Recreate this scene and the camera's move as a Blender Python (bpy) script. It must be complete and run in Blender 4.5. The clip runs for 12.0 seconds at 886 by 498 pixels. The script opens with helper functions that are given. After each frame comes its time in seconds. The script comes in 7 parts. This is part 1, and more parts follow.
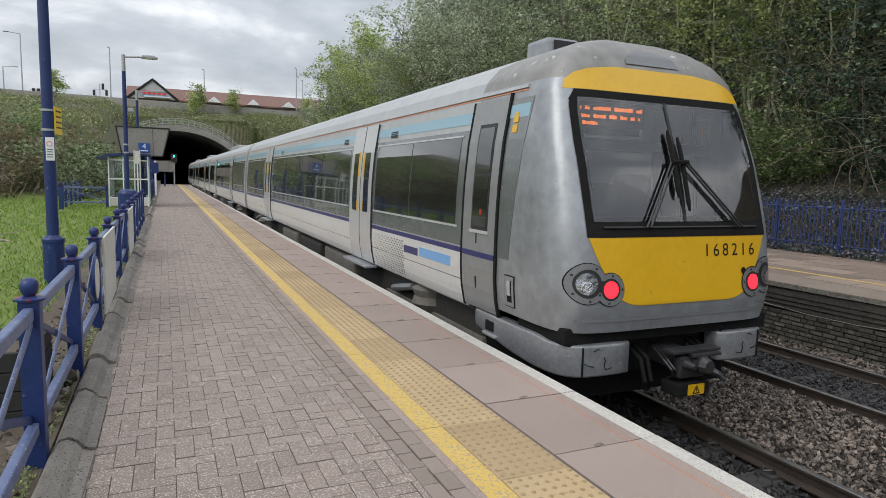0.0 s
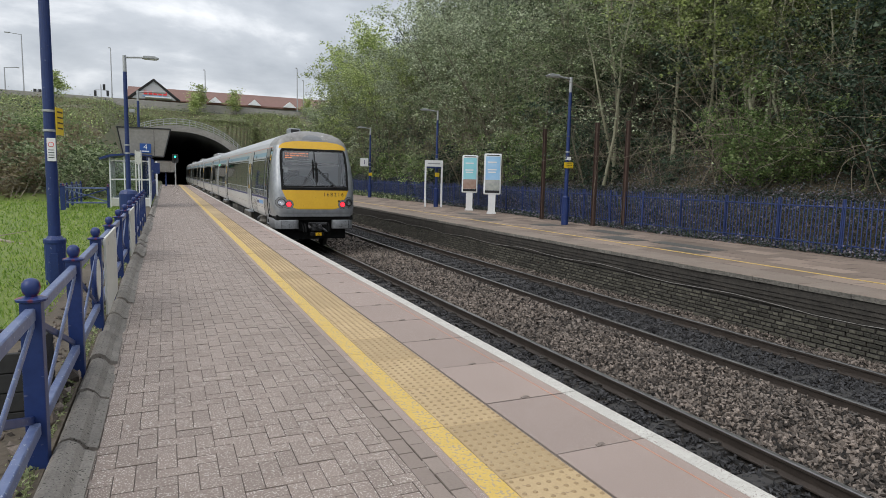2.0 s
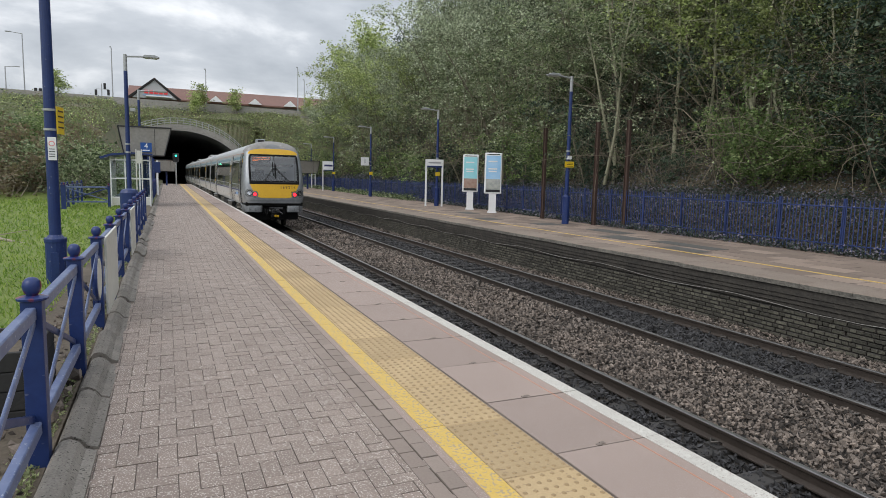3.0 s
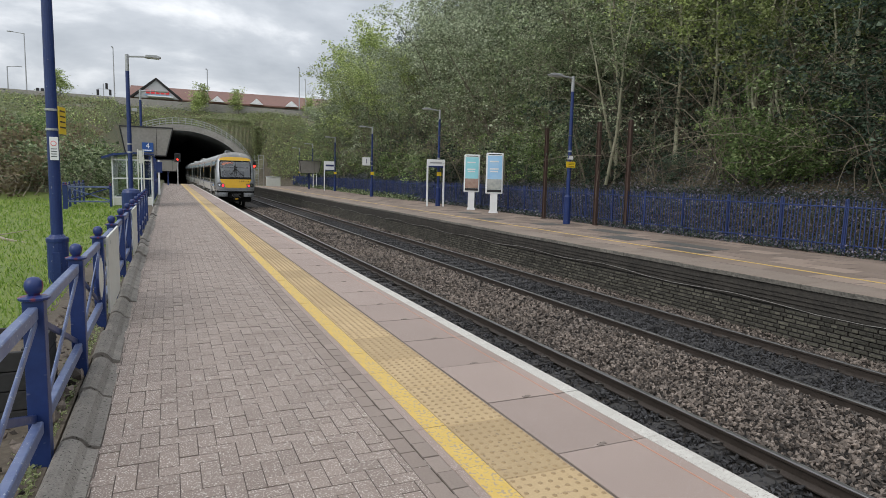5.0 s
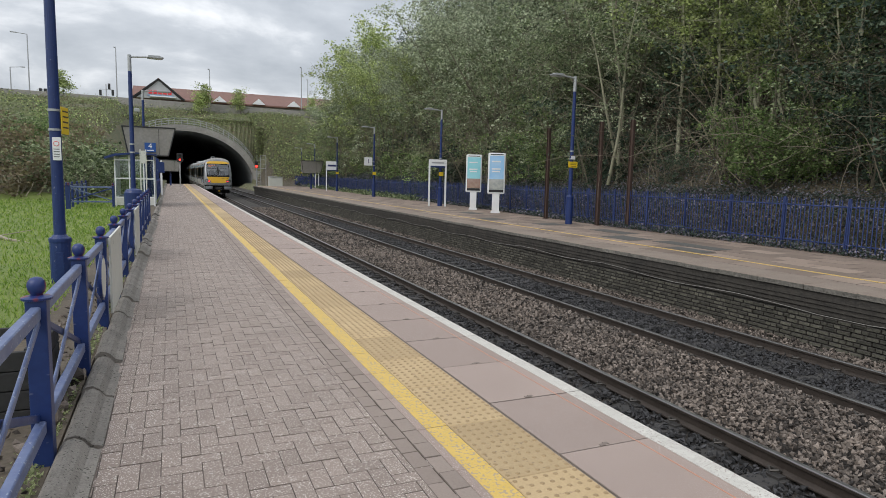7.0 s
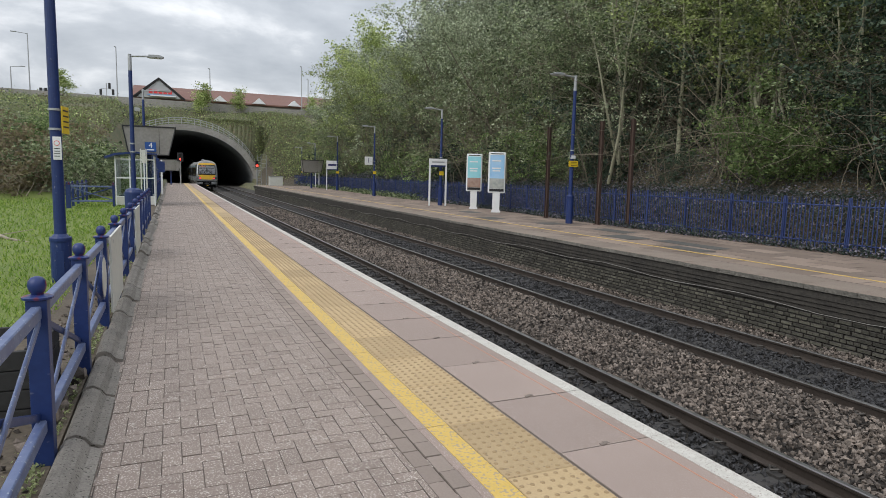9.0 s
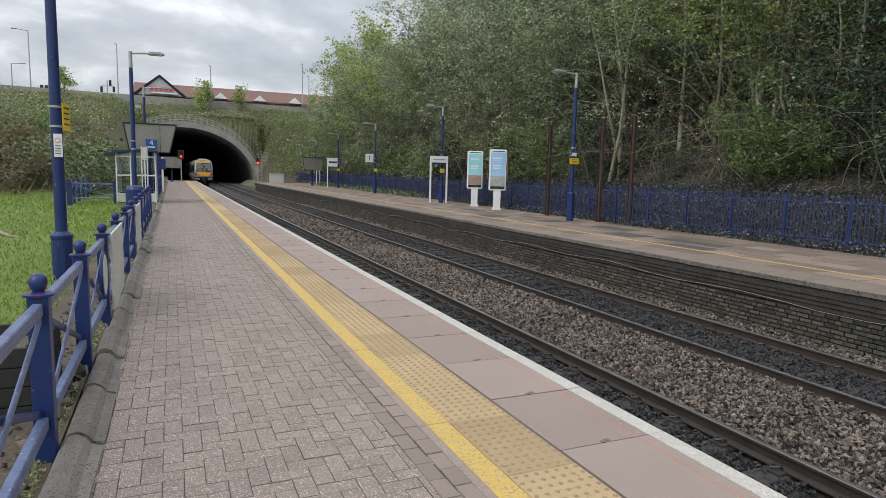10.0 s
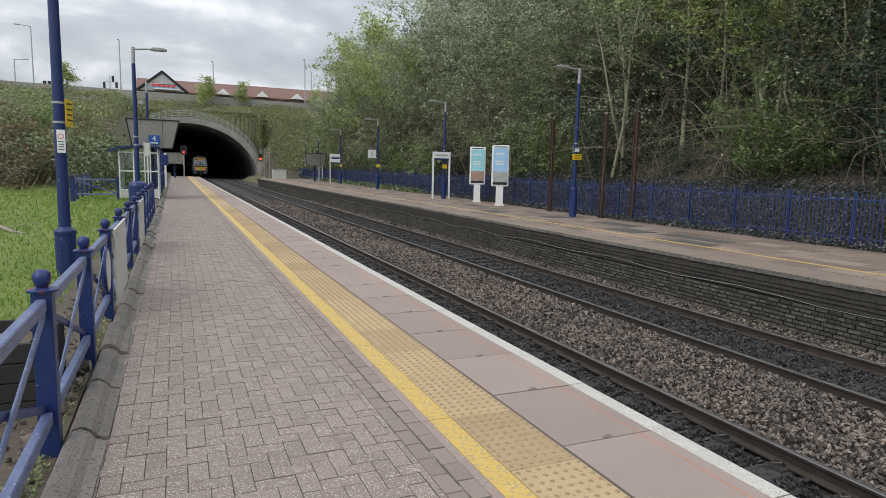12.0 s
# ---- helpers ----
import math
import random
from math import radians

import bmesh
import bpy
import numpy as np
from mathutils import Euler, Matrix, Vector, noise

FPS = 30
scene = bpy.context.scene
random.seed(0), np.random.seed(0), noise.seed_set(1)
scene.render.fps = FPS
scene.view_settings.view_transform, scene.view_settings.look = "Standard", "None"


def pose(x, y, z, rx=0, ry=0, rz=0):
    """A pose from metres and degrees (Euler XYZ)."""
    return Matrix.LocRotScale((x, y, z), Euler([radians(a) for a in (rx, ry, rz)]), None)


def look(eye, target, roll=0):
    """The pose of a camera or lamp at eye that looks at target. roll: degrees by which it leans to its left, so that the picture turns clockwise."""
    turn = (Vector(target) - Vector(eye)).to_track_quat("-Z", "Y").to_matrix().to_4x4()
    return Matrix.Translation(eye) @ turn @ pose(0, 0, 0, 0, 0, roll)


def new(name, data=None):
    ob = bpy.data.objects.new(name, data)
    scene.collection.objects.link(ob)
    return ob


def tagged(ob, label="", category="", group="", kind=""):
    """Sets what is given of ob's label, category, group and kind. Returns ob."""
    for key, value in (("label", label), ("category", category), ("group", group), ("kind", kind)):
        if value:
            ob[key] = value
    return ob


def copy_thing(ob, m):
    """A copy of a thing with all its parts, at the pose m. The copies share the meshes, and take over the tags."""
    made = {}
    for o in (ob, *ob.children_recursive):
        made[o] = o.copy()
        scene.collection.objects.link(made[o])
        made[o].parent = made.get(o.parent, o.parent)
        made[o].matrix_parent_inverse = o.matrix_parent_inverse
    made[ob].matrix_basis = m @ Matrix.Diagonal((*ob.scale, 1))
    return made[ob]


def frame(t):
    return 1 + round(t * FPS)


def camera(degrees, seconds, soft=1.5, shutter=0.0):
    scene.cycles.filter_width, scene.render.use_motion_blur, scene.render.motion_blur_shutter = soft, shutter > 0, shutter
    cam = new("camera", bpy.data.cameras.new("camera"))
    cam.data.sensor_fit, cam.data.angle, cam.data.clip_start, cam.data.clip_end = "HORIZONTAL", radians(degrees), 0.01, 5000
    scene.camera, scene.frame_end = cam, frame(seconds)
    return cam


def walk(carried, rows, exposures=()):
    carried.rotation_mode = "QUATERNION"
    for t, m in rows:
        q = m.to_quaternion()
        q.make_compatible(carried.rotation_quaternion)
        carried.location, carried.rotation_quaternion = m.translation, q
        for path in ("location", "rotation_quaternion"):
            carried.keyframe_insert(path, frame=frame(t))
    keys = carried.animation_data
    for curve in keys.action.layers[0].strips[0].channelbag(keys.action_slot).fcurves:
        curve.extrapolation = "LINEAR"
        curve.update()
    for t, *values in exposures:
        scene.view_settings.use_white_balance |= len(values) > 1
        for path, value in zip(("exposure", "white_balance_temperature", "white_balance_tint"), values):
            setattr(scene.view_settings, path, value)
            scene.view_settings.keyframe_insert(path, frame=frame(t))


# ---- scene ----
# The platform surface is z = 0, the rails' top z = RAIL; y runs along the track towards the tunnel.
RAIL = -0.915
EYE = Vector((0, 0, 1.63))
EDGE, NEAR, FAR, OPP = 2.90, 4.52, 8.26, 9.76      # platform edge, track centres, far platform edge
cam = camera(70.95, 12.0, soft=0.8)


def view(yaw, pitch, roll):
    a, b = radians(yaw), radians(pitch)
    return look(EYE, EYE + Vector((math.sin(a) * math.cos(b), math.cos(a) * math.cos(b), -math.sin(b))), roll)


walk(cam, [(t, view(a, b, c)) for t, a, b, c in (
    (0, 24.14, 6.455, 1.48), (1, 24.06, 6.44, 1.42), (2, 24.035, 6.47, 1.37), (3, 23.985, 6.545, 1.39), (4, 23.93, 6.55, 1.41),
    (5, 23.865, 6.543, 1.42), (6, 23.765, 6.545, 1.41), (7, 23.68, 6.545, 1.40), (8, 23.655, 6.555, 1.39), (9, 23.648, 6.61, 1.38),
    (9.5, 23.62, 6.71, 1.39), (10, 23.58, 6.85, 1.40), (10.5, 23.54, 6.97, 1.42), (11, 23.47, 7.09, 1.40), (11.5, 23.41, 7.17, 1.40),
    (12, 23.355, 7.238, 1.39))], exposures=[(0, 0.0), (12, 0.0)])

# ---- light: overcast, brighter towards the zenith, with a weak veiled sun over the field ----
SUN_EL, SUN_AZ = radians(42), radians(243)


def build_world():
    w = bpy.data.worlds.new("overcast")
    scene.world = w
    w.use_nodes = True
    nt = w.node_tree
    nt.nodes.clear()
    n, link = nt.nodes.new, nt.links.new
    out, bg = n("ShaderNodeOutputWorld"), n("ShaderNodeBackground")
    sky = n("ShaderNodeTexSky")
    sky.sky_type, sky.sun_disc, sky.sun_elevation, sky.sun_rotation = "NISHITA", False, SUN_EL, SUN_AZ
    tc, mp = n("ShaderNodeTexCoord"), n("ShaderNodeMapping")
    mp.inputs["Scale"].default_value = (1.0, 1.0, 2.6)
    mp.inputs["Location"].default_value = (0.35, 0.2, 0.1)
    link(tc.outputs["Generated"], mp.inputs["Vector"])
    big, fine = n("ShaderNodeTexNoise"), n("ShaderNodeTexNoise")
    big.inputs["Scale"].default_value, big.inputs["Detail"].default_value, big.inputs["Roughness"].default_value = 3.2, 8, 0.55
    big.inputs["Distortion"].default_value = 0.25
    fine.inputs["Scale"].default_value, fine.inputs["Detail"].default_value = 9.0, 6
    link(mp.outputs[0], big.inputs["Vector"])
    link(mp.outputs[0], fine.inputs["Vector"])
    add = n("ShaderNodeMath")
    add.operation = "MULTIPLY_ADD"
    add.inputs[1].default_value = 0.22
    link(fine.outputs["Fac"], add.inputs[0])
    link(big.outputs["Fac"], add.inputs[2])
    ramp = n("ShaderNodeValToRGB")
    e = ramp.color_ramp.elements
    e[0].position, e[0].color = 0.44, (0.44, 0.48, 0.535, 1)
    e[1].position, e[1].color = 0.80, (1.2, 1.22, 1.25, 1)
    mid = ramp.color_ramp.elements.new(0.62)
    mid.color = (0.64, 0.68, 0.735, 1)
    link(add.outputs[0], ramp.inputs[0])
    dim = n("ShaderNodeMix")
    dim.data_type, dim.blend_type = "RGBA", "MIX"
    dim.inputs["Factor"].default_value = 0.93
    scale = n("ShaderNodeVectorMath")
    scale.operation = "SCALE"
    scale.inputs["Scale"].default_value = 0.10
    link(sky.outputs[0], scale.inputs[0])
    link(scale.outputs[0], dim.inputs["A"])
    link(ramp.outputs[0], dim.inputs["B"])
    # an overcast sky grows steadily brighter from the horizon to the zenith
    split, rise, lift = n("ShaderNodeSeparateXYZ"), n("ShaderNodeMapRange"), n("ShaderNodeVectorMath")
    link(tc.outputs["Generated"], split.inputs[0])
    rise.inputs["To Min"].default_value, rise.inputs["To Max"].default_value = 0.82, 1.95
    link(split.outputs["Z"], rise.inputs["Value"])
    lift.operation = "SCALE"
    link(dim.outputs["Result"], lift.inputs[0])
    link(rise.outputs[0], lift.inputs["Scale"])
    link(lift.outputs[0], bg.inputs["Color"])
    bg.inputs["Strength"].default_value = 1.0
    link(bg.outputs[0], out.inputs["Surface"])


build_world()
sun = new("sun", bpy.data.lights.new("sun", "SUN"))
sun.data.energy, sun.data.angle, sun.data.color = 1.3, radians(38), (1.0, 0.965, 0.915)
sun.matrix_world = look((0, 0, 0), (-math.sin(SUN_AZ) * math.cos(SUN_EL), -math.cos(SUN_AZ) * math.cos(SUN_EL), -math.sin(SUN_EL)))
sun.location = (0, -10, 60)


# ---- materials ----
def material(name, a, b, rough=0.7, metal=0.0, grain=40.0, blotch=2.0, bump=0.2, spread=0.0, speck=None, tone=0.0, coat=0.0, island=0.0, bumpsize=None):
    """Two colours mixed by noise at two scales; spread varies whole pieces; speck adds pale or dark grains; tone a third, stain colour."""
    m = bpy.data.materials.new(name)
    m.use_nodes = True
    nt = m.node_tree
    n, link = nt.nodes.new, nt.links.new
    p = nt.nodes["Principled BSDF"]
    p.inputs["Metallic"].default_value = metal
    p.inputs["Coat Weight"].default_value = coat
    tc = n("ShaderNodeTexCoord")
    src = tc.outputs["Object"]
    info = n("ShaderNodeObjectInfo")
    if spread:
        shift = n("ShaderNodeVectorMath")
        shift.operation = "MULTIPLY_ADD"
        link(info.outputs["Random"], shift.inputs[0])
        shift.inputs[1].default_value = (17, 31, 23)
        link(src, shift.inputs[2])
        src = shift.outputs[0]
    n1, n2 = n("ShaderNodeTexNoise"), n("ShaderNodeTexNoise")
    n1.inputs["Scale"].default_value, n1.inputs["Detail"].default_value = blotch, 5
    n2.inputs["Scale"].default_value, n2.inputs["Detail"].default_value = grain, 3
    link(src, n1.inputs["Vector"])
    link(src, n2.inputs["Vector"])
    f = n("ShaderNodeMath")
    f.operation = "MULTIPLY_ADD"
    link(n1.outputs["Fac"], f.inputs[0])
    f.inputs[1].default_value = 0.9
    half = n("ShaderNodeMath")
    half.operation = "MULTIPLY_ADD"
    link(n2.outputs["Fac"], half.inputs[0])
    half.inputs[1].default_value, half.inputs[2].default_value = 0.9, -0.4
    link(half.outputs[0], f.inputs[2])
    f.use_clamp = True
    mix = n("ShaderNodeMix")
    mix.data_type = "RGBA"
    mix.inputs["A"].default_value, mix.inputs["B"].default_value = (*a, 1), (*b, 1)
    link(f.outputs[0], mix.inputs["Factor"])
    col = mix.outputs["Result"]
    if speck:
        n3 = n("ShaderNodeTexNoise")
        n3.inputs["Scale"].default_value, n3.inputs["Detail"].default_value = speck[1], 1
        link(src, n3.inputs["Vector"])
        r = n("ShaderNodeMapRange")
        r.inputs["From Min"].default_value, r.inputs["From Max"].default_value = speck[2], speck[2] + 0.06
        link(n3.outputs["Fac"], r.inputs["Value"])
        s = n("ShaderNodeMix")
        s.data_type = "RGBA"
        link(r.outputs[0], s.inputs["Factor"])
        link(col, s.inputs["A"])
        s.inputs["B"].default_value = (*speck[0], 1)
        col = s.outputs["Result"]
    amount = spread or island
    if amount:
        which = info.outputs["Random"]
        if island:
            which = n("ShaderNodeNewGeometry").outputs["Random Per Island"]
        v = n("ShaderNodeMapRange")
        v.inputs["To Min"].default_value, v.inputs["To Max"].default_value = 1 - amount, 1 + amount
        link(which, v.inputs["Value"])
        k = n("ShaderNodeVectorMath")
        k.operation = "SCALE"
        link(col, k.inputs[0])
        link(v.outputs[0], k.inputs["Scale"])
        col = k.outputs[0]
    link(col, p.inputs["Base Color"])
    rr = n("ShaderNodeMapRange")
    rr.inputs["To Min"].default_value, rr.inputs["To Max"].default_value = max(rough - 0.12, 0.02), min(rough + 0.12, 1)
    link(n1.outputs["Fac"], rr.inputs["Value"])
    link(rr.outputs[0], p.inputs["Roughness"])
    if bump:
        bp = n("ShaderNodeBump")
        bp.inputs["Strength"].default_value = bump
        bp.inputs["Distance"].default_value = bumpsize or 0.3 / grain
        link(n2.outputs["Fac"], bp.inputs["Height"])
        link(bp.outputs[0], p.inputs["Normal"])
    return m


def leaf_material(name, a, b, c, through_light=0.35):
    """Leaves that differ one by one and let some light through."""
    m = bpy.data.materials.new(name)
    m.use_nodes = True
    nt = m.node_tree
    n, link = nt.nodes.new, nt.links.new
    p = nt.nodes["Principled BSDF"]
    g, info = n("ShaderNodeNewGeometry"), n("ShaderNodeObjectInfo")
    ramp = n("ShaderNodeValToRGB")
    e = ramp.color_ramp.elements
    e[0].color, e[1].color = (*a, 1), (*c, 1)
    ramp.color_ramp.elements.new(0.5).color = (*b, 1)
    link(g.outputs["Random Per Island"], ramp.inputs[0])
    v = n("ShaderNodeMapRange")
    v.inputs["To Min"].default_value, v.inputs["To Max"].default_value = 0.7, 1.3
    link(info.outputs["Random"], v.inputs["Value"])
    k = n("ShaderNodeVectorMath")
    k.operation = "SCALE"
    link(ramp.outputs[0], k.inputs[0])
    link(v.outputs[0], k.inputs["Scale"])
    link(k.outputs[0], p.inputs["Base Color"])
    p.inputs["Roughness"].default_value = 0.55
    p.inputs["Specular IOR Level"].default_value = 0.3
    tr, ms = n("ShaderNodeBsdfTranslucent"), n("ShaderNodeMixShader")
    link(k.outputs[0], tr.inputs["Color"])
    ms.inputs[0].default_value = through_light
    link(p.outputs[0], ms.inputs[1])
    link(tr.outputs[0], ms.inputs[2])
    link(ms.outputs[0], nt.nodes["Material Output"].inputs["Surface"])
    return m


def glass_material(name, tint, ior=1.5):
    m = bpy.data.materials.new(name)
    m.use_nodes = True
    nt = m.node_tree
    n, link = nt.nodes.new, nt.links.new
    tr, gl, fr, ms = n("ShaderNodeBsdfTransparent"), n("ShaderNodeBsdfGlossy"), n("ShaderNodeFresnel"), n("ShaderNodeMixShader")
    tr.inputs["Color"].default_value = (*tint, 1)
    gl.inputs["Roughness"].default_value = 0.02
    fr.inputs["IOR"].default_value = ior
    link(fr.outputs[0], ms.inputs[0])
    link(tr.outputs[0], ms.inputs[1])
    link(gl.outputs[0], ms.inputs[2])
    link(ms.outputs[0], nt.nodes["Material Output"].inputs["Surface"])
    return m


def glow_material(name, color, strength):
    m = bpy.data.materials.new(name)
    m.use_nodes = True
    p = m.node_tree.nodes["Principled BSDF"]
    p.inputs["Base Color"].default_value = (*color, 1)
    p.inputs["Emission Color"].default_value = (*color, 1)
    p.inputs["Emission Strength"].default_value = strength
    p.inputs["Roughness"].default_value = 0.3
    return m


M_BLOCK = material("block paving", (0.195, 0.152, 0.128), (0.312, 0.250, 0.214), 0.85, grain=90, blotch=1.2, bump=0.4, spread=0.085, speck=((0.55, 0.49, 0.44), 110, 0.585))
M_BLOCKS = material("block paving field", (0.195, 0.152, 0.128), (0.312, 0.250, 0.214), 0.85, grain=90, blotch=1.2, bump=0.4, island=0.085, speck=((0.55, 0.49, 0.44), 110, 0.585))
M_PLAIN = material("plain margin blocks", (0.225, 0.178, 0.15), (0.315, 0.256, 0.22), 0.85, grain=90, blotch=3, bump=0.2, spread=0.1)
M_PLAINS = material("plain margin block rows", (0.225, 0.178, 0.15), (0.315, 0.256, 0.22), 0.85, grain=90, blotch=3, bump=0.2, island=0.1)
M_JOINT = material("sandy joints", (0.15, 0.12, 0.10), (0.235, 0.19, 0.162), 0.95, grain=60, blotch=2)
# side faces darkened for joint soil and for shade inside the gaps
M_EDGE = material("dirty block edges with gap shade", (0.12, 0.095, 0.08), (0.19, 0.153, 0.13), 0.9, grain=60, blotch=2, bump=0.1)
M_COPING = material("pinkish coping slabs", (0.262, 0.20, 0.17), (0.355, 0.276, 0.24), 0.85, grain=110, blotch=1.5, bump=0.25, spread=0.07, speck=((0.48, 0.41, 0.37), 150, 0.60))
M_TACTILE = material("buff tactile paving", (0.36, 0.255, 0.133), (0.495, 0.37, 0.215), 0.85, grain=70, blotch=3.0, bump=0.2, spread=0.13, speck=((0.28, 0.20, 0.12), 30, 0.66))
M_BLISTER = material("soiled blister tops", (0.27, 0.19, 0.10), (0.40, 0.29, 0.16), 0.85, grain=70, blotch=2.0, bump=0.1)
M_YELLOW = material("worn yellow paint", (0.54, 0.355, 0.07), (0.68, 0.48, 0.15), 0.75, grain=60, blotch=6, bump=0.35, speck=((0.40, 0.31, 0.20), 42, 0.56))
M_WHITE_EDGE = material("worn white edge paint", (0.40, 0.38, 0.34), (0.66, 0.635, 0.58), 0.85, grain=26, blotch=7, bump=0.3, speck=((0.33, 0.28, 0.25), 90, 0.60))
M_KERB = material("weathered concrete kerb", (0.12, 0.108, 0.094), (0.325, 0.295, 0.26), 0.92, grain=75, blotch=5, bump=1.0, bumpsize=0.010, spread=0.12, speck=((0.07, 0.065, 0.052), 60, 0.63))
M_SOIL = material("bare soil", (0.06, 0.047, 0.034), (0.165, 0.135, 0.10), 0.95, grain=25, blotch=3, bump=0.7)
M_GRASS = material("mown turf", (0.075, 0.125, 0.02), (0.21, 0.25, 0.06), 0.95, grain=18, blotch=0.6, bump=0.6, bumpsize=0.04)
M_BANK = material("leaf litter bank", (0.035, 0.030, 0.019), (0.105, 0.085, 0.055), 0.95, grain=9, blotch=0.7, bump=0.8, bumpsize=0.12, speck=((0.20, 0.16, 0.11), 14, 0.62))
M_HILL = material("scrubby green slope", (0.08, 0.085, 0.045), (0.17, 0.17, 0.09), 0.95, grain=3.5, blotch=0.25, bump=0.9, bumpsize=0.3, speck=((0.18, 0.14, 0.085), 1.3, 0.58))
# bed coloured dark to stand for shadow gaps between the stones
M_BALLAST_BED = material("ballast bed with gap shade", (0.022, 0.019, 0.017), (0.07, 0.06, 0.052), 0.95, grain=22, blotch=1.5, bump=0.9, bumpsize=0.04)
M_BALLAST = material("ballast stone", (0.052, 0.046, 0.042), (0.235, 0.19, 0.157), 0.92, grain=60, blotch=0.7, bump=0.3, island=0.85)
# near black for oil and for the platform's shadow on the near track
M_BALLAST_DARK = material("oily ballast stone with painted shadow", (0.014, 0.014, 0.015), (0.052, 0.050, 0.052), 0.75, grain=60, blotch=0.9, bump=0.3, island=0.75)
M_RAIL = material("dark rusty rail steel", (0.036, 0.029, 0.024), (0.085, 0.067, 0.056), 0.6, 0.3, grain=40, blotch=5, bump=0.2)
M_RAILHEAD = material("worn rail head", (0.20, 0.19, 0.18), (0.34, 0.33, 0.32), 0.35, 0.8, grain=50, blotch=4, bump=0.05)
M_SLEEPER = material("grimy concrete sleeper", (0.026, 0.024, 0.023), (0.062, 0.057, 0.053), 0.9, grain=40, blotch=3, bump=0.3, spread=0.15)
M_CLIP = material("rail clip steel", (0.05, 0.045, 0.04), (0.10, 0.09, 0.08), 0.5, 0.5, grain=50, bump=0.1)
M_BRICK = material("sooty brick", (0.010, 0.010, 0.009), (0.15, 0.142, 0.108), 0.9, grain=26, blotch=1.1, bump=0.6, spread=0.5)
M_BRICKS = material("sooty brickwork", (0.010, 0.010, 0.009), (0.15, 0.142, 0.108), 0.9, grain=26, blotch=0.7, bump=0.6, island=0.5)
M_CORBEL = material("blackened corbel", (0.014, 0.013, 0.012), (0.095, 0.085, 0.072), 0.9, grain=14, blotch=3, bump=0.9, bumpsize=0.02)
M_COPEDGE = material("lichen spotted concrete edge", (0.04, 0.038, 0.034), (0.27, 0.25, 0.215), 0.95, grain=26, blotch=9, bump=0.9, bumpsize=0.02, spread=0.2)
M_OPPCOP = material("worn concrete coping", (0.165, 0.125, 0.098), (0.31, 0.255, 0.21), 0.9, grain=50, blotch=2, bump=0.4, spread=0.1)
M_SLAB = material("brown paving slab", (0.185, 0.135, 0.105), (0.30, 0.235, 0.19), 0.85, grain=50, blotch=1.2, bump=0.25, spread=0.3)
M_SLABS = material("brown paving slabs", (0.185, 0.135, 0.105), (0.30, 0.235, 0.19), 0.85, grain=50, blotch=1.2, bump=0.25, island=0.3)
M_PATCH = material("dark bitumen patch", (0.075, 0.075, 0.07), (0.12, 0.115, 0.105), 0.85, grain=60, blotch=3, bump=0.3)
M_BLUE = material("chipped royal blue paint", (0.007, 0.020, 0.095), (0.014, 0.037, 0.15), 0.42, grain=30, blotch=5, bump=0.08, speck=((0.14, 0.15, 0.22), 22, 0.70))
M_BLUE_RAIL = material("faded blue rail paint", (0.030, 0.055, 0.18), (0.185, 0.225, 0.345), 0.4, grain=12, blotch=4, bump=0.06, speck=((0.30, 0.33, 0.40), 60, 0.66))
M_FINIAL = material("blue finial paint with rust spots", (0.010, 0.024, 0.11), (0.018, 0.04, 0.165), 0.4, grain=14, blotch=16, bump=0.1, speck=((0.15, 0.025, 0.035), 11, 0.50))
M_BLUE_FENCE = material("weathered blue steel", (0.014, 0.028, 0.11), (0.045, 0.072, 0.20), 0.55, grain=30, blotch=3, bump=0.1)
M_LAMP_GREY = material("grey lamp metal", (0.32, 0.33, 0.34), (0.46, 0.47, 0.48), 0.45, 0.4, grain=30, blotch=4, bump=0.05)
M_LAMP_LENS = material("lamp lens", (0.55, 0.55, 0.53), (0.7, 0.7, 0.68), 0.2, bump=0)
M_WHITE = material("white enamel", (0.72, 0.73, 0.73), (0.82, 0.83, 0.83), 0.35, grain=20, blotch=3, bump=0.03)
M_OFFWHITE = material("grimy white board", (0.52, 0.52, 0.47), (0.68, 0.68, 0.63), 0.5, grain=12, blotch=2, bump=0.05)
M_SIGN_YELLOW = material("yellow notice plate", (0.72, 0.50, 0.02), (0.80, 0.58, 0.04), 0.4, bump=0.02)
M_BLACK = material("black plastic", (0.012, 0.012, 0.013), (0.028, 0.028, 0.03), 0.45, bump=0.05)
M_DUSTY = material("dusty bogie rubber", (0.075, 0.068, 0.058), (0.20, 0.185, 0.16), 0.85, grain=18, blotch=4, bump=0.3)
# serves real rubber, and the dull black that stands for underside shade
M_RUBBER_SHADE = material("dull black rubber and underside shade", (0.007, 0.007, 0.007), (0.018, 0.018, 0.018), 0.88, grain=20, blotch=4, bump=0.1)
M_RUBBER_SHADE.node_tree.nodes["Principled BSDF"].inputs["Specular IOR Level"].default_value = 0.15
M_OILY = material("oily coupler steel", (0.03, 0.03, 0.031), (0.10, 0.10, 0.105), 0.42, 0.6, grain=24, blotch=6, bump=0.2)
M_DARK = material("underframe grime", (0.016, 0.015, 0.014), (0.05, 0.045, 0.04), 0.8, grain=15, blotch=3, bump=0.3)
M_RUST = material("rust brown steel", (0.042, 0.028, 0.022), (0.095, 0.056, 0.043), 0.75, grain=25, blotch=2, bump=0.3)
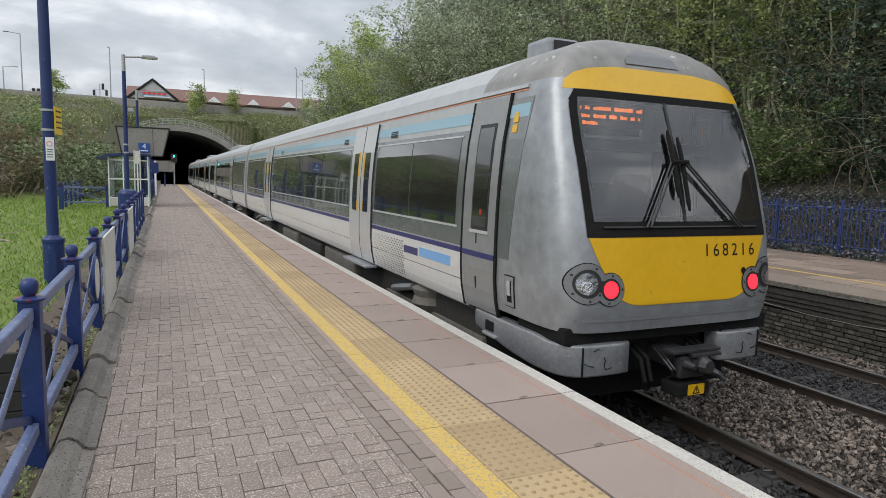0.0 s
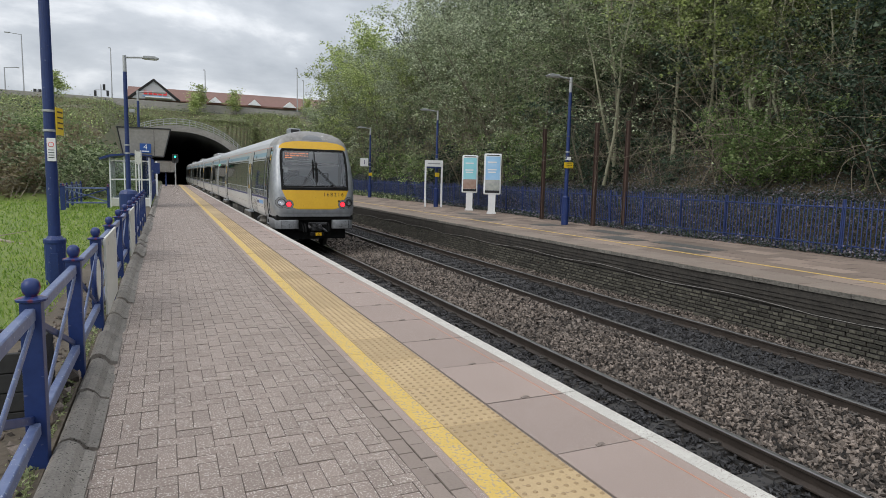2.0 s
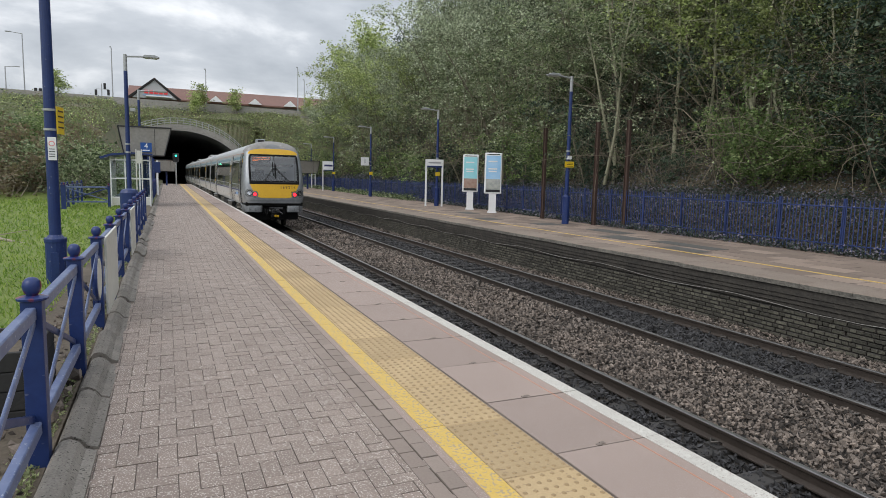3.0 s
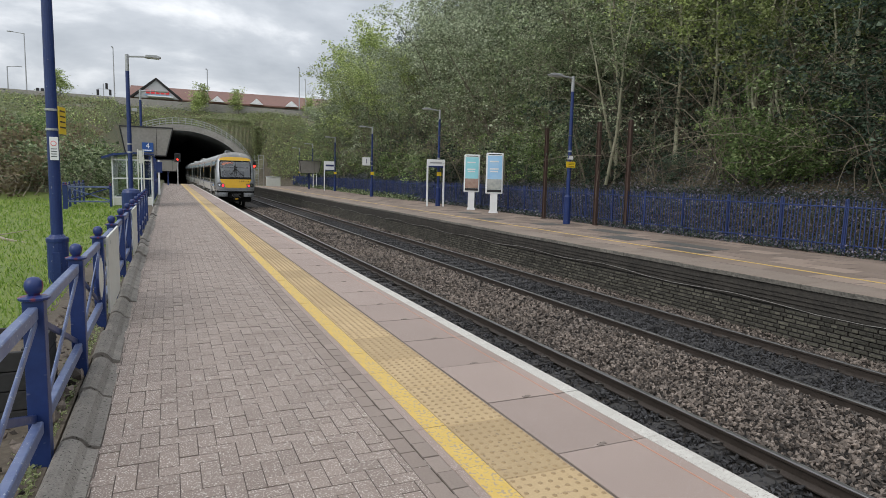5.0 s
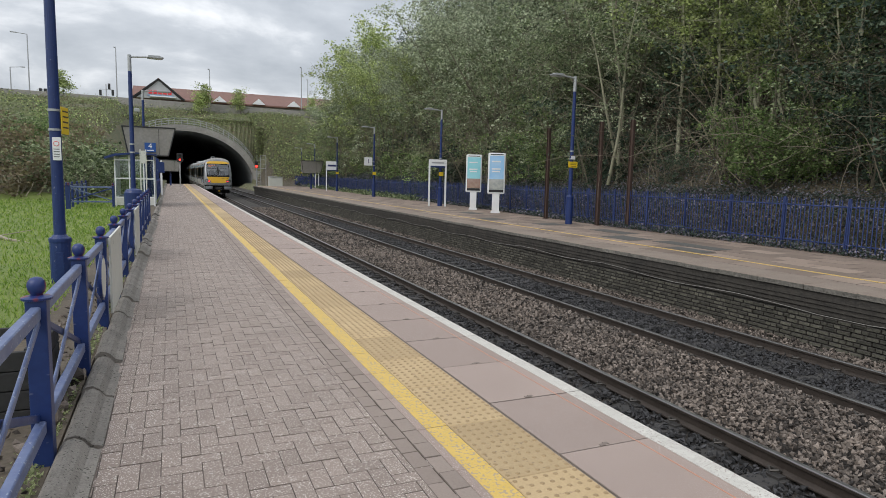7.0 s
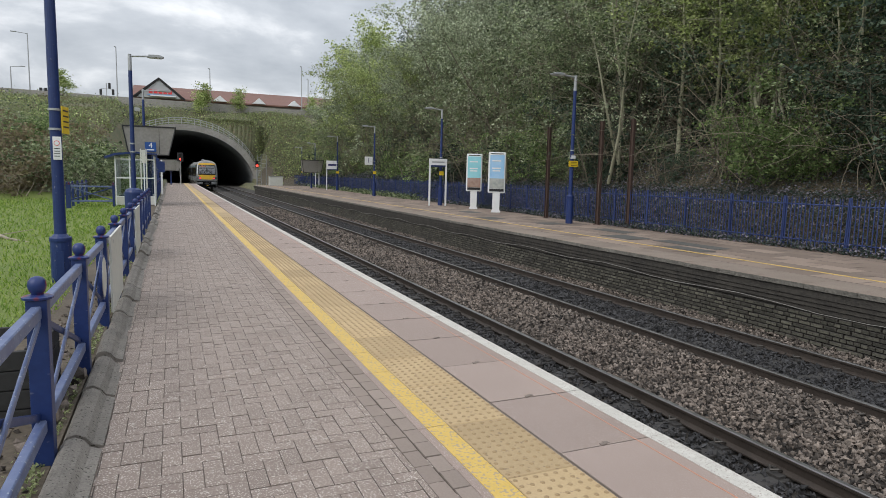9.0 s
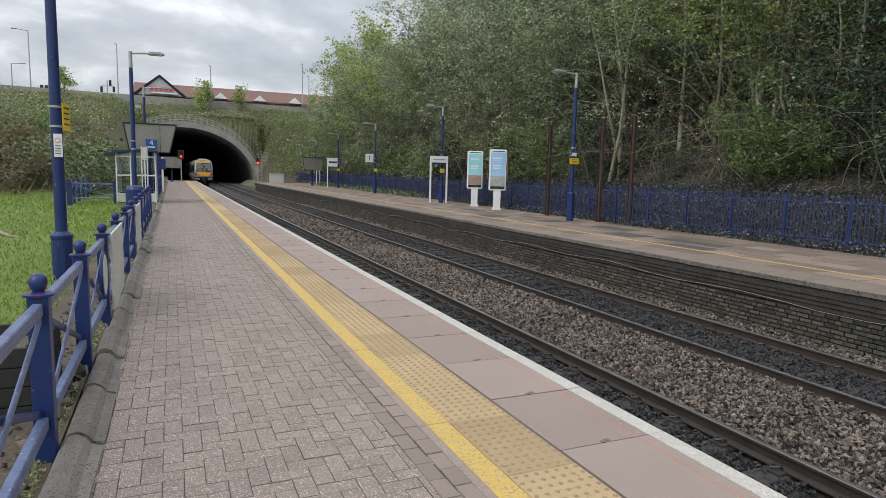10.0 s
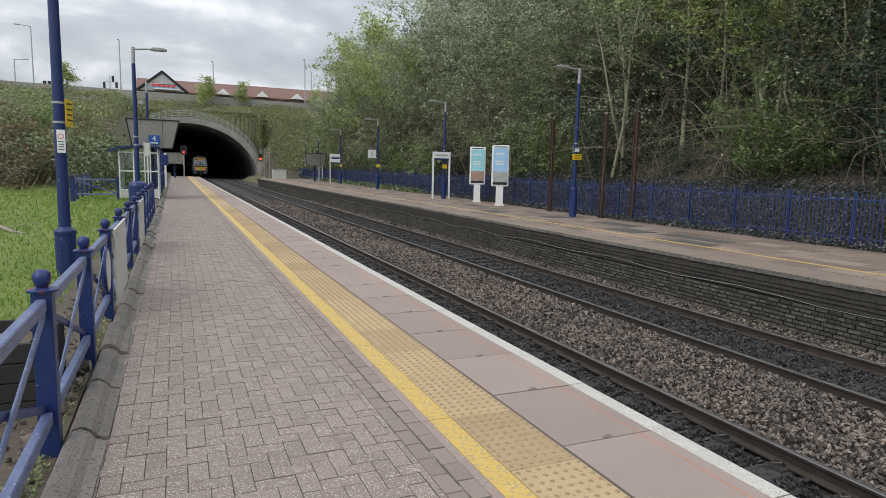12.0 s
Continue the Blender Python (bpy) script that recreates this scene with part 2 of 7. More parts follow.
M_SILVER = material("scuffed silver paint", (0.215, 0.228, 0.243), (0.41, 0.43, 0.45), 0.44, 0.5, grain=9, blotch=2.2, bump=0.03, speck=((0.17, 0.155, 0.14), 30, 0.75), coat=0.3)
M_DOME = material("tarnished cab roof", (0.17, 0.162, 0.15), (0.36, 0.35, 0.335), 0.5, 0.4, grain=7, blotch=2.5, bump=0.04, speck=((0.50, 0.50, 0.49), 9, 0.70))
M_LOWER = material("pale lower body paint", (0.55, 0.55, 0.53), (0.68, 0.68, 0.66), 0.36, 0.1, grain=10, blotch=0.9, bump=0.03, coat=0.3)
M_BAND = material("slate window band", (0.12, 0.135, 0.135), (0.19, 0.205, 0.205), 0.25, 0.3, grain=10, blotch=1.2, bump=0.02, coat=0.6)
M_DOOR = material("light grey door paint", (0.44, 0.45, 0.45), (0.55, 0.56, 0.56), 0.35, 0.2, grain=10, blotch=1.2, bump=0.02, coat=0.3)
M_CABDOOR = material("mid grey cab door paint", (0.20, 0.21, 0.21), (0.28, 0.29, 0.29), 0.35, 0.2, grain=10, blotch=1.2, bump=0.02, coat=0.3)
M_LIGHTBLUE = material("pale blue stripe", (0.20, 0.36, 0.45), (0.28, 0.45, 0.54), 0.35, bump=0.02, coat=0.3)
M_BRIGHTBLUE = material("bright blue vinyl", (0.13, 0.33, 0.62), (0.22, 0.42, 0.70), 0.35, bump=0.02)
M_NAVY = material("navy stripe", (0.02, 0.022, 0.11), (0.035, 0.04, 0.16), 0.35, bump=0.02)
M_ORANGE = material("orange line", (0.55, 0.20, 0.10), (0.62, 0.26, 0.14), 0.4, bump=0.02)
M_WARN = material("warning yellow paint", (0.60, 0.335, 0.004), (0.72, 0.425, 0.01), 0.38, grain=14, blotch=2, bump=0.02, speck=((0.5, 0.3, 0.02), 20, 0.74), coat=0.3)
M_TINT = material("tinted window glass", (0.010, 0.013, 0.012), (0.016, 0.019, 0.018), 0.10, grain=3, blotch=0.6, bump=0, coat=1.0)
M_VALANCE = material("scraped dull silver valance", (0.16, 0.168, 0.178), (0.36, 0.37, 0.38), 0.4, 0.45, grain=22, blotch=3.5, bump=0.06, speck=((0.36, 0.36, 0.355), 34, 0.69))
M_ROOF = material("train roof panels", (0.36, 0.37, 0.375), (0.52, 0.53, 0.53), 0.42, 0.35, grain=6, blotch=0.8, bump=0.04)
M_GLASS = glass_material("windscreen glass", (0.86, 0.89, 0.89), 2.2)
M_CLEAR = glass_material("shelter glass", (0.86, 0.90, 0.89))
M_CAB = material("cab interior grey", (0.055, 0.06, 0.065), (0.11, 0.115, 0.12), 0.7, bump=0.05)
M_CABPALE = material("cab partition", (0.50, 0.53, 0.56), (0.64, 0.67, 0.70), 0.6, bump=0.05)
# near-black and bright blotches paint reflections into the metal
M_LENS = material("headlamp reflector with painted reflections", (0.02, 0.02, 0.024), (0.60, 0.62, 0.66), 0.10, 0.9, grain=16, blotch=14, bump=0.3, bumpsize=0.03, coat=1.0)
M_CHROME = material("bright lamp chrome", (0.55, 0.57, 0.60), (0.85, 0.87, 0.9), 0.08, 1.0, grain=40, blotch=30, bump=0.5, bumpsize=0.02)
M_PLATE = material("lamp cluster plate", (0.15, 0.155, 0.16), (0.24, 0.245, 0.25), 0.4, 0.3, bump=0.03)
M_RED = glow_material("red tail lamp", (1.0, 0.02, 0.035), 3.0)
M_REDCELL = material("dark red lens cells", (0.35, 0.01, 0.015), (0.45, 0.02, 0.025), 0.4, bump=0)
M_SIGNAL_RED = glow_material("red signal aspect", (1.0, 0.03, 0.02), 6.0)
M_SIGNAL_GREEN = glow_material("green signal aspect", (0.03, 1.0, 0.55), 4.0)
M_LED = glow_material("amber display dots", (1.0, 0.22, 0.02), 0.9)
M_CONCRETE = material("stained concrete", (0.20, 0.19, 0.172), (0.42, 0.40, 0.365), 0.9, grain=3, blotch=0.6, bump=0.3)
M_LINING = material("sooty tunnel lining", (0.34, 0.35, 0.36), (0.50, 0.51, 0.52), 0.9, grain=4, blotch=0.3, bump=0.2)
M_GALV = material("galvanised rail", (0.34, 0.35, 0.35), (0.48, 0.49, 0.49), 0.5, 0.5, grain=20, bump=0.05)
M_HOOD = material("grey brown hood sheet", (0.20, 0.188, 0.168), (0.37, 0.35, 0.32), 0.38, 0.5, grain=8, blotch=1.6, bump=0.05)
M_TILE = material("brown roof tiles", (0.13, 0.07, 0.055), (0.24, 0.13, 0.105), 0.85, grain=6, blotch=0.8, bump=0.4)
M_GABLE = material("pale gable cladding", (0.36, 0.37, 0.37), (0.46, 0.47, 0.47), 0.7, bump=0.05)
M_LOGO = material("red sign letters", (0.62, 0.03, 0.04), (0.7, 0.05, 0.05), 0.5, bump=0)
M_TIMBER = material("dark stained timber", (0.012, 0.012, 0.012), (0.034, 0.033, 0.032), 0.8, grain=20, blotch=4, bump=0.4)
M_BARK = material("brownish grey bark", (0.085, 0.076, 0.054), (0.19, 0.165, 0.122), 0.9, grain=18, blotch=2, bump=0.6)
M_PALEBARK = material("pale twig bark", (0.11, 0.105, 0.065), (0.22, 0.20, 0.135), 0.9, grain=18, blotch=2, bump=0.5)
M_DEADWOOD = material("bleached dead wood", (0.22, 0.19, 0.14), (0.36, 0.32, 0.25), 0.9, grain=30, blotch=4, bump=0.4)
L_WILLOW = leaf_material("silvery spring leaves", (0.10, 0.12, 0.07), (0.31, 0.36, 0.225), (0.66, 0.71, 0.52), 0.36)
L_SPRING = leaf_material("fresh yellow green leaves", (0.10, 0.14, 0.04), (0.285, 0.35, 0.12), (0.57, 0.63, 0.28), 0.40)
L_LIME = leaf_material("bright green undergrowth leaves", (0.06, 0.11, 0.03), (0.18, 0.275, 0.09), (0.40, 0.48, 0.21), 0.36)
# also darkened to paint the deep shade behind the front leaves
L_DARK = leaf_material("dark evergreen and shade-darkened leaves", (0.014, 0.029, 0.018), (0.042, 0.074, 0.044), (0.15, 0.20, 0.135), 0.15)
L_MID = leaf_material("mid green leaves", (0.045, 0.07, 0.03), (0.17, 0.22, 0.105), (0.43, 0.485, 0.285), 0.34)
L_BROWN = leaf_material("brown and olive scrub leaves", (0.13, 0.095, 0.06), (0.195, 0.155, 0.095), (0.26, 0.24, 0.13), 0.25)
# pale purple end of the ramp paints sky sheen on glossy leaves
L_IVY = leaf_material("dark ivy leaves with painted sky sheen", (0.028, 0.05, 0.034), (0.07, 0.094, 0.075), (0.27, 0.24, 0.30), 0.1)
L_GRASS = leaf_material("grass blades", (0.10, 0.18, 0.025), (0.185, 0.29, 0.05), (0.33, 0.40, 0.10), 0.4)
M_TWIG = material("tan brown twigs", (0.12, 0.10, 0.07), (0.27, 0.235, 0.175), 0.9, grain=18, blotch=2, bump=0.3, spread=0.35)
M_TRUNK = material("pale green algae bark", (0.21, 0.21, 0.135), (0.41, 0.40, 0.285), 0.9, grain=14, blotch=3, bump=0.5, spread=0.2)
L_SCRUB = leaf_material("olive scrub leaves", (0.13, 0.155, 0.07), (0.215, 0.25, 0.115), (0.35, 0.38, 0.20), 0.3)


# ---- mesh helpers ----
def part(name, bm, mat, parent=None, label="", smooth=False):
    """Links a bmesh, or (vertices, faces), as one mesh object under a thing or a part."""
    me = bpy.data.meshes.new(name)
    if isinstance(bm, tuple):
        me.from_pydata(bm[0], [], bm[1])
    else:
        bm.to_mesh(me)
        bm.free()
    for m in mat if isinstance(mat, (list, tuple)) else [mat]:
        me.materials.append(m)
    if smooth:
        me.polygons.foreach_set("use_smooth", [True] * len(me.polygons))
    ob = new(name, me)
    ob.parent = parent
    if label:
        ob["label"] = label
    return ob


def again(ob, name, m, parent=None):
    """One more piece on the same mesh."""
    o = new(name, ob.data)
    o.parent = parent
    o.matrix_basis = m
    return o


def thing(name, label, category, m=None, group="", kind=""):
    e = new(name)
    e.empty_display_size = 0.2
    if m is not None:
        e.matrix_basis = m
    return tagged(e, label, category, group, kind)


def box(bm, x0, x1, y0, y1, z0, z1, bevel=0.0, mi=0):
    vs = [bm.verts.new((x, y, z)) for x in (x0, x1) for y in (y0, y1) for z in (z0, z1)]
    fs = [bm.faces.new([vs[i] for i in f]) for f in ((0, 1, 3, 2), (4, 6, 7, 5), (0, 4, 5, 1), (2, 3, 7, 6), (0, 2, 6, 4), (1, 5, 7, 3))]
    for f in fs:
        f.material_index = mi
    if bevel:
        es = list({e for f in fs for e in f.edges})
        bmesh.ops.bevel(bm, geom=es, offset=bevel, segments=2, profile=0.6, affect="EDGES")
    return bm


def solid(x0, x1, y0, y1, z0, z1, bevel=0.0):
    return box(bmesh.new(), x0, x1, y0, y1, z0, z1, bevel)


def rod(bm, pts, r, n=8, cap=True):
    """A tube through points; r is one radius or one for each point."""
    pts = [Vector(p) for p in pts]
    rs = r if isinstance(r, (list, tuple)) else [r] * len(pts)
    rings = []
    side = None
    for i, p in enumerate(pts):
        d = (pts[min(i + 1, len(pts) - 1)] - pts[max(i - 1, 0)]).normalized()
        if side is None:
            side = d.orthogonal().normalized()
        side = (side - d * side.dot(d)).normalized()
        up = d.cross(side)
        rings.append([bm.verts.new(p + rs[i] * (math.cos(2 * math.pi * k / n) * side + math.sin(2 * math.pi * k / n) * up)) for k in range(n)])
    for a, b in zip(rings, rings[1:]):
        for k in range(n):
            bm.faces.new((a[k], a[(k + 1) % n], b[(k + 1) % n], b[k]))
    if cap:
        bm.faces.new(rings[0][::-1])
        bm.faces.new(rings[-1])
    return bm


def pole(pts, r, n=8):
    return rod(bmesh.new(), pts, r, n)


def lathe(profile, n=14, at=(0, 0, 0)):
    """A turned body: (radius, height) from bottom to top."""
    bm = bmesh.new()
    rings = [[bm.verts.new((at[0] + r * math.cos(2 * math.pi * k / n), at[1] + r * math.sin(2 * math.pi * k / n), at[2] + z)) for k in range(n)] for r, z in profile]
    for a, b in zip(rings, rings[1:]):
        for k in range(n):
            bm.faces.new((a[k], a[(k + 1) % n], b[(k + 1) % n], b[k]))
    bm.faces.new(rings[0][::-1])
    bm.faces.new(rings[-1])
    return bm


def extrude_outline(outline, y0, y1, bm=None):
    """A bar with an outline in x and z, from y0 to y1."""
    bm = bm or bmesh.new()
    a = [bm.verts.new((x, y0, z)) for x, z in outline]
    b = [bm.verts.new((x, y1, z)) for x, z in outline]
    k = len(a)
    for i in range(k):
        bm.faces.new((a[i], a[(i + 1) % k], b[(i + 1) % k], b[i]))
    bm.faces.new(a[::-1])
    bm.faces.new(b)
    bmesh.ops.recalc_face_normals(bm, faces=bm.faces)
    return bm


def disc(bm, c, r, axis="y", depth=0.03, n=16, mi=0):
    """A short cylinder facing along an axis."""
    d = Vector((0, depth, 0)) if axis == "y" else Vector((depth, 0, 0)) if axis == "x" else Vector((0, 0, depth))
    rod(bm, [Vector(c), Vector(c) + d], r, n)
    return bm


def chip(w, l, hgt, bevel, z=0.0):
    """A paving piece: top, chamfer and sides, lying with its top at z."""
    x, y = w / 2, l / 2
    vs = []
    for a, zz in ((0, z - hgt), (0, z - bevel), (bevel, z)):
        vs += [(-x + a, -y + a, zz), (x - a, -y + a, zz), (x - a, y - a, zz), (-x + a, y - a, zz)]
    fs = []
    for r in (0, 4):
        for k in range(4):
            fs.append((r + k, r + (k + 1) % 4, r + 4 + (k + 1) % 4, r + 4 + k))
    fs.append((8, 9, 10, 11))
    return vs, fs


def pieces(name, places, w, l, hgt, bevel, mats, parent, near, label="", rest="rest", jitter=0.002, lift=0.0):
    """Lays pieces at (x, y, quarter turn): those with near(x, y) as parts (300 at most), the others joined as stuff."""
    vs, fs = chip(w, l, hgt, bevel)
    one, made, V, Fa = None, 0, [], []
    for x, y, turn in places:
        dz = lift + random.uniform(-jitter, jitter)
        if near(x, y) and made < 300:
            m = pose(x, y, dz, random.uniform(-.3, .3), random.uniform(-.3, .3), 90 * turn + random.uniform(-.4, .4))
            if one is None:
                one = part(name, (vs, fs), [mats[0], M_EDGE], parent, label)
                one.data.polygons.foreach_set("material_index", [1] * 8 + [0])
                one.matrix_basis = m
            else:
                again(one, name, m, parent)
            made += 1
        else:
            k = len(V)
            for a, b, c in vs:
                a, b = (-b, a) if turn else (a, b)
                V.append((x + a, y + b, c + dz))
            Fa += [tuple(i + k for i in f) for f in fs]
    if V:
        o = tagged(part(rest, (V, Fa), [mats[1], M_EDGE], parent), kind="stuff")
        o.data.polygons.foreach_set("material_index", ([1] * 8 + [0]) * (len(Fa) // 9))


# ---- ground ----
def fence_x(y):
    """The line of the fence on the far platform."""
    return 14.85 + 0.9 * min(max((y - 18) / 14, 0), 1) + 0.018 * max(y - 32, 0) + 0.00035 * max(y - 45, 0) ** 2


def ease(a, b, v):
    v = min(max((v - a) / (b - a), 0), 1)
    return v * v * (3 - 2 * v)


ARCH_X, ARCH_W, ARCH_Z, ARCH_H, PORTAL = 2.1, 12.6, -1.2, 10.15, 124.0


def height(x, y):
    """The lie of the land."""
    rough = 0.25 * noise.noise(Vector((x * 0.22, y * 0.22, 0)))
    back = min(10.2 + (y - PORTAL) * 0.26, 13.9) + rough * 0.5 + 2 * ease(142, 175, y)
    if y > PORTAL and -11.3 < x < 15.4:
        return back
    left = max(-(x + 2.2), 0)
    right = x - fence_x(min(max(y, -20), 110))
    if -0.64 < x < 3 and y < PORTAL:
        return -1.3
    if x < 3:
        zz = min(max(y - 40, 0) * 0.163, 13.2) * ease(0.0, 6.0, left)
        return zz + rough * ease(40, 55, y) - 0.12 * ease(0, 3, left) + 2 * ease(142, 175, y)
    if x > 14.2 and y > 104:
        ramp = (min((y - 104) * 0.52, back) if y < PORTAL + 2 else back) * max(ease(13.6, 18.5, x), ease(PORTAL, PORTAL + 9, y))
        if right <= 0:
            return max(ramp, -0.35)
    else:
        ramp = -9
    if right > 0:
        zz = 0.75 * ease(0, 1.2, right) + 0.62 * max(right - 0.6, 0)
        top = 15 - 4 * ease(60, 110, y)
        return max(min(zz, top), ramp) + rough * ease(0, 2, right)
    return -1.25 if x < 13 and y < PORTAL else -0.35


def build_ground():
    xs = sorted(set([-400, -250, -150, -100, -70, -50, -40] + [round(-32 + 1.6 * i, 2) for i in range(19)] + [-1.6, -0.66, -0.62, 0.5, 2.6, 5, 8, 10, 11.5, 13.0, 14.1, 14.8, 15.38, 15.45]
                    + [round(14 + 0.8 * i, 2) for i in range(22)] + [34, 38, 42, 48, 55, 70, 100, 150, 250, 400]))
    ys = [-200, -120, -70, -45, -30] + [round(-20 + 2.5 * i, 2) for i in range(58)] + [124.02, 126, 129, 132, 135, 138, 133, 142, 155, 180, 220, 300, 450, 700, 1200]
    ys = sorted(set(y for y in ys if y < 123.5 or y > 124) | {123.98})
    V = [(x, y, height(x, y)) for y in ys for x in xs]
    k, Fa, mi = len(xs), [], []
    for j in range(len(ys) - 1):
        for i in range(k - 1):
            xm, ym = (xs[i] + xs[i + 1]) / 2, (ys[j] + ys[j + 1]) / 2
            if 123.9 < ys[j] < 128 and -11.4 < xm < 15.5:
                continue
            Fa.append((j * k + i, j * k + i + 1, (j + 1) * k + i + 1, (j + 1) * k + i))
            mi.append(0 if xm < -1 and ym < 42 else 2 if xm < 14 or ym > 117 else 1)
    g = part("ground", (V, Fa), [M_GRASS, M_BANK, M_HILL])
    g.data.polygons.foreach_set("material_index", mi)
    g.data.polygons.foreach_set("use_smooth", [True] * len(mi))
    tagged(g, "grassy field rising into a scrubby wooded bank", "ground", kind="structure")


build_ground()
tagged(part("trackbed", solid(2.2, 15.0, -40, 336, -1.6, -1.13), M_BALLAST_BED), "dark stony bed under both tracks", "trackbed", kind="structure")
tagged(part("trackbed_left", solid(-11.2, 2.2, 88.5, 336, -1.6, -1.16), M_BALLAST_BED), "dark stony floor of the tunnel", "trackbed", kind="structure")


# ---- tunnel ----
def arch(grow, y, n=36):
    return [(ARCH_X - (ARCH_W + grow) * math.cos(math.pi * i / n), y, ARCH_Z + (ARCH_H + grow) * math.sin(math.pi * i / n)) for i in range(n + 1)]


def loft(rings, close=False):
    V, Fa = [], []
    n = len(rings[0])
    for r in rings:
        V += [tuple(p) for p in r]
    for j in range(len(rings) - 1):
        for i in range(n - 1 + close):
            Fa.append((j * n + i, j * n + (i + 1) % n, (j + 1) * n + (i + 1) % n, (j + 1) * n + i))
    return V, Fa


def build_tunnel():
    t = thing("tunnel", "wide concrete arch tunnel mouth under a planted bank", "tunnel", kind="structure")
    rings = [arch(0.35, 125), arch(0.35, 335), arch(0.0, 335), arch(0.0, 125.0)]
    part("lining", loft(rings), M_LINING, t, smooth=False)
    part("portal_ring", loft([arch(0.0, 125.2), arch(0.0, 123.6), arch(1.1, 123.6), arch(1.1, 131), arch(1.0, 131)]), M_CONCRETE, t, "pale stained concrete ring")
    part("end_wall", solid(-12, 16, 335, 336, -1.6, 9), M_LINING, t)
    # planted shoulder between the ring and the slope above
    low, high = [], []
    for i in range(37):
        x, _, z = arch(0.9, 0)[i]
        low.append((x, 124.1, z))
        high.append((ARCH_X + (x - ARCH_X) * 1.04, 129.2, max(z + 0.3, 11.7)))
    tagged(part("shoulder", loft([low, high]), M_HILL, t, "planted shoulder above the arch"))
    # guard rail that follows the ring
    up = lambda a, h_, y: (ARCH_X - (ARCH_W + 0.95) * math.cos(a), y, ARCH_Z + (ARCH_H + 1.05) * math.sin(a) + h_)
    angles = [radians(62 + 4.6 * i) for i in range(24)]
    for h_ in (0.35, 0.8, 1.2):
        part("guard_rail", pole([up(a, h_, 124.2) for a in angles], 0.05, 5), M_GALV, t)
    for a in angles:
        part("guard_post", pole([up(a, -0.1, 124.2), up(a, 1.22, 124.2)], 0.06, 5), M_GALV, t)
    # side wing walls
    part("wing_wall", solid(14.4, 15.8, 119, 125, -1.5, 2.0, 0.05), M_CONCRETE, t)
    part("wing_wall", solid(-11.9, -10.3, 116, 125, -1.5, 3.2, 0.05), M_CONCRETE, t)


build_tunnel()


# ---- tracks ----
def build_track(name, cx, y0, y1, label):
    t = thing(name, label, "railway track", kind="structure")
    web = [(-0.07, -0.16), (0.07, -0.16), (0.07, -0.145), (0.012, -0.12), (0.012, -0.045), (0.036, -0.032), (0.036, -0.012), (-0.036, -0.012), (-0.036, -0.032), (-0.012, -0.045), (-0.012, -0.12), (-0.07, -0.145)]
    head = [(-0.034, -0.012), (0.034, -0.012), (0.034, -0.004), (0.026, 0.0), (-0.026, 0.0), (-0.034, -0.004)]
    for s in (-1, 1):
        r = part("rail", extrude_outline([(cx + s * 0.7525 + a, RAIL + b) for a, b in web], y0, y1), M_RAIL, t)
        part("railhead", extrude_outline([(cx + s * 0.7525 + a, RAIL + b) for a, b in head], y0, y1), M_RAILHEAD, r, "polished running surface")
    bm = bmesh.new()
    box(bm, -1.25, 1.25, -0.13, 0.13, -0.36, -0.175, 0.02)
    for s in (-1, 1):
        for d in (-1, 1):
            c = s * 0.7525 + d * 0.12
            box(bm, c - 0.05, c + 0.05, -0.09, 0.09, -0.175, -0.15)
    sl = part("sleeper", bm, M_SLEEPER, t)
    cl = bmesh.new()
    for s in (-1, 1):
        for d in (-1, 1):
            c = s * 0.7525
            rod(cl, [(c + d * 0.06, -0.03, -0.13), (c + d * 0.13, -0.05, -0.10), (c + d * 0.17, 0.0, -0.115), (c + d * 0.13, 0.05, -0.10), (c + d * 0.07, 0.02, -0.125)], 0.013, 5)
    clip = part("rail_clip", cl, M_CLIP, sl)
    y, first = -2.0, True
    while y < 138:
        m = pose(cx, y, RAIL, 0, 0, random.uniform(-.6, .6))
        if first:
            sl.matrix_basis = m
            first = False
        else:
            o = again(sl, "sleeper", m, t)
            if y < 40:
                again(clip, "rail_clip", Matrix(), o)
        y += 0.65


build_track("track_near", NEAR, -40, 330, "running track beside the platform on concrete sleepers")
build_track("track_far", FAR, -40, 330, "dark oily track beside the opposite platform")


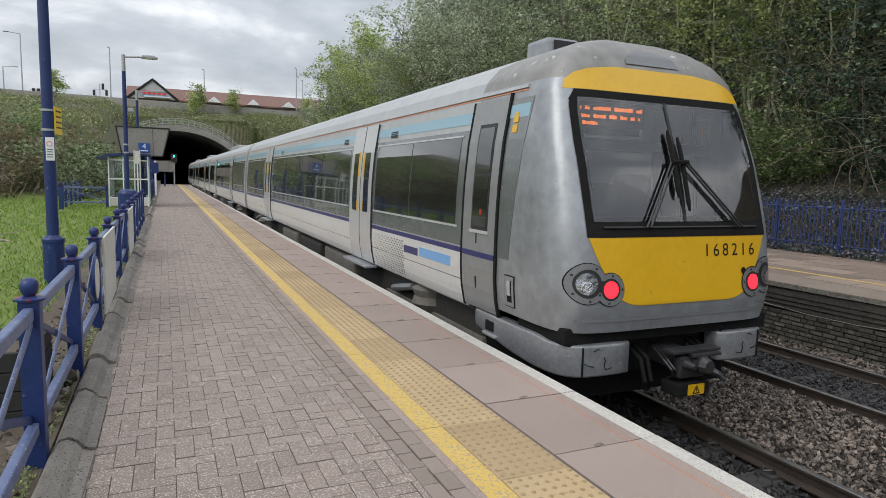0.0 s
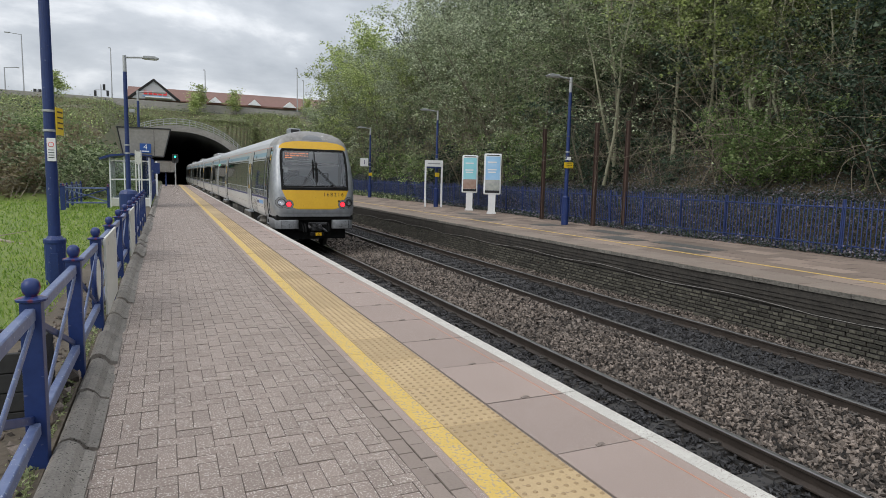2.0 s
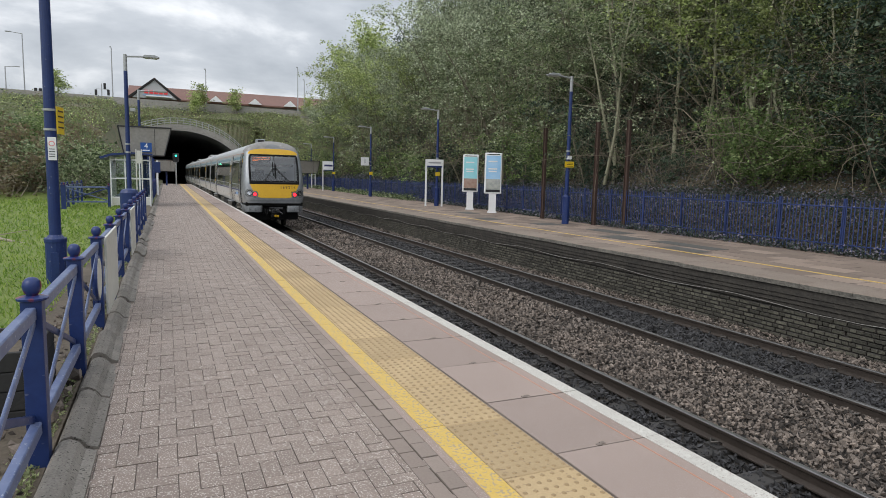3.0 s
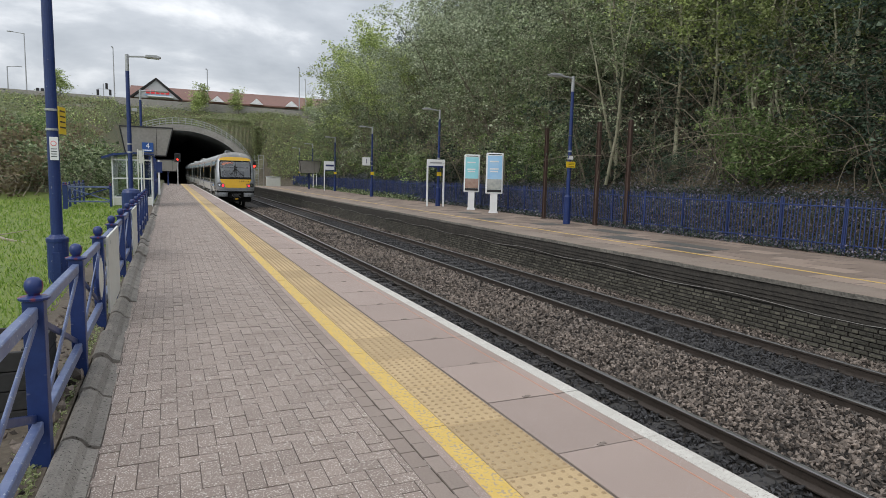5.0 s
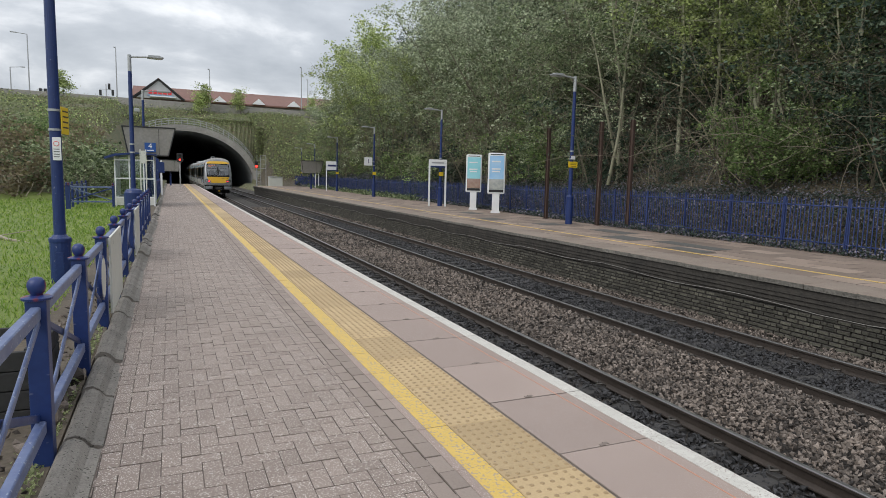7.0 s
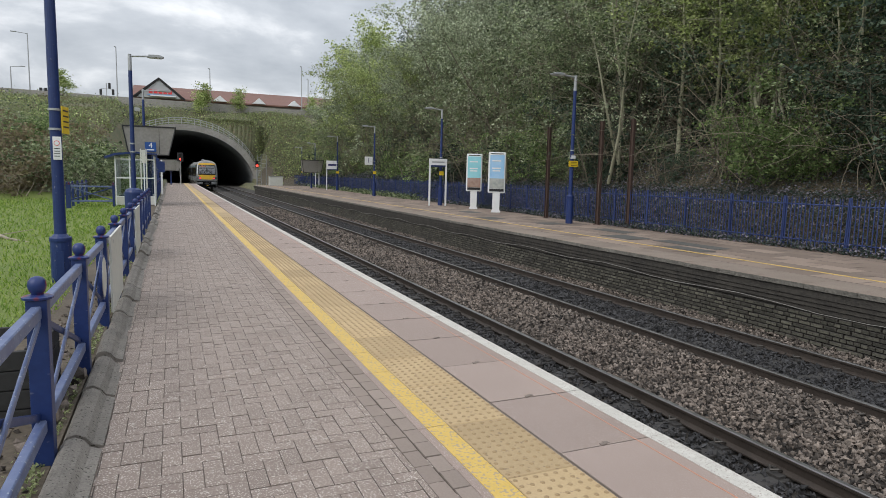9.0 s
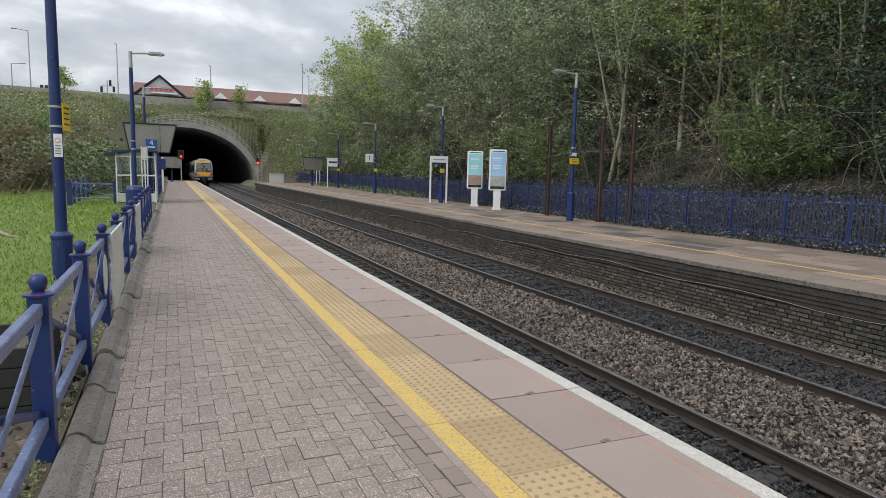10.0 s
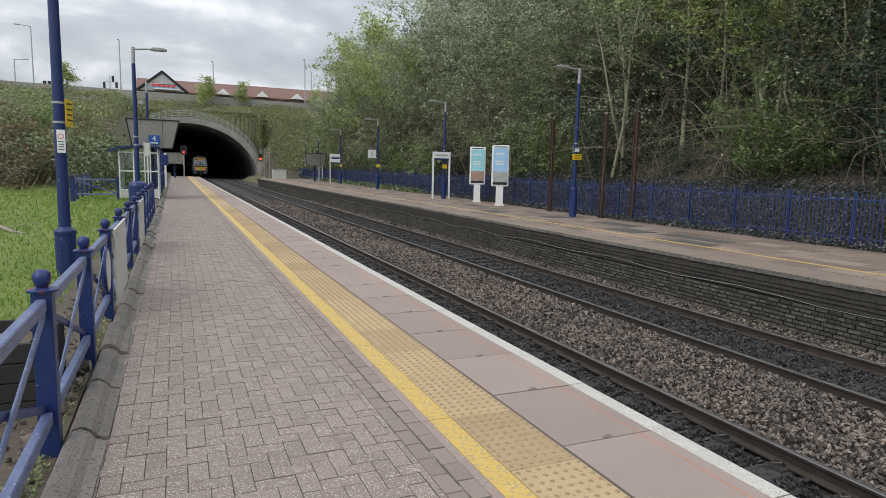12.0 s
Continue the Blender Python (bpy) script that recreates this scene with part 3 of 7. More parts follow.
def stones(name, label, mat, areas, seed):
    """Broken stone strewn over areas (x0, x1, y0, y1, z, stones a square metre, size)."""
    rng = np.random.default_rng(seed)
    base = np.array([(1, 0, 0), (-1, 0, 0), (0, 1, 0), (0, -1, 0), (0, 0, 1), (0, 0, -1)], float)
    faces = np.array([(0, 2, 4), (2, 1, 4), (1, 3, 4), (3, 0, 4), (2, 0, 5), (1, 2, 5), (3, 1, 5), (0, 3, 5)])
    Vs, Fs, k = [], [], 0
    for x0, x1, y0, y1, z, dens, size in areas:
        n = int((x1 - x0) * (y1 - y0) * dens)
        c = np.stack([rng.uniform(x0, x1, n), rng.uniform(y0, y1, n), z + rng.uniform(-0.02, 0.035, n)], 1)
        v = base[None] * rng.uniform(0.55, 1.25, (n, 6, 1)) * (np.array([1.25, 0.9, 0.7]) * size * rng.uniform(0.6, 1.3, (n, 1)))[:, None]
        v = v + rng.normal(0, 0.22 * size, v.shape)
        q = rng.normal(size=(n, 4))
        q /= np.linalg.norm(q, axis=1)[:, None]
        w, x, y, zz = q.T
        Rm = np.stack([1 - 2 * (y * y + zz * zz), 2 * (x * y - zz * w), 2 * (x * zz + y * w), 2 * (x * y + zz * w), 1 - 2 * (x * x + zz * zz), 2 * (y * zz - x * w),
                       2 * (x * zz - y * w), 2 * (y * zz + x * w), 1 - 2 * (x * x + y * y)], 1).reshape(n, 3, 3)
        v = np.einsum("nij,nkj->nki", Rm, v) + c[:, None]
        Vs.append(v.reshape(-1, 3))
        Fs.append((faces[None] + 6 * np.arange(n)[:, None, None]).reshape(-1, 3) + k)
        k += 6 * n
    V, Fa = np.concatenate(Vs), np.concatenate(Fs)
    tagged(part(name, (V.tolist(), Fa.tolist()), mat), label, "ballast", kind="stuff")


stones("ballast", "grey brown broken stone heaped between the tracks", M_BALLAST,
       [(5.34, 7.44, 0.8, 9, -1.05, 680, 0.0285), (5.34, 7.44, 9, 22, -1.05, 400, 0.037), (5.34, 7.44, 22, 50, -1.05, 110, 0.055),
        (9.1, 9.95, 4, 22, -1.04, 480, 0.031), (9.1, 9.95, 22, 50, -1.04, 110, 0.06)], 3)
# the near track's stones carry the platform's shadow in their colour
stones("oily_ballast", "oily broken stone between the rails, darkened for platform shadow", M_BALLAST_DARK,
       [(7.56, 8.97, 2, 14, -1.104, 560, 0.032), (7.56, 8.97, 14, 40, -1.120, 150, 0.05), (3.85, 5.2, 0.5, 12, -1.108, 420, 0.032), (3.85, 5.2, 12, 40, -1.13, 110, 0.05)], 4)


# ---- near platform ----
def build_near_platform():
    base = part("platform_near", solid(-0.42, EDGE - 0.06, -12, 88, -1.6, -0.008), M_JOINT)
    tagged(base, "long platform paved in brown blocks with a tactile strip", "platform", kind="structure")
    tagged(part("platform_wall", solid(EDGE - 0.14, EDGE - 0.05, -12, 88, -1.6, -0.09), M_CORBEL, base), "dark platform face below the coping")
    # herringbone blocks
    places, s = [], 0.105
    for i in range(-4, 845):
        for j in range(-3, 20):
            k = (i - j) % 4
            x, y = -0.40 + j * s, -0.6 + i * s
            if k == 0:
                places.append((x + s, y + s / 2, 0))
            elif k == 1:
                places.append((x + s / 2, y + s, 1))
    places = [(x, y, t) for x, y, t in places if -0.52 < x < 1.30 and y < 87.9]
    pieces("paving_block", places, 0.2082, 0.1032, 0.05, 0.002, (M_BLOCK, M_BLOCKS), base, lambda x, y: 2.2 < y < 6.4, rest="block_paving")
    rows = [(1.264, y * 0.2, 1) for y in range(-5, 440)] + [(1.372, y * 0.2 + 0.1, 1) for y in range(-5, 440)]
    pieces("margin_block", rows, 0.196, 0.104, 0.05, 0.004, (M_PLAIN, M_PLAINS), base, lambda x, y: 1.5 < y < 14, rest="margin_blocks", lift=0.005)
    # strip that carries the yellow line
    one = part("line_slab", chip(0.212, 0.596, 0.05, 0.004), M_COPING, base)
    line = part("yellow_line", solid(-0.048, 0.102, -0.298, 0.298, 0.0, 0.003), M_YELLOW, one, "worn yellow safety line")
    for i in range(-4, 146):
        m = pose(1.535, 0.3 + i * 0.6, random.uniform(-.002, .002))
        if i == -4:
            one.matrix_basis = m
        else:
            again(line, "yellow_line", Matrix(), again(one, "line_slab", m, base))
    # tactile slabs with their blisters, and plain ones far off
    vs, fs = chip(0.44, 0.772, 0.05, 0.005)
    V, Fa = list(vs), list(fs)
    for a in range(7):
        for b in range(11):
            cx, cy = -0.195 + a * 0.065, -0.35 + b * 0.07
            k = len(V)
            V += [(cx + 0.0155 * math.cos(q), cy + 0.0155 * math.sin(q), 0.0) for q in (0, 1.05, 2.09, 3.14, 4.19, 5.24)]
            V += [(cx + 0.009 * math.cos(q), cy + 0.009 * math.sin(q), 0.006) for q in (0, 1.05, 2.09, 3.14, 4.19, 5.24)]
            Fa += [(k + i, k + (i + 1) % 6, k + 6 + (i + 1) % 6, k + 6 + i) for i in range(6)] + [tuple(range(k + 6, k + 12))]
    dotted = part("tactile_slab", (V, Fa), [M_TACTILE, M_BLISTER], base, "buff blister paving slab")
    dotted.data.polygons.foreach_set("material_index", [0] * len(fs) + [1] * (len(Fa) - len(fs)))
    plain = None
    for i in range(-1, 113):
        m = pose(1.868, 0.861 + i * 0.779, random.uniform(-.002, .002), 0, 0, random.uniform(-.2, .2))
        if i == -1:
            dotted.matrix_basis = m
        elif i < 30:
            again(dotted, "tactile_slab", m, base)
        elif plain is None:
            plain = part("tactile_slab", (vs, fs), M_TACTILE, base)
            plain.matrix_basis = m
        else:
            again(plain, "tactile_slab", m, base)
    # coping slabs, white nosing, lifting sockets
    cop = part("coping_slab", chip(0.795, 0.893, 0.09, 0.004), [M_COPING, M_EDGE], base, "pinkish concrete coping slab")
    cop.data.polygons.foreach_set("material_index", [1] * 8 + [0])
    nose = part("white_nosing", solid(0.27, 0.396, -0.4465, 0.4465, 0.0, 0.003), M_WHITE_EDGE, cop, "worn white edge line")
    groove = part("groove", solid(0.17, 0.176, -0.4465, 0.4465, 0.0, 0.0015), M_ORANGE, cop, "faint scored line")
    bm = bmesh.new()
    for q in (-0.02, 0.015):
        box(bm, -0.05 + q, -0.015 + q, -0.02 + q * 0.4, 0.008 + q * 0.4, 0.0, 0.004)
    sock = part("lifting_socket", bm, M_JOINT, cop, "small dark lifting socket")
    sock.matrix_basis = pose(-0.02, -0.42, 0)
    for i in range(-2, 97):
        m = pose(EDGE - 0.40, 0.275 + i * 0.899 + 0.45, random.uniform(-.002, .002), 0, 0, random.uniform(-.15, .15))
        if i == -2:
            cop.matrix_basis = m
            continue
        o = again(cop, "coping_slab", m, base)
        again(nose, "white_nosing", Matrix(), o)
        if i < 25:
            again(groove, "groove", Matrix(), o)
            again(sock, "lifting_socket", sock.matrix_basis.copy(), o)
    # rounded kerb along the field
    prof = [(-0.615, -0.2), (-0.615, 0.06), (-0.59, 0.09), (-0.545, 0.098), (-0.50, 0.075), (-0.465, 0.03), (-0.41, 0.012), (-0.41, -0.2)]
    kerb = part("kerb_stone", extrude_outline(prof, -0.428, 0.428), M_KERB, base, "weathered rounded concrete kerb")
    for i in range(-1, 98):
        m = pose(random.uniform(-.012, .008), 0.82 + i * 0.9, random.uniform(-.02, .012), random.uniform(-1.4, 1.4), random.uniform(-2, 1), random.uniform(-.9, .9))
        if i == -1:
            kerb.matrix_basis = m
        else:
            again(kerb, "kerb_stone", m, base)


build_near_platform()


# ---- far platform ----
def build_far_platform():
    y1 = 84
    bm = bmesh.new()
    k = 26
    xs = [(OPP + 0.12, y) for y in np.linspace(-12, y1, k)]
    outer = [(fence_x(y) + 0.6, y) for y in np.linspace(-12, y1, k)]
    for (xa, ya), (xb, yb), (xc, yc), (xd, yd) in zip(xs, outer, xs[1:], outer[1:]):
        vs = [bm.verts.new(p) for p in ((xa, ya, -0.014), (xb, yb, -0.014), (xd, yd, -0.014), (xc, yc, -0.014))]
        bm.faces.new(vs)
    base = part("platform_far", bm, M_JOINT)
    tagged(base, "opposite platform of brown slabs above a sooty brick wall", "platform", kind="structure")
    part("platform_core", solid(OPP + 0.16, 13.0, -12, y1, -1.6, -0.03), M_CORBEL, base)
    # the wall: bricks below, three stepped courses and the coping above
    places = []
    for c in range(9):
        if c % 3 == 1:                          # a course of headers
            places += [(i * 0.114, -1.155 + c * 0.076, 0.49) for i in range(-40, 560)]
        else:
            places += [(i * 0.228 + (c % 2) * 0.114 + random.uniform(-.01, .01), -1.155 + c * 0.076, 1.0) for i in range(-20, 330)]
    V, Fa, made, one = [], [], 0, None
    vs, fs = chip(0.213, 0.064, 0.06, 0.009)
    up = [(0 - c, a, b) for a, b, c in vs]
    for y, z, long in places:
        lean = random.uniform(-.010, .008)
        if 6.2 < y < 13.6 and made < 300 and long == 1:
            m = pose(OPP + 0.11 + lean, y, z, random.uniform(-.5, .5))
            if one is None:
                one = part("brick", (up, fs), [M_BRICK, M_CORBEL], base)
                one.data.polygons.foreach_set("material_index", [1] * 8 + [0])
                one.matrix_basis = m
            else:
                again(one, "brick", m, base)
            made += 1
        else:
            n = len(V)
            V += [(OPP + 0.11 + lean + a, y + b * long, z + c) for a, b, c in up]
            Fa += [tuple(i + n for i in f) for f in fs]
    o = tagged(part("brickwork", (V, Fa), [M_BRICKS, M_CORBEL], base), kind="stuff")
    o.data.polygons.foreach_set("material_index", ([1] * 8 + [0]) * (len(Fa) // 9))
    for i, (z0, z1, d) in enumerate(((-0.475, -0.40, 0.10), (-0.395, -0.32, 0.075), (-0.315, -0.24, 0.05), (-0.235, -0.105, 0.03))):
        part("corbel_course", solid(OPP + d, OPP + 0.2, -12, y1, z0, z1, 0.008), M_CORBEL, base)
    cop = part("coping_slab", chip(0.88, 0.892, 0.095, 0.014), [M_OPPCOP, M_COPEDGE], base)
    cop.data.polygons.foreach_set("material_index", [1] * 4 + [0] * 5)
    for i in range(-10, 93):
        m = pose(OPP + 0.43 + random.uniform(-.008, .008), 0.3 + i * 0.9, random.uniform(-.004, .004))
        if i == -10:
            cop.matrix_basis = m
        else:
            again(cop, "coping_slab", m, base)
    sag = [(OPP + 0.045, -10 + 0.8 * i, -0.43 - 0.035 * math.sin(i * 1.3) - 0.02 * math.sin(i * 0.37)) for i in range(117)]
    part("cable", pole(sag, 0.006, 5), M_CONCRETE, base, "thin grey cable clipped along the wall")
    part("yellow_line", solid(OPP + 1.48, OPP + 1.575, -12, y1, 0.0, 0.006), M_YELLOW, base, "worn yellow safety line")
    rows = []
    for r in range(9):
        for i in range(-8, 92):
            x, y = OPP + 1.18 + r * 0.604, i * 0.9 + (r % 2) * 0.45
            if x < fence_x(y) + 0.3:
                rows.append((x, y, 1))
    rows.sort(key=lambda p: abs(p[1] - 14))
    pieces("paving_slab", rows, 0.884, 0.588, 0.05, 0.006, (M_SLAB, M_SLABS), base, lambda x, y: y < 60, rest="slab_paving", jitter=0.003)
    for x, y, w, l in ((12.2, 14.5, 0.9, 1.3), (12.6, 12.4, 0.6, 2.2), (11.75, 11.6, 0.5, 1.2), (13.3, 16.4, 0.7, 1.7), (12.9, 19.6, 1.0, 0.9), (12.0, 22.5, 0.8, 1.2), (13.0, 26.5, 0.7, 1.5)):
        part("bitumen_patch", solid(x - w / 2, x + w / 2, y - l / 2, y + l / 2, 0.002, 0.008), M_PATCH, base, "dark repair patch")


build_far_platform()


# ---- train: y = 0 at the tail's buffers, forwards is +y, z = 0 at the rail ----
SECTION = [(1.29, 1.08), (1.335, 1.25), (1.36, 1.5), (1.362, 1.9), (1.35, 2.4), (1.31, 2.9), (1.26, 3.2), (1.225, 3.42), (1.15, 3.62), (0.99, 3.79), (0.72, 3.92), (0.37, 4.005), (0.0, 4.03)]
NOSE = 1.08                                             # where the side turns into the cab front


def half_width(z):
    zs, ws = [p[1] for p in SECTION], [p[0] for p in SECTION]
    return float(np.interp(z, zs, ws))


def front_y(z):
    return float(np.interp(z, [1.0, 1.2, 1.45, 2.1, 2.75, 3.4, 3.66, 3.82, 3.93, 4.0, 4.03], [0.03, 0.0, -0.04, 0.03, 0.22, 0.47, 0.57, 0.67, 0.79, 0.93, 1.07]))


def nose_y(x, z, n=7.0):
    w = half_width(z)
    s = min(abs(x) / max(w, 1e-4), 1.0)
    return NOSE - (NOSE - front_y(z)) * max(1 - s ** n, 0) ** (1 / n)


def on_nose(rows, left, right, off, cols=18):
    """A skin on the cab front between left(z) and right(z), at the heights rows, off metres proud of it."""
    V, Fa = [], []
    for z in rows:
        a, b = left(z), right(z)
        for i in range(cols + 1):
            x = a + (b - a) * i / cols
            V.append((x, nose_y(x, z) - off, z))
    for j in range(len(rows) - 1):
        for i in range(cols):
            k = j * (cols + 1) + i
            Fa.append((k, k + 1, k + cols + 2, k + cols + 1))
    return V, Fa


def steps(a, b, n):
    return [a + (b - a) * i / n for i in range(n + 1)]


def side_skin(y0, y1, z0, z1, off, s, n=6, skew=0.0):
    """A skin on the body side s (-1 or 1); its edge towards the back is a closed rim of depth off."""
    zs = steps(z0, z1, n)
    V, Fa = [], []
    for z in zs:
        x = s * (half_width(z) + off)
        q = skew * (z - z0) / (z1 - z0)
        V += [(s * (half_width(z) - 0.01), y0 + q, z), (x, y0 + q, z), (x, y1, z), (s * (half_width(z) - 0.01), y1, z)]
    for j in range(n):
        for i in range(3):
            k = 4 * j + i
            Fa.append((k, k + 1, k + 5, k + 4) if s > 0 else (k, k + 4, k + 5, k + 1))
    Fa += [(0, 3, 2, 1), (4 * n, 4 * n + 1, 4 * n + 2, 4 * n + 3)]
    return V, Fa


def coach_shell(y0, y1):
    pts = [(x, z) for x, z in SECTION] + [(-x, z) for x, z in SECTION[-2::-1]]
    V = [(x, y, z) for y in (y0, y1) for x, z in pts]
    k = len(pts)
    Fa = [(i, k + i, k + i + 1, i + 1) for i in range(k - 1)] + [(k - 1, 2 * k - 1, k, 0), tuple(range(k)), tuple(range(2 * k - 1, k - 1, -1))]
    return V, Fa


def dress_side(body, s, cab):
    """Livery, windows and doors of one side of a coach that runs from y = 0 (or the cab) to 23."""
    p = lambda name, g, m, label="": part(name, g, m, body, label)
    a = 2.05 if cab else 0.3
    p("lower_panel", side_skin(a, 22.7, 1.10, 1.70, 0.004, s), M_LOWER, "pale cream grey lower panel")
    p("panel_seam", side_skin(a, 22.7, 1.385, 1.395, 0.006, s, 1), M_BAND)
    p("window_band", side_skin(a, 22.7, 1.78, 3.10, 0.004, s, 8), M_BAND, "dark slate window band")
    p("blue_stripe", side_skin(a, 22.7, 3.17, 3.30, 0.005, s, 3), M_LIGHTBLUE, "pale blue stripe")
    p("navy_stripe", side_skin(a, 22.7, 1.70, 1.76, 0.006, s, 2), M_NAVY, "navy stripe")
    p("orange_line", side_skin(a if not cab else 0.95, 22.7, 3.43, 3.445, 0.006, s, 1), M_ORANGE, "thin orange line")
    p("gutter", side_skin(a if not cab else 0.95, 22.9, 3.455, 3.49, 0.02, s, 1), M_ROOF)
    wins = [(2.25, 3.78), (3.82, 5.36)] if cab else [(0.9, 2.6), (2.64, 4.6)]
    wins += [(7.0, 9.2), (9.24, 11.4), (11.44, 13.7), (13.74, 15.9), (18.2, 20.2), (20.24, 22.2)]
    for y0, y1 in wins:
        w = p("window", side_skin(y0, y1, 2.02, 3.02, 0.010, s, 6), M_TINT, "dark tinted window")
    for y0, y1 in ([(2.2, 5.42)] if cab else [(0.85, 4.65)]) + [(6.95, 15.95), (18.15, 22.25)]:
        p("window_trim", side_skin(y0, y1, 3.03, 3.05, 0.013, s, 1), M_DOOR)
        p("window_trim", side_skin(y0, y1, 1.985, 2.01, 0.013, s, 1), M_DOOR)
    for y0 in (5.5, 16.35):
        for q in (0, 0.66):
            d = p("door_leaf", side_skin(y0 + q + 0.006, y0 + q + 0.654, 1.10, 3.40, 0.022, s, 10), M_DOOR, "light grey sliding door leaf")
            part("door_window", side_skin(y0 + q + 0.2, y0 + q + 0.47, 1.95, 2.95, 0.028, s, 6), M_TINT, d)
            part("door_seal", side_skin(y0 + q - 0.006, y0 + q + 0.012, 1.10, 3.40, 0.026, s, 10), M_BLACK, d)
            yy = y0 + q + (0.49 if q == 0 else 0.12)
            part("yellow_edge", side_skin(yy, yy + 0.07, 2.55, 2.97, 0.028, s, 3), M_WARN, d)
            part("yellow_edge", side_skin(yy, yy + 0.07, 1.95, 2.12, 0.028, s, 2), M_WARN, d)
        p("step_board", solid(*sorted((s * 1.28, s * 1.48)), y0 - 0.05, y0 + 1.38, 1.03, 1.07, 0.008), M_SILVER)
    for y0 in (4.55, 7.3, 14.5):
        g = None
        for i in range(4):
            g = bmesh.new()
            z = 3.02 + 0.13 + i * 0.026
            box(g, *sorted((s * (half_width(z) + 0.002), s * (half_width(z) + 0.012))), y0, y0 + 0.3, z - 0.007, z + 0.007)
            p("vent_slat", g, M_BLACK)


def underframe(body):
    part("underframe", solid(-1.12, 1.12, 1.9, 22.4, 0.62, 1.1, 0.05), M_DARK, body)
    for y0, y1 in ((6.9, 9.4), (9.8, 12.2), (12.6, 14.8)):
        for s in (-1, 1):
            part("equipment_case", solid(*sorted((s * 0.75, s * 1.24)), y0, y1, 0.38, 0.98, 0.06), M_DARK if (y0 + s) % 2 < 1.2 else M_DUSTY, body)
    for yc in (3.6, 19.6):
        for s in (-1, 1):
            b = part("bogie_frame", solid(*sorted((s * 1.02, s * 1.16)), yc - 1.75, yc + 1.75, 0.42, 0.72, 0.06), M_DUSTY, body)
            part("air_spring", lathe([(0.27, 0), (0.34, 0.1), (0.3, 0.2), (0.34, 0.3), (0.26, 0.36)], 16, (s * 1.0, yc, 0.7)), M_DUSTY, body)
            part("damper", pole([(s * 1.22, yc + 0.3, 0.98), (s * 1.22, yc + 1.15, 0.82)], 0.055, 8), M_SILVER, body)
        for d in (-1.3, 1.3):
            for s in (-1, 1):
                part("wheel", pole([(s * 0.69, yc + d, 0.42), (s * 0.82, yc + d, 0.42)], [0.44, 0.42], 24), M_DARK, body)
                part("axle_box", solid(*sorted((s * 1.0, s * 1.2)), yc + d - 0.17, yc + d + 0.17, 0.3, 0.58, 0.05), M_DARK, body)


def build_coach(parent):
    body = part("coach", coach_shell(0.0, 23.0), M_ROOF, parent, "plain intermediate coach")
    for s in (-1, 1):
        dress_side(body, s, False)
        part("end_corner", side_skin(0.0, 0.28, 1.1, 3.42, 0.006, s), M_DOOR, body)
        part("end_corner", side_skin(22.72, 23.0, 1.1, 3.42, 0.006, s), M_DOOR, body)
    underframe(body)
    part("roof_pod", solid(-0.7, 0.7, 9, 13.5, 3.9, 4.12, 0.06), M_ROOF, body)
    part("gangway", solid(-0.65, 0.65, 22.98, 23.55, 1.2, 3.5, 0.05), M_BLACK, body)
    return body


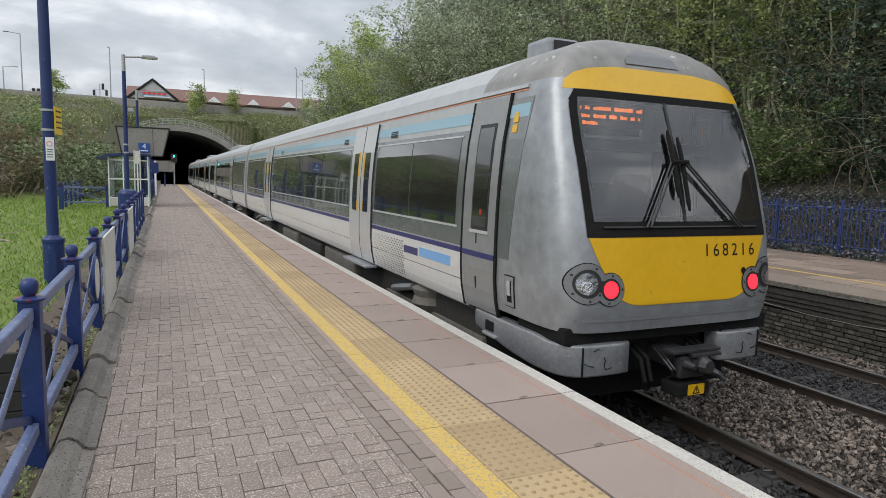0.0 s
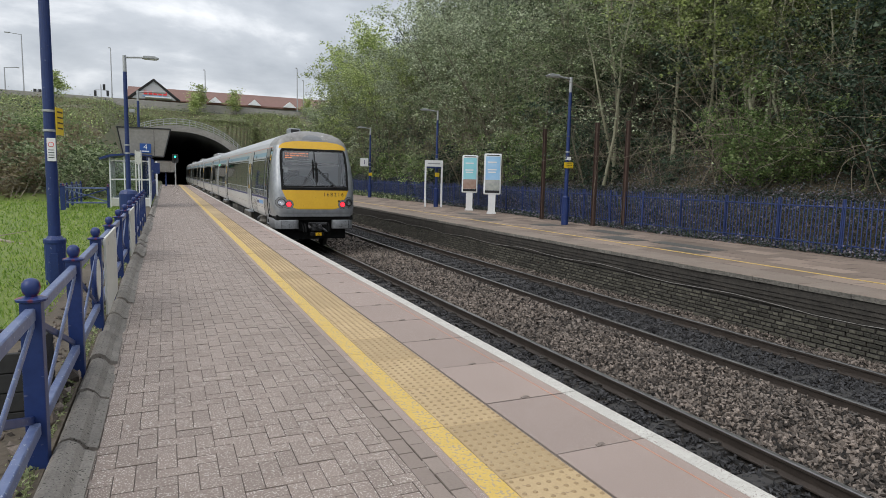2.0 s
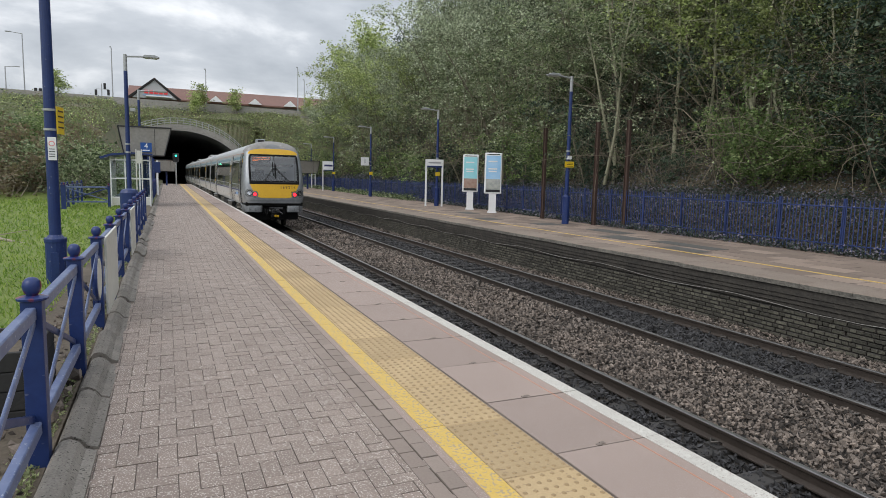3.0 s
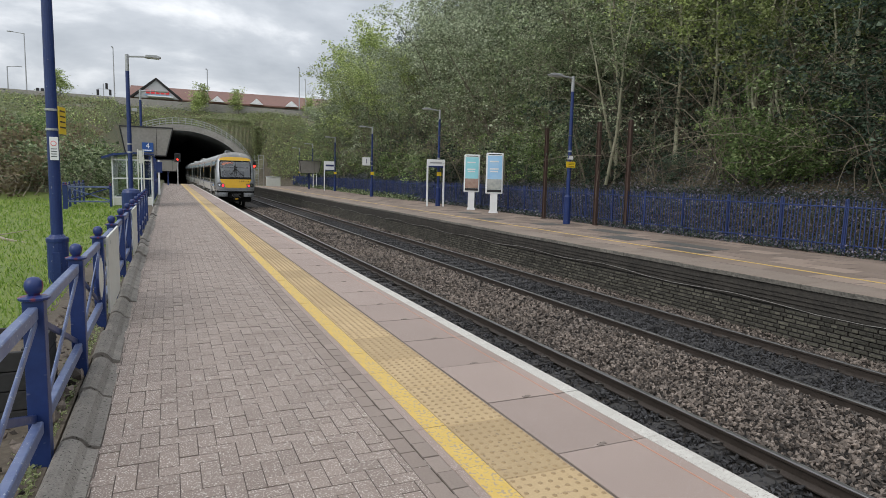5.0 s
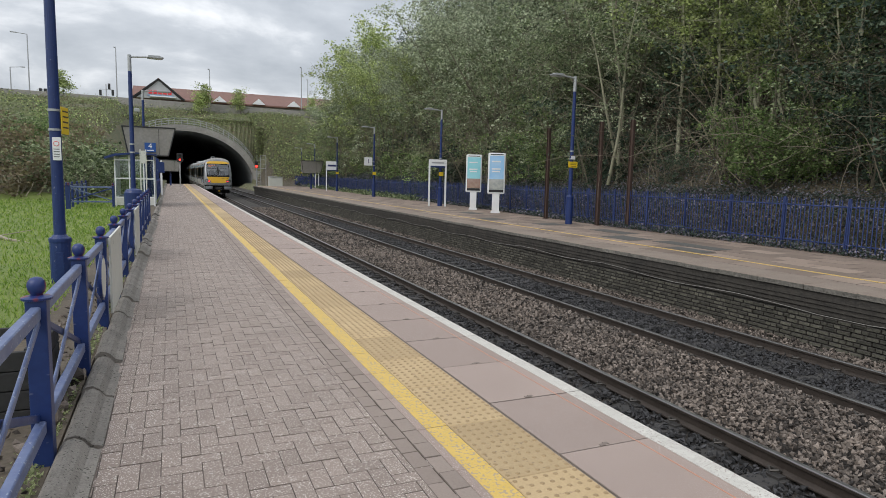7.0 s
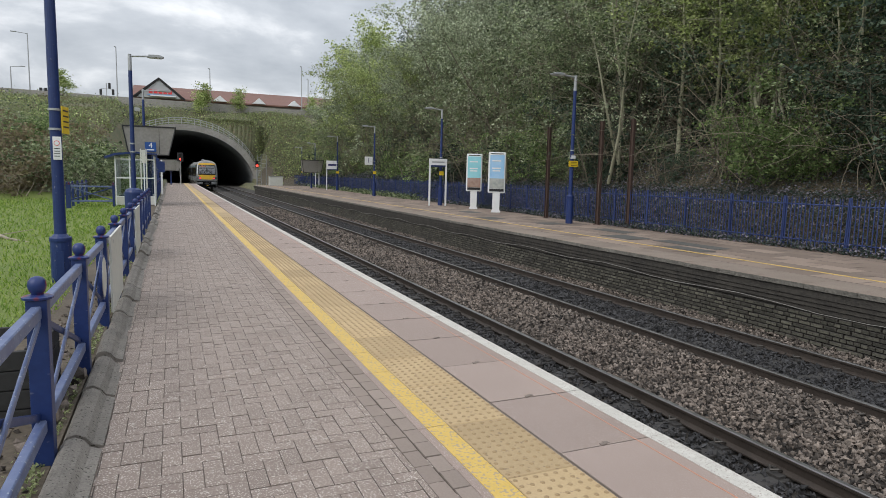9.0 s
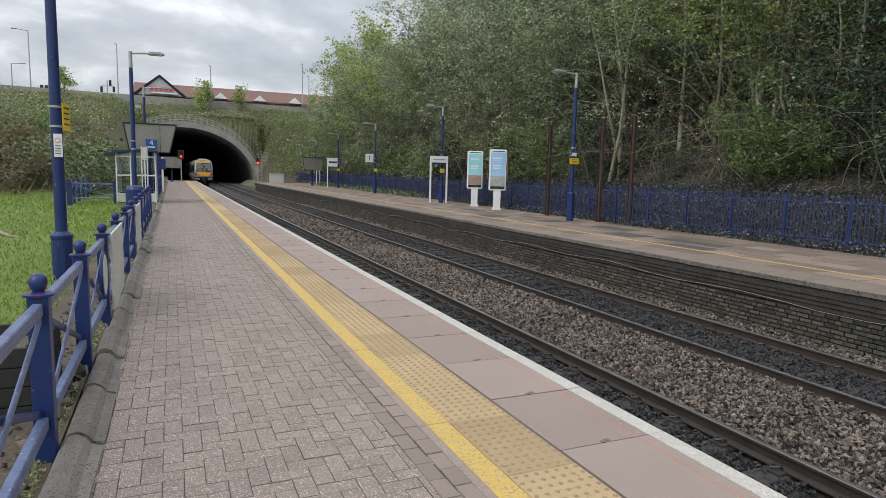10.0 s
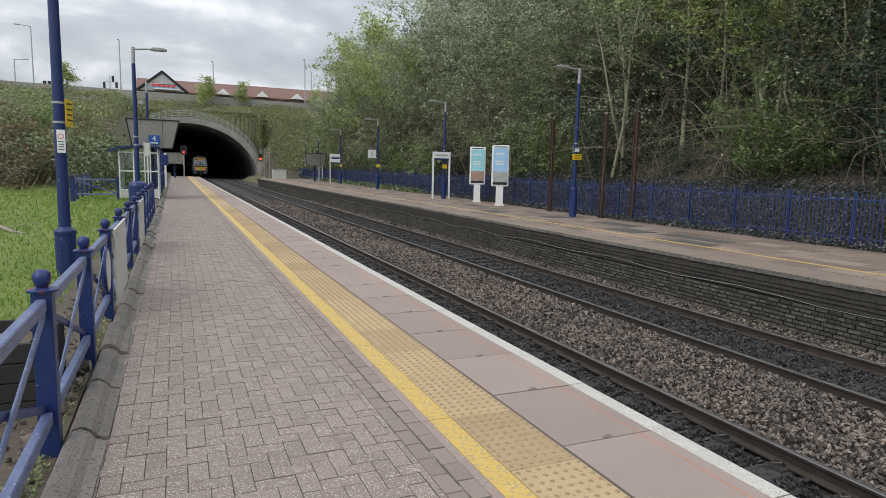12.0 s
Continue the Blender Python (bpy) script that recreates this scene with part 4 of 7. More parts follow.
def build_cab(parent):
    """The tail coach: shell with an open windscreen, cab behind it, lamps, valance and coupler."""
    body = part("tail_coach", coach_shell(1.95, 23.0), M_ROOF, parent, "silver tail coach with a yellow ended cab")
    V, Fa = [], []
    zs = steps(1.2, 1.45, 3) + steps(1.5, 3.4, 26) + steps(3.43, 3.8, 9) + [3.84, 3.88, 3.92, 3.95, 3.975, 3.995, 4.01, 4.02, 4.027]
    cols = 48
    ts = [math.sin(math.pi / 2 * (-1 + 2 * i / cols)) for i in range(cols + 1)]
    for z in zs:
        w = half_width(z)
        row = [(-w, 1.96, z)] + [(w * t, nose_y(w * t, z), z) for t in ts] + [(w, 1.96, z)]
        V += row
    n = cols + 3
    for j in range(len(zs) - 1):
        for i in range(n - 1):
            k = j * n + i
            c = [Vector(V[q]) for q in (k, k + 1, k + n + 1, k + n)]
            if all(2.16 < q.z < 3.34 and abs(q.x) < 1.05 for q in c):
                continue
            Fa.append((k, k + 1, k + n + 1, k + n))
    shell = part("cab_shell", (V, Fa), [M_SILVER, M_DOME], body, "scuffed silver cab with a tarnished roof", smooth=True)
    shell.data.polygons.foreach_set("material_index", [int(min(V[q][2] for q in f) > 3.5) for f in Fa])
    # glazing and its black surround
    wide = lambda z: float(np.interp(z, [2.0, 2.1, 2.9, 3.3, 3.4], [1.10, 1.105, 1.115, 1.09, 1.02]))
    inner = lambda z: wide(z) - 0.075
    P = lambda name, g, m, label="", par=None: part(name, g, m, par or body, label, True)
    P("windscreen", on_nose(steps(2.2, 3.33, 12), lambda z: -inner(z), lambda z: inner(z), 0.012), M_GLASS, "large raked windscreen")
    P("screen_surround", on_nose(steps(2.06, 2.24, 4), lambda z: -wide(z), wide, 0.009), M_RUBBER_SHADE)
    P("screen_surround", on_nose(steps(3.30, 3.405, 4), lambda z: -wide(z), wide, 0.009), M_RUBBER_SHADE)
    for s in (-1, 1):
        P("screen_surround", on_nose(steps(2.2, 3.34, 14), lambda z: (-wide(z) if s < 0 else inner(z) - 0.03), lambda z: (-inner(z) + 0.03 if s < 0 else wide(z)), 0.010, 4), M_RUBBER_SHADE)
    P("screen_pillar", on_nose(steps(2.2, 3.34, 10), lambda z: 0.0, lambda z: 0.035, 0.018, 2), M_BLACK)
    P("yellow_panel", on_nose([1.44, 1.455, 1.48, 1.52, 1.58, 1.66, 1.76, 1.9, 2.02, 2.06],
                              lambda z: -float(np.interp(z, [1.44, 1.46, 1.52, 1.66, 1.85, 2.06], [0.55, 0.68, 0.79, 0.90, 1.0, 1.09])),
                              lambda z: float(np.interp(z, [1.44, 1.46, 1.52, 1.66, 1.85, 2.06], [0.55, 0.68, 0.79, 0.90, 1.0, 1.09])), 0.006), M_WARN, "bright yellow warning panel")
    hood = lambda z: float(np.interp(z, [3.41, 3.5, 3.57, 3.62, 3.66], [1.12, 1.08, 0.98, 0.82, 0.5]))
    P("yellow_hood", on_nose([3.41, 3.45, 3.5, 3.535, 3.57, 3.595, 3.62, 3.64, 3.66], lambda z: -hood(z), hood, 0.006), M_WARN, "yellow strip over the windscreen")
    vent = lambda z: 0.34 * math.sqrt(max(1 - ((z - 3.71) / 0.17) ** 2, 0.0))
    P("horn_cover", on_nose(steps(3.71, 3.876, 8), lambda z: -vent(z), vent, 0.012, 12), M_PLATE, "grey half-round cover")
    P("skirt_line", on_nose([1.30, 1.315, 1.33], lambda z: -1.2, lambda z: 1.2, 0.006), M_CABDOOR)
    # lamp clusters
    for s in (-1, 1):
        def lobe(name, cx, cz, r, off, m, label=""):
            g = lambda z: math.sqrt(max(r * r - (z - cz) ** 2, 0))
            zs = [cz - r * math.cos(math.pi * i / 20) for i in range(21)]
            return P(name, on_nose(zs, lambda z: s * cx - g(z), lambda z: s * cx + g(z), off, 10), m, label)

        def neck(name, h0, h1, off, m):
            mid = lambda z: s * (0.99 + 0.0 * z)
            return P(name, on_nose(steps(1.63 - h0, 1.63 + h0, 6), lambda z: mid(z) - h1, lambda z: mid(z) + h1, off, 6), m)
        lobe("lamp_rim", 1.105, 1.655, 0.187, 0.0100, M_RUBBER_SHADE)
        lobe("lamp_rim", 0.885, 1.60, 0.152, 0.0105, M_RUBBER_SHADE)
        lobe("lamp_plate", 1.105, 1.655, 0.18, 0.015, M_PLATE, "grey lamp cluster plate")
        lobe("lamp_plate", 0.885, 1.60, 0.145, 0.0155, M_PLATE)
        lobe("lamp_recess", 1.105, 1.655, 0.128, 0.018, M_BLACK)
        lobe("lamp_recess", 0.885, 1.60, 0.100, 0.0185, M_BLACK)
        neck("lamp_recess", 0.05, 0.07, 0.019, M_BLACK)
        lobe("headlamp", 1.115, 1.655, 0.098, 0.024, M_LENS, "unlit headlamp reflector with painted reflections")
        # chrome disc set low adds the reflector's bright lower part, no bulb
        lobe("headlamp_bulb", 1.125, 1.635, 0.052, 0.027, M_CHROME)
        lobe("tail_lamp", 0.885, 1.60, 0.076, 0.024, M_RED, "glowing red tail lamp")
        for r, cnt in ((0.022, 6), (0.043, 12), (0.063, 18)):
            for k in range(cnt):
                q = 6.2832 * k / cnt
                cx, cz = s * 0.885 + r * math.cos(q), 1.60 + r * math.sin(q)
                P("lamp_cell", on_nose([cz - 0.005, cz + 0.005], lambda z: cx - 0.005, lambda z: cx + 0.005, 0.0262, 2), M_REDCELL)
        for cx, cz, r, angles in ((1.105, 1.655, 0.154, (60, 150, 215, 275)), (0.885, 1.60, 0.123, (80, 0, 200, 260))):
            for q in angles:
                lobe("screw", cx + (r * math.cos(radians(180 - q)) if s < 0 else r * math.cos(radians(180 - q))), cz + r * math.sin(radians(q)), 0.011, 0.021, M_BLACK)
    hole = lambda z: math.sqrt(max(0.032 ** 2 - (z - 1.715) ** 2, 0))
    P("lamp_socket", on_nose([1.715 - 0.032 * math.cos(math.pi * i / 12) for i in range(13)], lambda z: 0.76 - hole(z), lambda z: 0.76 + hole(z), 0.012, 6), M_RUBBER_SHADE, "round black socket")
    # number
    for k, digit in enumerate("168216"):
        cu = bpy.data.curves.new("digit", "FONT")
        cu.body, cu.size, cu.align_x, cu.extrude = digit, 0.172, "CENTER", 0.001
        tmp = bpy.data.objects.new("digit", cu)
        me = bpy.data.meshes.new_from_object(tmp)
        bpy.data.objects.remove(tmp)
        for v in me.vertices:
            x, z = 0.275 + k * 0.122 + v.co.x, 1.868 + v.co.y
            v.co = (x, nose_y(x, z) - 0.008 - abs(v.co.z), z)
        me.materials.append(M_BLACK)
        new("number_digit", me).parent = body
    # cab behind the glass
    part("cab_floor", solid(-1.15, 1.15, 0.35, 1.9, 1.9, 1.98), M_CAB, body)
    part("cab_partition", solid(-1.2, 1.2, 1.85, 1.93, 1.3, 3.5), M_CABPALE, body)
    part("desk", solid(-1.0, 1.0, 0.22, 0.62, 1.9, 2.22, 0.08), M_CAB, body)
    part("driver_seat", solid(-0.85, -0.3, 1.2, 1.38, 2.0, 2.72, 0.08), M_BLACK, body)
    part("sun_blind", solid(-0.9, -0.1, 0.62, 0.64, 3.02, 3.12), M_BLACK, body)
    dest = part("destination_display", solid(-0.93, -0.10, 0.56, 0.66, 3.08, 3.32, 0.01), M_BLACK, body, "amber dot display, not legible")
    part("display_housing", solid(-1.0, 0.0, 0.67, 0.80, 2.98, 3.36, 0.02), M_CABPALE, body, "pale grey display housing")
    part("blind_box", solid(-1.02, 0.96, 0.66, 0.72, 2.86, 2.97, 0.02), M_BLACK, body)
    part("instrument_hood", extrude_outline([(-0.92, 2.15)] + [(-0.42 + 0.52 * math.cos(math.pi * (1 - i / 12)), 2.2 + 0.34 * math.sin(math.pi * i / 12)) for i in range(13)] + [(0.12, 2.15)], 0.5, 0.9), M_BLACK, body, "arched black instrument hood")
    part("paper_tray", solid(-0.98, -0.78, 0.75, 0.95, 2.62, 2.80, 0.02), M_WHITE, body, "small white box on the pillar")
    part("second_seat", solid(0.25, 0.75, 1.3, 1.46, 2.0, 2.65, 0.08), M_CAB, body)
    random.seed(7)
    for r, z in enumerate((3.255, 3.18, 3.115)):
        x = -0.9
        while x < (-0.16 if r < 2 else -0.7):
            w = random.uniform(0.012, 0.035)
            part("display_bar", solid(x, x + w, 0.545, 0.558, z - 0.018, z + random.uniform(0.005, 0.02)), M_LED, dest)
            x += w + random.choice((0.012, 0.012, 0.05))
    # wipers
    for pts in ([(-0.50, 2.15), (-0.09, 2.76)], [(0.66, 2.15), (0.06, 2.76)]):
        for d in (0, 0.045):
            line = [(pts[0][0] + (pts[1][0] - pts[0][0]) * t + d, pts[0][1] + (pts[1][1] - pts[0][1]) * t) for t in steps(0, 1, 8)]
            part("wiper_arm", pole([(x, nose_y(x, z) - 0.06, z) for x, z in line], 0.011, 5), M_BLACK, body)
    for x, z0, z1 in ((-0.055, 2.42, 3.06), (0.055, 2.30, 3.0)):
        part("wiper_blade", pole([(x, nose_y(x, z) - 0.05, z) for z in steps(z0, z1, 8)], [0.012] + [0.024] * 7 + [0.012], 6), M_RUBBER_SHADE, body)
    part("wiper_hinge", pole([(-0.10, nose_y(0, 2.75) - 0.075, 2.76), (0.10, nose_y(0, 2.75) - 0.075, 2.76)], 0.022, 6), M_RUBBER_SHADE, body)
    part("wiper_bar", pole([(x, nose_y(x, 2.15) - 0.02, 2.15) for x in steps(-0.95, 0.95, 14)], 0.012, 5), M_BLACK, body)
    # cab side: skewed grey panel, door, hand rails, notices
    for s in (-1, 1):
        part("cab_side_panel", side_skin(0.98, 1.22, 1.75, 3.36, 0.004, s, 8, skew=-0.18), M_BAND, body)
        part("blue_stripe", side_skin(0.84, 2.05, 3.17, 3.30, 0.006, s, 3), M_LIGHTBLUE, body)
        part("black_joint", side_skin(1.205, 1.25, 1.06, 3.43, 0.020, s, 10), M_RUBBER_SHADE, body)
        d = part("cab_door", side_skin(1.26, 2.02, 1.12, 3.40, 0.014, s, 10), M_CABDOOR, body, "grey cab door with a drop window")
        part("door_window", side_skin(1.42, 1.80, 2.0, 3.14, 0.020, s, 6), M_BLACK, d)
        part("door_glass", side_skin(1.45, 1.77, 2.04, 2.58, 0.024, s, 4), M_TINT, d)
        part("door_glass", side_skin(1.45, 1.77, 2.62, 3.10, 0.024, s, 4), M_TINT, d)
        part("door_seal", side_skin(2.015, 2.055, 1.10, 3.40, 0.018, s, 10), M_RUBBER_SHADE, d)
        part("window_rim", side_skin(1.40, 1.82, 1.965, 2.0, 0.026, s, 1), M_DOOR, d)
        part("red_notice", side_skin(1.55, 1.60, 2.17, 2.23, 0.026, s, 1), M_REDCELL, d)
        part("navy_stripe", side_skin(1.26, 2.05, 1.70, 1.76, 0.017, s, 2), M_NAVY, d)
        for z in (1.35, 1.85):
            part("door_slot", side_skin(1.66, 1.68, z, z + 0.13, 0.02, s, 1), M_BLACK, d)
        part("hatch_rim", side_skin(0.84, 1.03, 1.28, 1.6, 0.008, s, 3), M_RUBBER_SHADE, body)
        hatch = part("hatch_frame", side_skin(0.85, 1.02, 1.29, 1.59, 0.012, s, 3), M_SILVER, body, "small flap for the door release")
        part("hatch_recess", side_skin(0.885, 0.975, 1.33, 1.55, 0.015, s, 3), M_RUBBER_SHADE, hatch)
        part("hatch_handle", side_skin(0.90, 0.95, 1.40, 1.55, 0.028, s, 3), M_DOOR, hatch)
        part("notice", side_skin(1.02, 1.11, 3.02, 3.10, 0.012, s, 1), M_WARN, body)
        part("notice", side_skin(1.02, 1.11, 3.12, 3.22, 0.012, s, 1), M_WARN, body)
        part("logo_patch", side_skin(2.35, 3.35, 1.50, 1.62, 0.009, s, 1), M_BRIGHTBLUE, body, "bright blue vinyl patch")
        part("logo_mark", side_skin(3.42, 3.95, 1.49, 1.59, 0.009, s, 1), M_NAVY, body, "dark logo bar")
        g = bmesh.new()
        for r in range(15):
            for c in range(20):
                z, yv = 1.14 + r * 0.035, 4.0 + c * 0.07 + (r % 2) * 0.035
                q = 0.017 * (1 - 0.55 * c / 20)
                box(g, *sorted((s * (half_width(z) + 0.003), s * (half_width(z) + 0.007))), yv - q, yv + q, z - q * 0.6, z + q * 0.6)
        tagged(part("dot_pattern", g, M_BAND, body, "fading grey dot pattern"), kind="stuff")
        # valance: buffer end, then the skirt along the side
        path = [(0.56, 0.22), (0.55, 0.08), (0.58, 0.035), (0.7, 0.015), (0.9, 0.015), (1.06, 0.025), (1.15, 0.055), (1.22, 0.11), (1.275, 0.2),
                (1.305, 0.32), (1.32, 0.5), (1.33, 0.9), (1.33, 1.35), (1.315, 1.72), (1.26, 1.86), (1.12, 1.9)]
        V, Fa = [], []
        for i, (x, y) in enumerate(path):
            u = Vector(path[min(i + 1, len(path) - 1)]) - Vector(path[max(i - 1, 0)])
            u.normalize()
            nx, ny = -u.y, u.x                          # towards the inside
            lo = 0.79 + 0.12 * max(y - 0.7, 0)
            hi = 1.105 if y > 0.35 else 1.085
            for depth, z in ((0.10, lo + 0.004), (0.014, lo), (0.003, lo + 0.008), (0.0, lo + 0.022), (0.0, hi - 0.022), (0.003, hi - 0.008), (0.014, hi), (0.12, hi + 0.002)):
                V.append((s * (x + nx * depth), y + ny * depth, z))
        for i in range(len(path) - 1):
            for j in range(7):
                k = 8 * i + j
                Fa.append((k, k + 1, k + 9, k + 8))
        val = part("end_valance", (V, Fa), M_VALANCE, body, "scraped silver valance round the corner", True)
        part("valance_joint", solid(*sorted((s * 1.10, s * 1.108)), 0.022, 0.05, 0.80, 1.07), M_RUBBER_SHADE, val)
        for pts in ([(0.86, 0.85), (0.875, 0.90), (0.865, 0.93), (0.88, 0.97)], [(0.865, 0.86), (0.83, 0.855), (0.79, 0.865)], [(1.10, 0.93), (1.05, 0.905), (0.99, 0.89)], [(1.0, 1.03), (0.96, 1.05), (0.93, 1.045)]):
            part("crack", pole([(s * x, 0.013, z) for x, z in pts], 0.0045, 4), M_RUBBER_SHADE, val)
        part("valance_ledge", solid(*sorted((s * 0.62, s * 1.22)), 0.09, 0.5, 1.07, 1.10, 0.01), M_RUBBER_SHADE, body)
        part("skirt_seam", side_skin(0.5, 1.95, 1.075, 1.10, 0.004, s, 1), M_BLACK, body)
        part("skirt_hole", solid(*sorted((s * 1.28, s * 1.34)), 1.28, 1.46, 0.93, 1.04, 0.01), M_RUBBER_SHADE, body)
        part("footstep", solid(*sorted((s * 1.24, s * 1.36)), 1.2, 1.5, 0.875, 0.91, 0.015), M_LAMP_GREY, body)
        dress_side(body, s, True)
    # black box put in for the shadow strip between body and valance
    part("black_apron", solid(-1.27, 1.27, 0.09, 0.9, 1.08, 1.24, 0.02), M_RUBBER_SHADE, body)
    # headstock, box and guard are dull black in place of shade underneath
    part("headstock", solid(-0.56, 0.56, 0.28, 0.7, 0.7, 1.2, 0.02), M_RUBBER_SHADE, body)
    part("bogie_shade", solid(-1.1, 1.1, 0.7, 1.9, 0.5, 1.1, 0.02), M_RUBBER_SHADE, body)
    part("rail_guard", solid(-1.12, 1.12, 0.45, 0.6, 0.42, 0.76, 0.03), M_RUBBER_SHADE, body)
    c = part("coupler", solid(-0.13, 0.13, -0.12, 0.5, 0.80, 0.98, 0.04), M_OILY, body, "black automatic coupler")
    part("coupler_lip", solid(-0.27, 0.33, -0.20, -0.06, 0.985, 1.02, 0.01), M_OILY, c)
    part("coupler_lip", solid(-0.05, 0.30, -0.24, -0.06, 0.95, 0.985, 0.01), M_OILY, c)
    part("coupler_face", solid(-0.16, 0.16, -0.18, -0.08, 0.74, 0.96, 0.03), M_OILY, c)
    part("coupler_face", lathe([(0.075, 0), (0.09, 0.03), (0.085, 0.1), (0.06, 0.16)], 10), M_OILY, c).matrix_basis = pose(0.06, -0.17, 0.88, 90)
    part("coupler_cone", pole([(-0.08, -0.16, 0.88), (-0.08, -0.29, 0.88)], [0.06, 0.025], 10), M_OILY, c)
    part("coupler_horn", pole([(0.12, -0.15, 0.84), (0.24, -0.26, 0.78), (0.30, -0.3, 0.72)], [0.05, 0.035, 0.02], 8), M_OILY, c)
    for x in (-0.22, -0.18, 0.2):
        part("coupler_pipe", pole([(x, 0.1, 0.98), (x - 0.06, -0.1, 0.92), (x - 0.02, -0.16, 0.84), (x + 0.05, -0.12, 0.76), (x + 0.1, 0.0, 0.7)], 0.013, 5), M_OILY, c)
    e = part("electric_head", solid(-0.19, 0.22, -0.20, 0.02, 0.57, 0.70, 0.03), M_RUBBER_SHADE, c)
    lab = part("warning_label", solid(-0.06, 0.14, -0.208, -0.202, 0.585, 0.685), M_WARN, e, "yellow warning label")
    for a0, b0 in (((0.0, 0.6), (0.08, 0.6)), ((0.08, 0.6), (0.04, 0.67)), ((0.04, 0.67), (0.0, 0.6)), ((0.04, 0.615), (0.04, 0.645))):
        part("label_mark", pole([(a0[0], -0.209, a0[1]), (b0[0], -0.209, b0[1])], 0.005, 4), M_RUBBER_SHADE, e)
    for x in (-0.42, -0.34, 0.36, 0.44):
        part("brake_hose", pole([(x, 0.25, 0.98), (x, 0.05, 0.9), (x * 0.95, 0.0, 0.7), (x * 0.8, 0.08, 0.6)], 0.022, 6), M_RUBBER_SHADE, body)
    part("roof_pod", solid(-0.60, -0.18, 1.6, 2.05, 3.86, 4.14, 0.05), M_SILVER, body, "small silver roof pod with a dark mouth")
    part("pod_mouth", solid(-0.52, -0.24, 1.585, 1.602, 3.98, 4.105, 0.005), M_BLACK, body)
    part("roof_aerial", solid(0.35, 0.38, 2.6, 2.64, 3.95, 4.2), M_BLACK, body)
    underframe(body)
    part("gangway", solid(-0.65, 0.65, 22.98, 23.55, 1.2, 3.5, 0.05), M_BLACK, body)


train = thing("train", "silver diesel multiple unit with a yellow cab end, leaving", "train", pose(NEAR - 0.03, 4.40, RAIL))
build_cab(train)
mid = build_coach(train)
mid.matrix_basis = pose(0, 23.5, 0)
for i in (2, 3):
    c = copy_thing(mid, pose(0, 23.5 * i, 0))


# ---- railings along the near platform ----
def bar(p0, p1, w, d):
    """A flat steel bar between two points in a plane x = const: w high, d thick."""
    a, b = Vector(p0), Vector(p1)
    u = (b - a).normalized()
    up = Vector((1, 0, 0)).cross(u).normalized() * w / 2
    sd = Vector((d / 2, 0, 0))
    bm = bmesh.new()
    vs = [bm.verts.new(c + i * up + j * sd) for c in (a, b) for i, j in ((-1, -1), (1, -1), (1, 1), (-1, 1))]
    for f in ((0, 1, 2, 3), (7, 6, 5, 4), (0, 4, 5, 1), (1, 5, 6, 2), (2, 6, 7, 3), (3, 7, 4, 0)):
        bm.faces.new([vs[i] for i in f])
    bmesh.ops.recalc_face_normals(bm, faces=bm.faces)
    bmesh.ops.bevel(bm, geom=bm.edges[:], offset=0.006, segments=1, affect="EDGES")
    return bm


PANEL = 1.665


def build_railing(name, label, m, n, first=True, group="platform railings"):
    """Posts with ball finials, top and bottom rails and crossed braces; panels run along +y."""
    r = thing(name, label, "railing", m, group)
    post = finial = None
    for i in range(n + 1):
        if post is None:
            bm = box(bmesh.new(), -0.05, 0.05, -0.05, 0.05, -0.15, 0.93, 0.006)
            post = part("post", bm, M_BLUE, r)
            cap = part("cap_plate", lathe([(0.052, 0.925), (0.074, 0.932), (0.076, 0.944), (0.06, 0.951), (0.035, 0.956)], 16), M_FINIAL, post)
            finial = part("finial", lathe([(0.03, 0.95), (0.028, 0.962), (0.036, 0.97), (0.042, 0.984), (0.046, 1.006), (0.042, 1.028), (0.028, 1.046), (0.01, 1.053)], 16), M_FINIAL, post, "ball finial with worn red and blue paint", True)
        else:
            o = again(post, "post", pose(0, i * PANEL, 0), r)
            again(cap, "cap_plate", Matrix(), o)
            again(finial, "finial", Matrix(), o)
    a, b = 0.055, PANEL - 0.055
    kit = [("top_rail", bar((0, a, 0.865), (0, b, 0.865), 0.07, 0.05), M_BLUE_RAIL), ("bottom_rail", bar((0, a, 0.24), (0, b, 0.24), 0.07, 0.05), M_BLUE_RAIL),
           ("brace", bar((0.012, a, 0.29), (0.012, b, 0.82), 0.045, 0.016), M_BLUE_RAIL), ("brace", bar((-0.012, a, 0.82), (-0.012, b, 0.29), 0.045, 0.016), M_BLUE)]
    for k, (nm, bm, mt) in enumerate(kit):
        o = part(nm, bm, mt, r)
        for i in range(1, n):
            again(o, nm, pose(0, i * PANEL, 0), r)
    return r


R1 = build_railing("railing", "royal blue steel railing with crossed braces and ball finials", pose(-0.67, 3.86 - 2 * PANEL, 0), 13)
R2 = build_railing("railing", "short blue steel railing across the shelter's forecourt", pose(-2.3, 30.6, 0, 0, 0, 90), 1)
R4 = build_railing("railing", "blue steel railing along the back of the shelter's forecourt", pose(-4.05, 30.6, 0), 4)
R3 = build_railing("railing", "blue steel railing beyond the shelter", pose(-0.75, 34.5, 0), 12)


def round_sign():
    s = thing("round_sign", "round blue rimmed sign plate tied to the railing", "sign", pose(-0.62, 6.55, 0.62))
    part("rim", pole([(0.0, 0, 0), (0.022, 0, 0)], 0.21, 28), M_BLUE, s)
    part("face", pole([(0.022, 0, 0), (0.027, 0, 0)], 0.185, 28), M_OFFWHITE, s, "grimy white face")


round_sign()
b = thing("notice_board", "grimy white board fixed to the railing", "board", pose(-0.6, 7.28, 0.0))
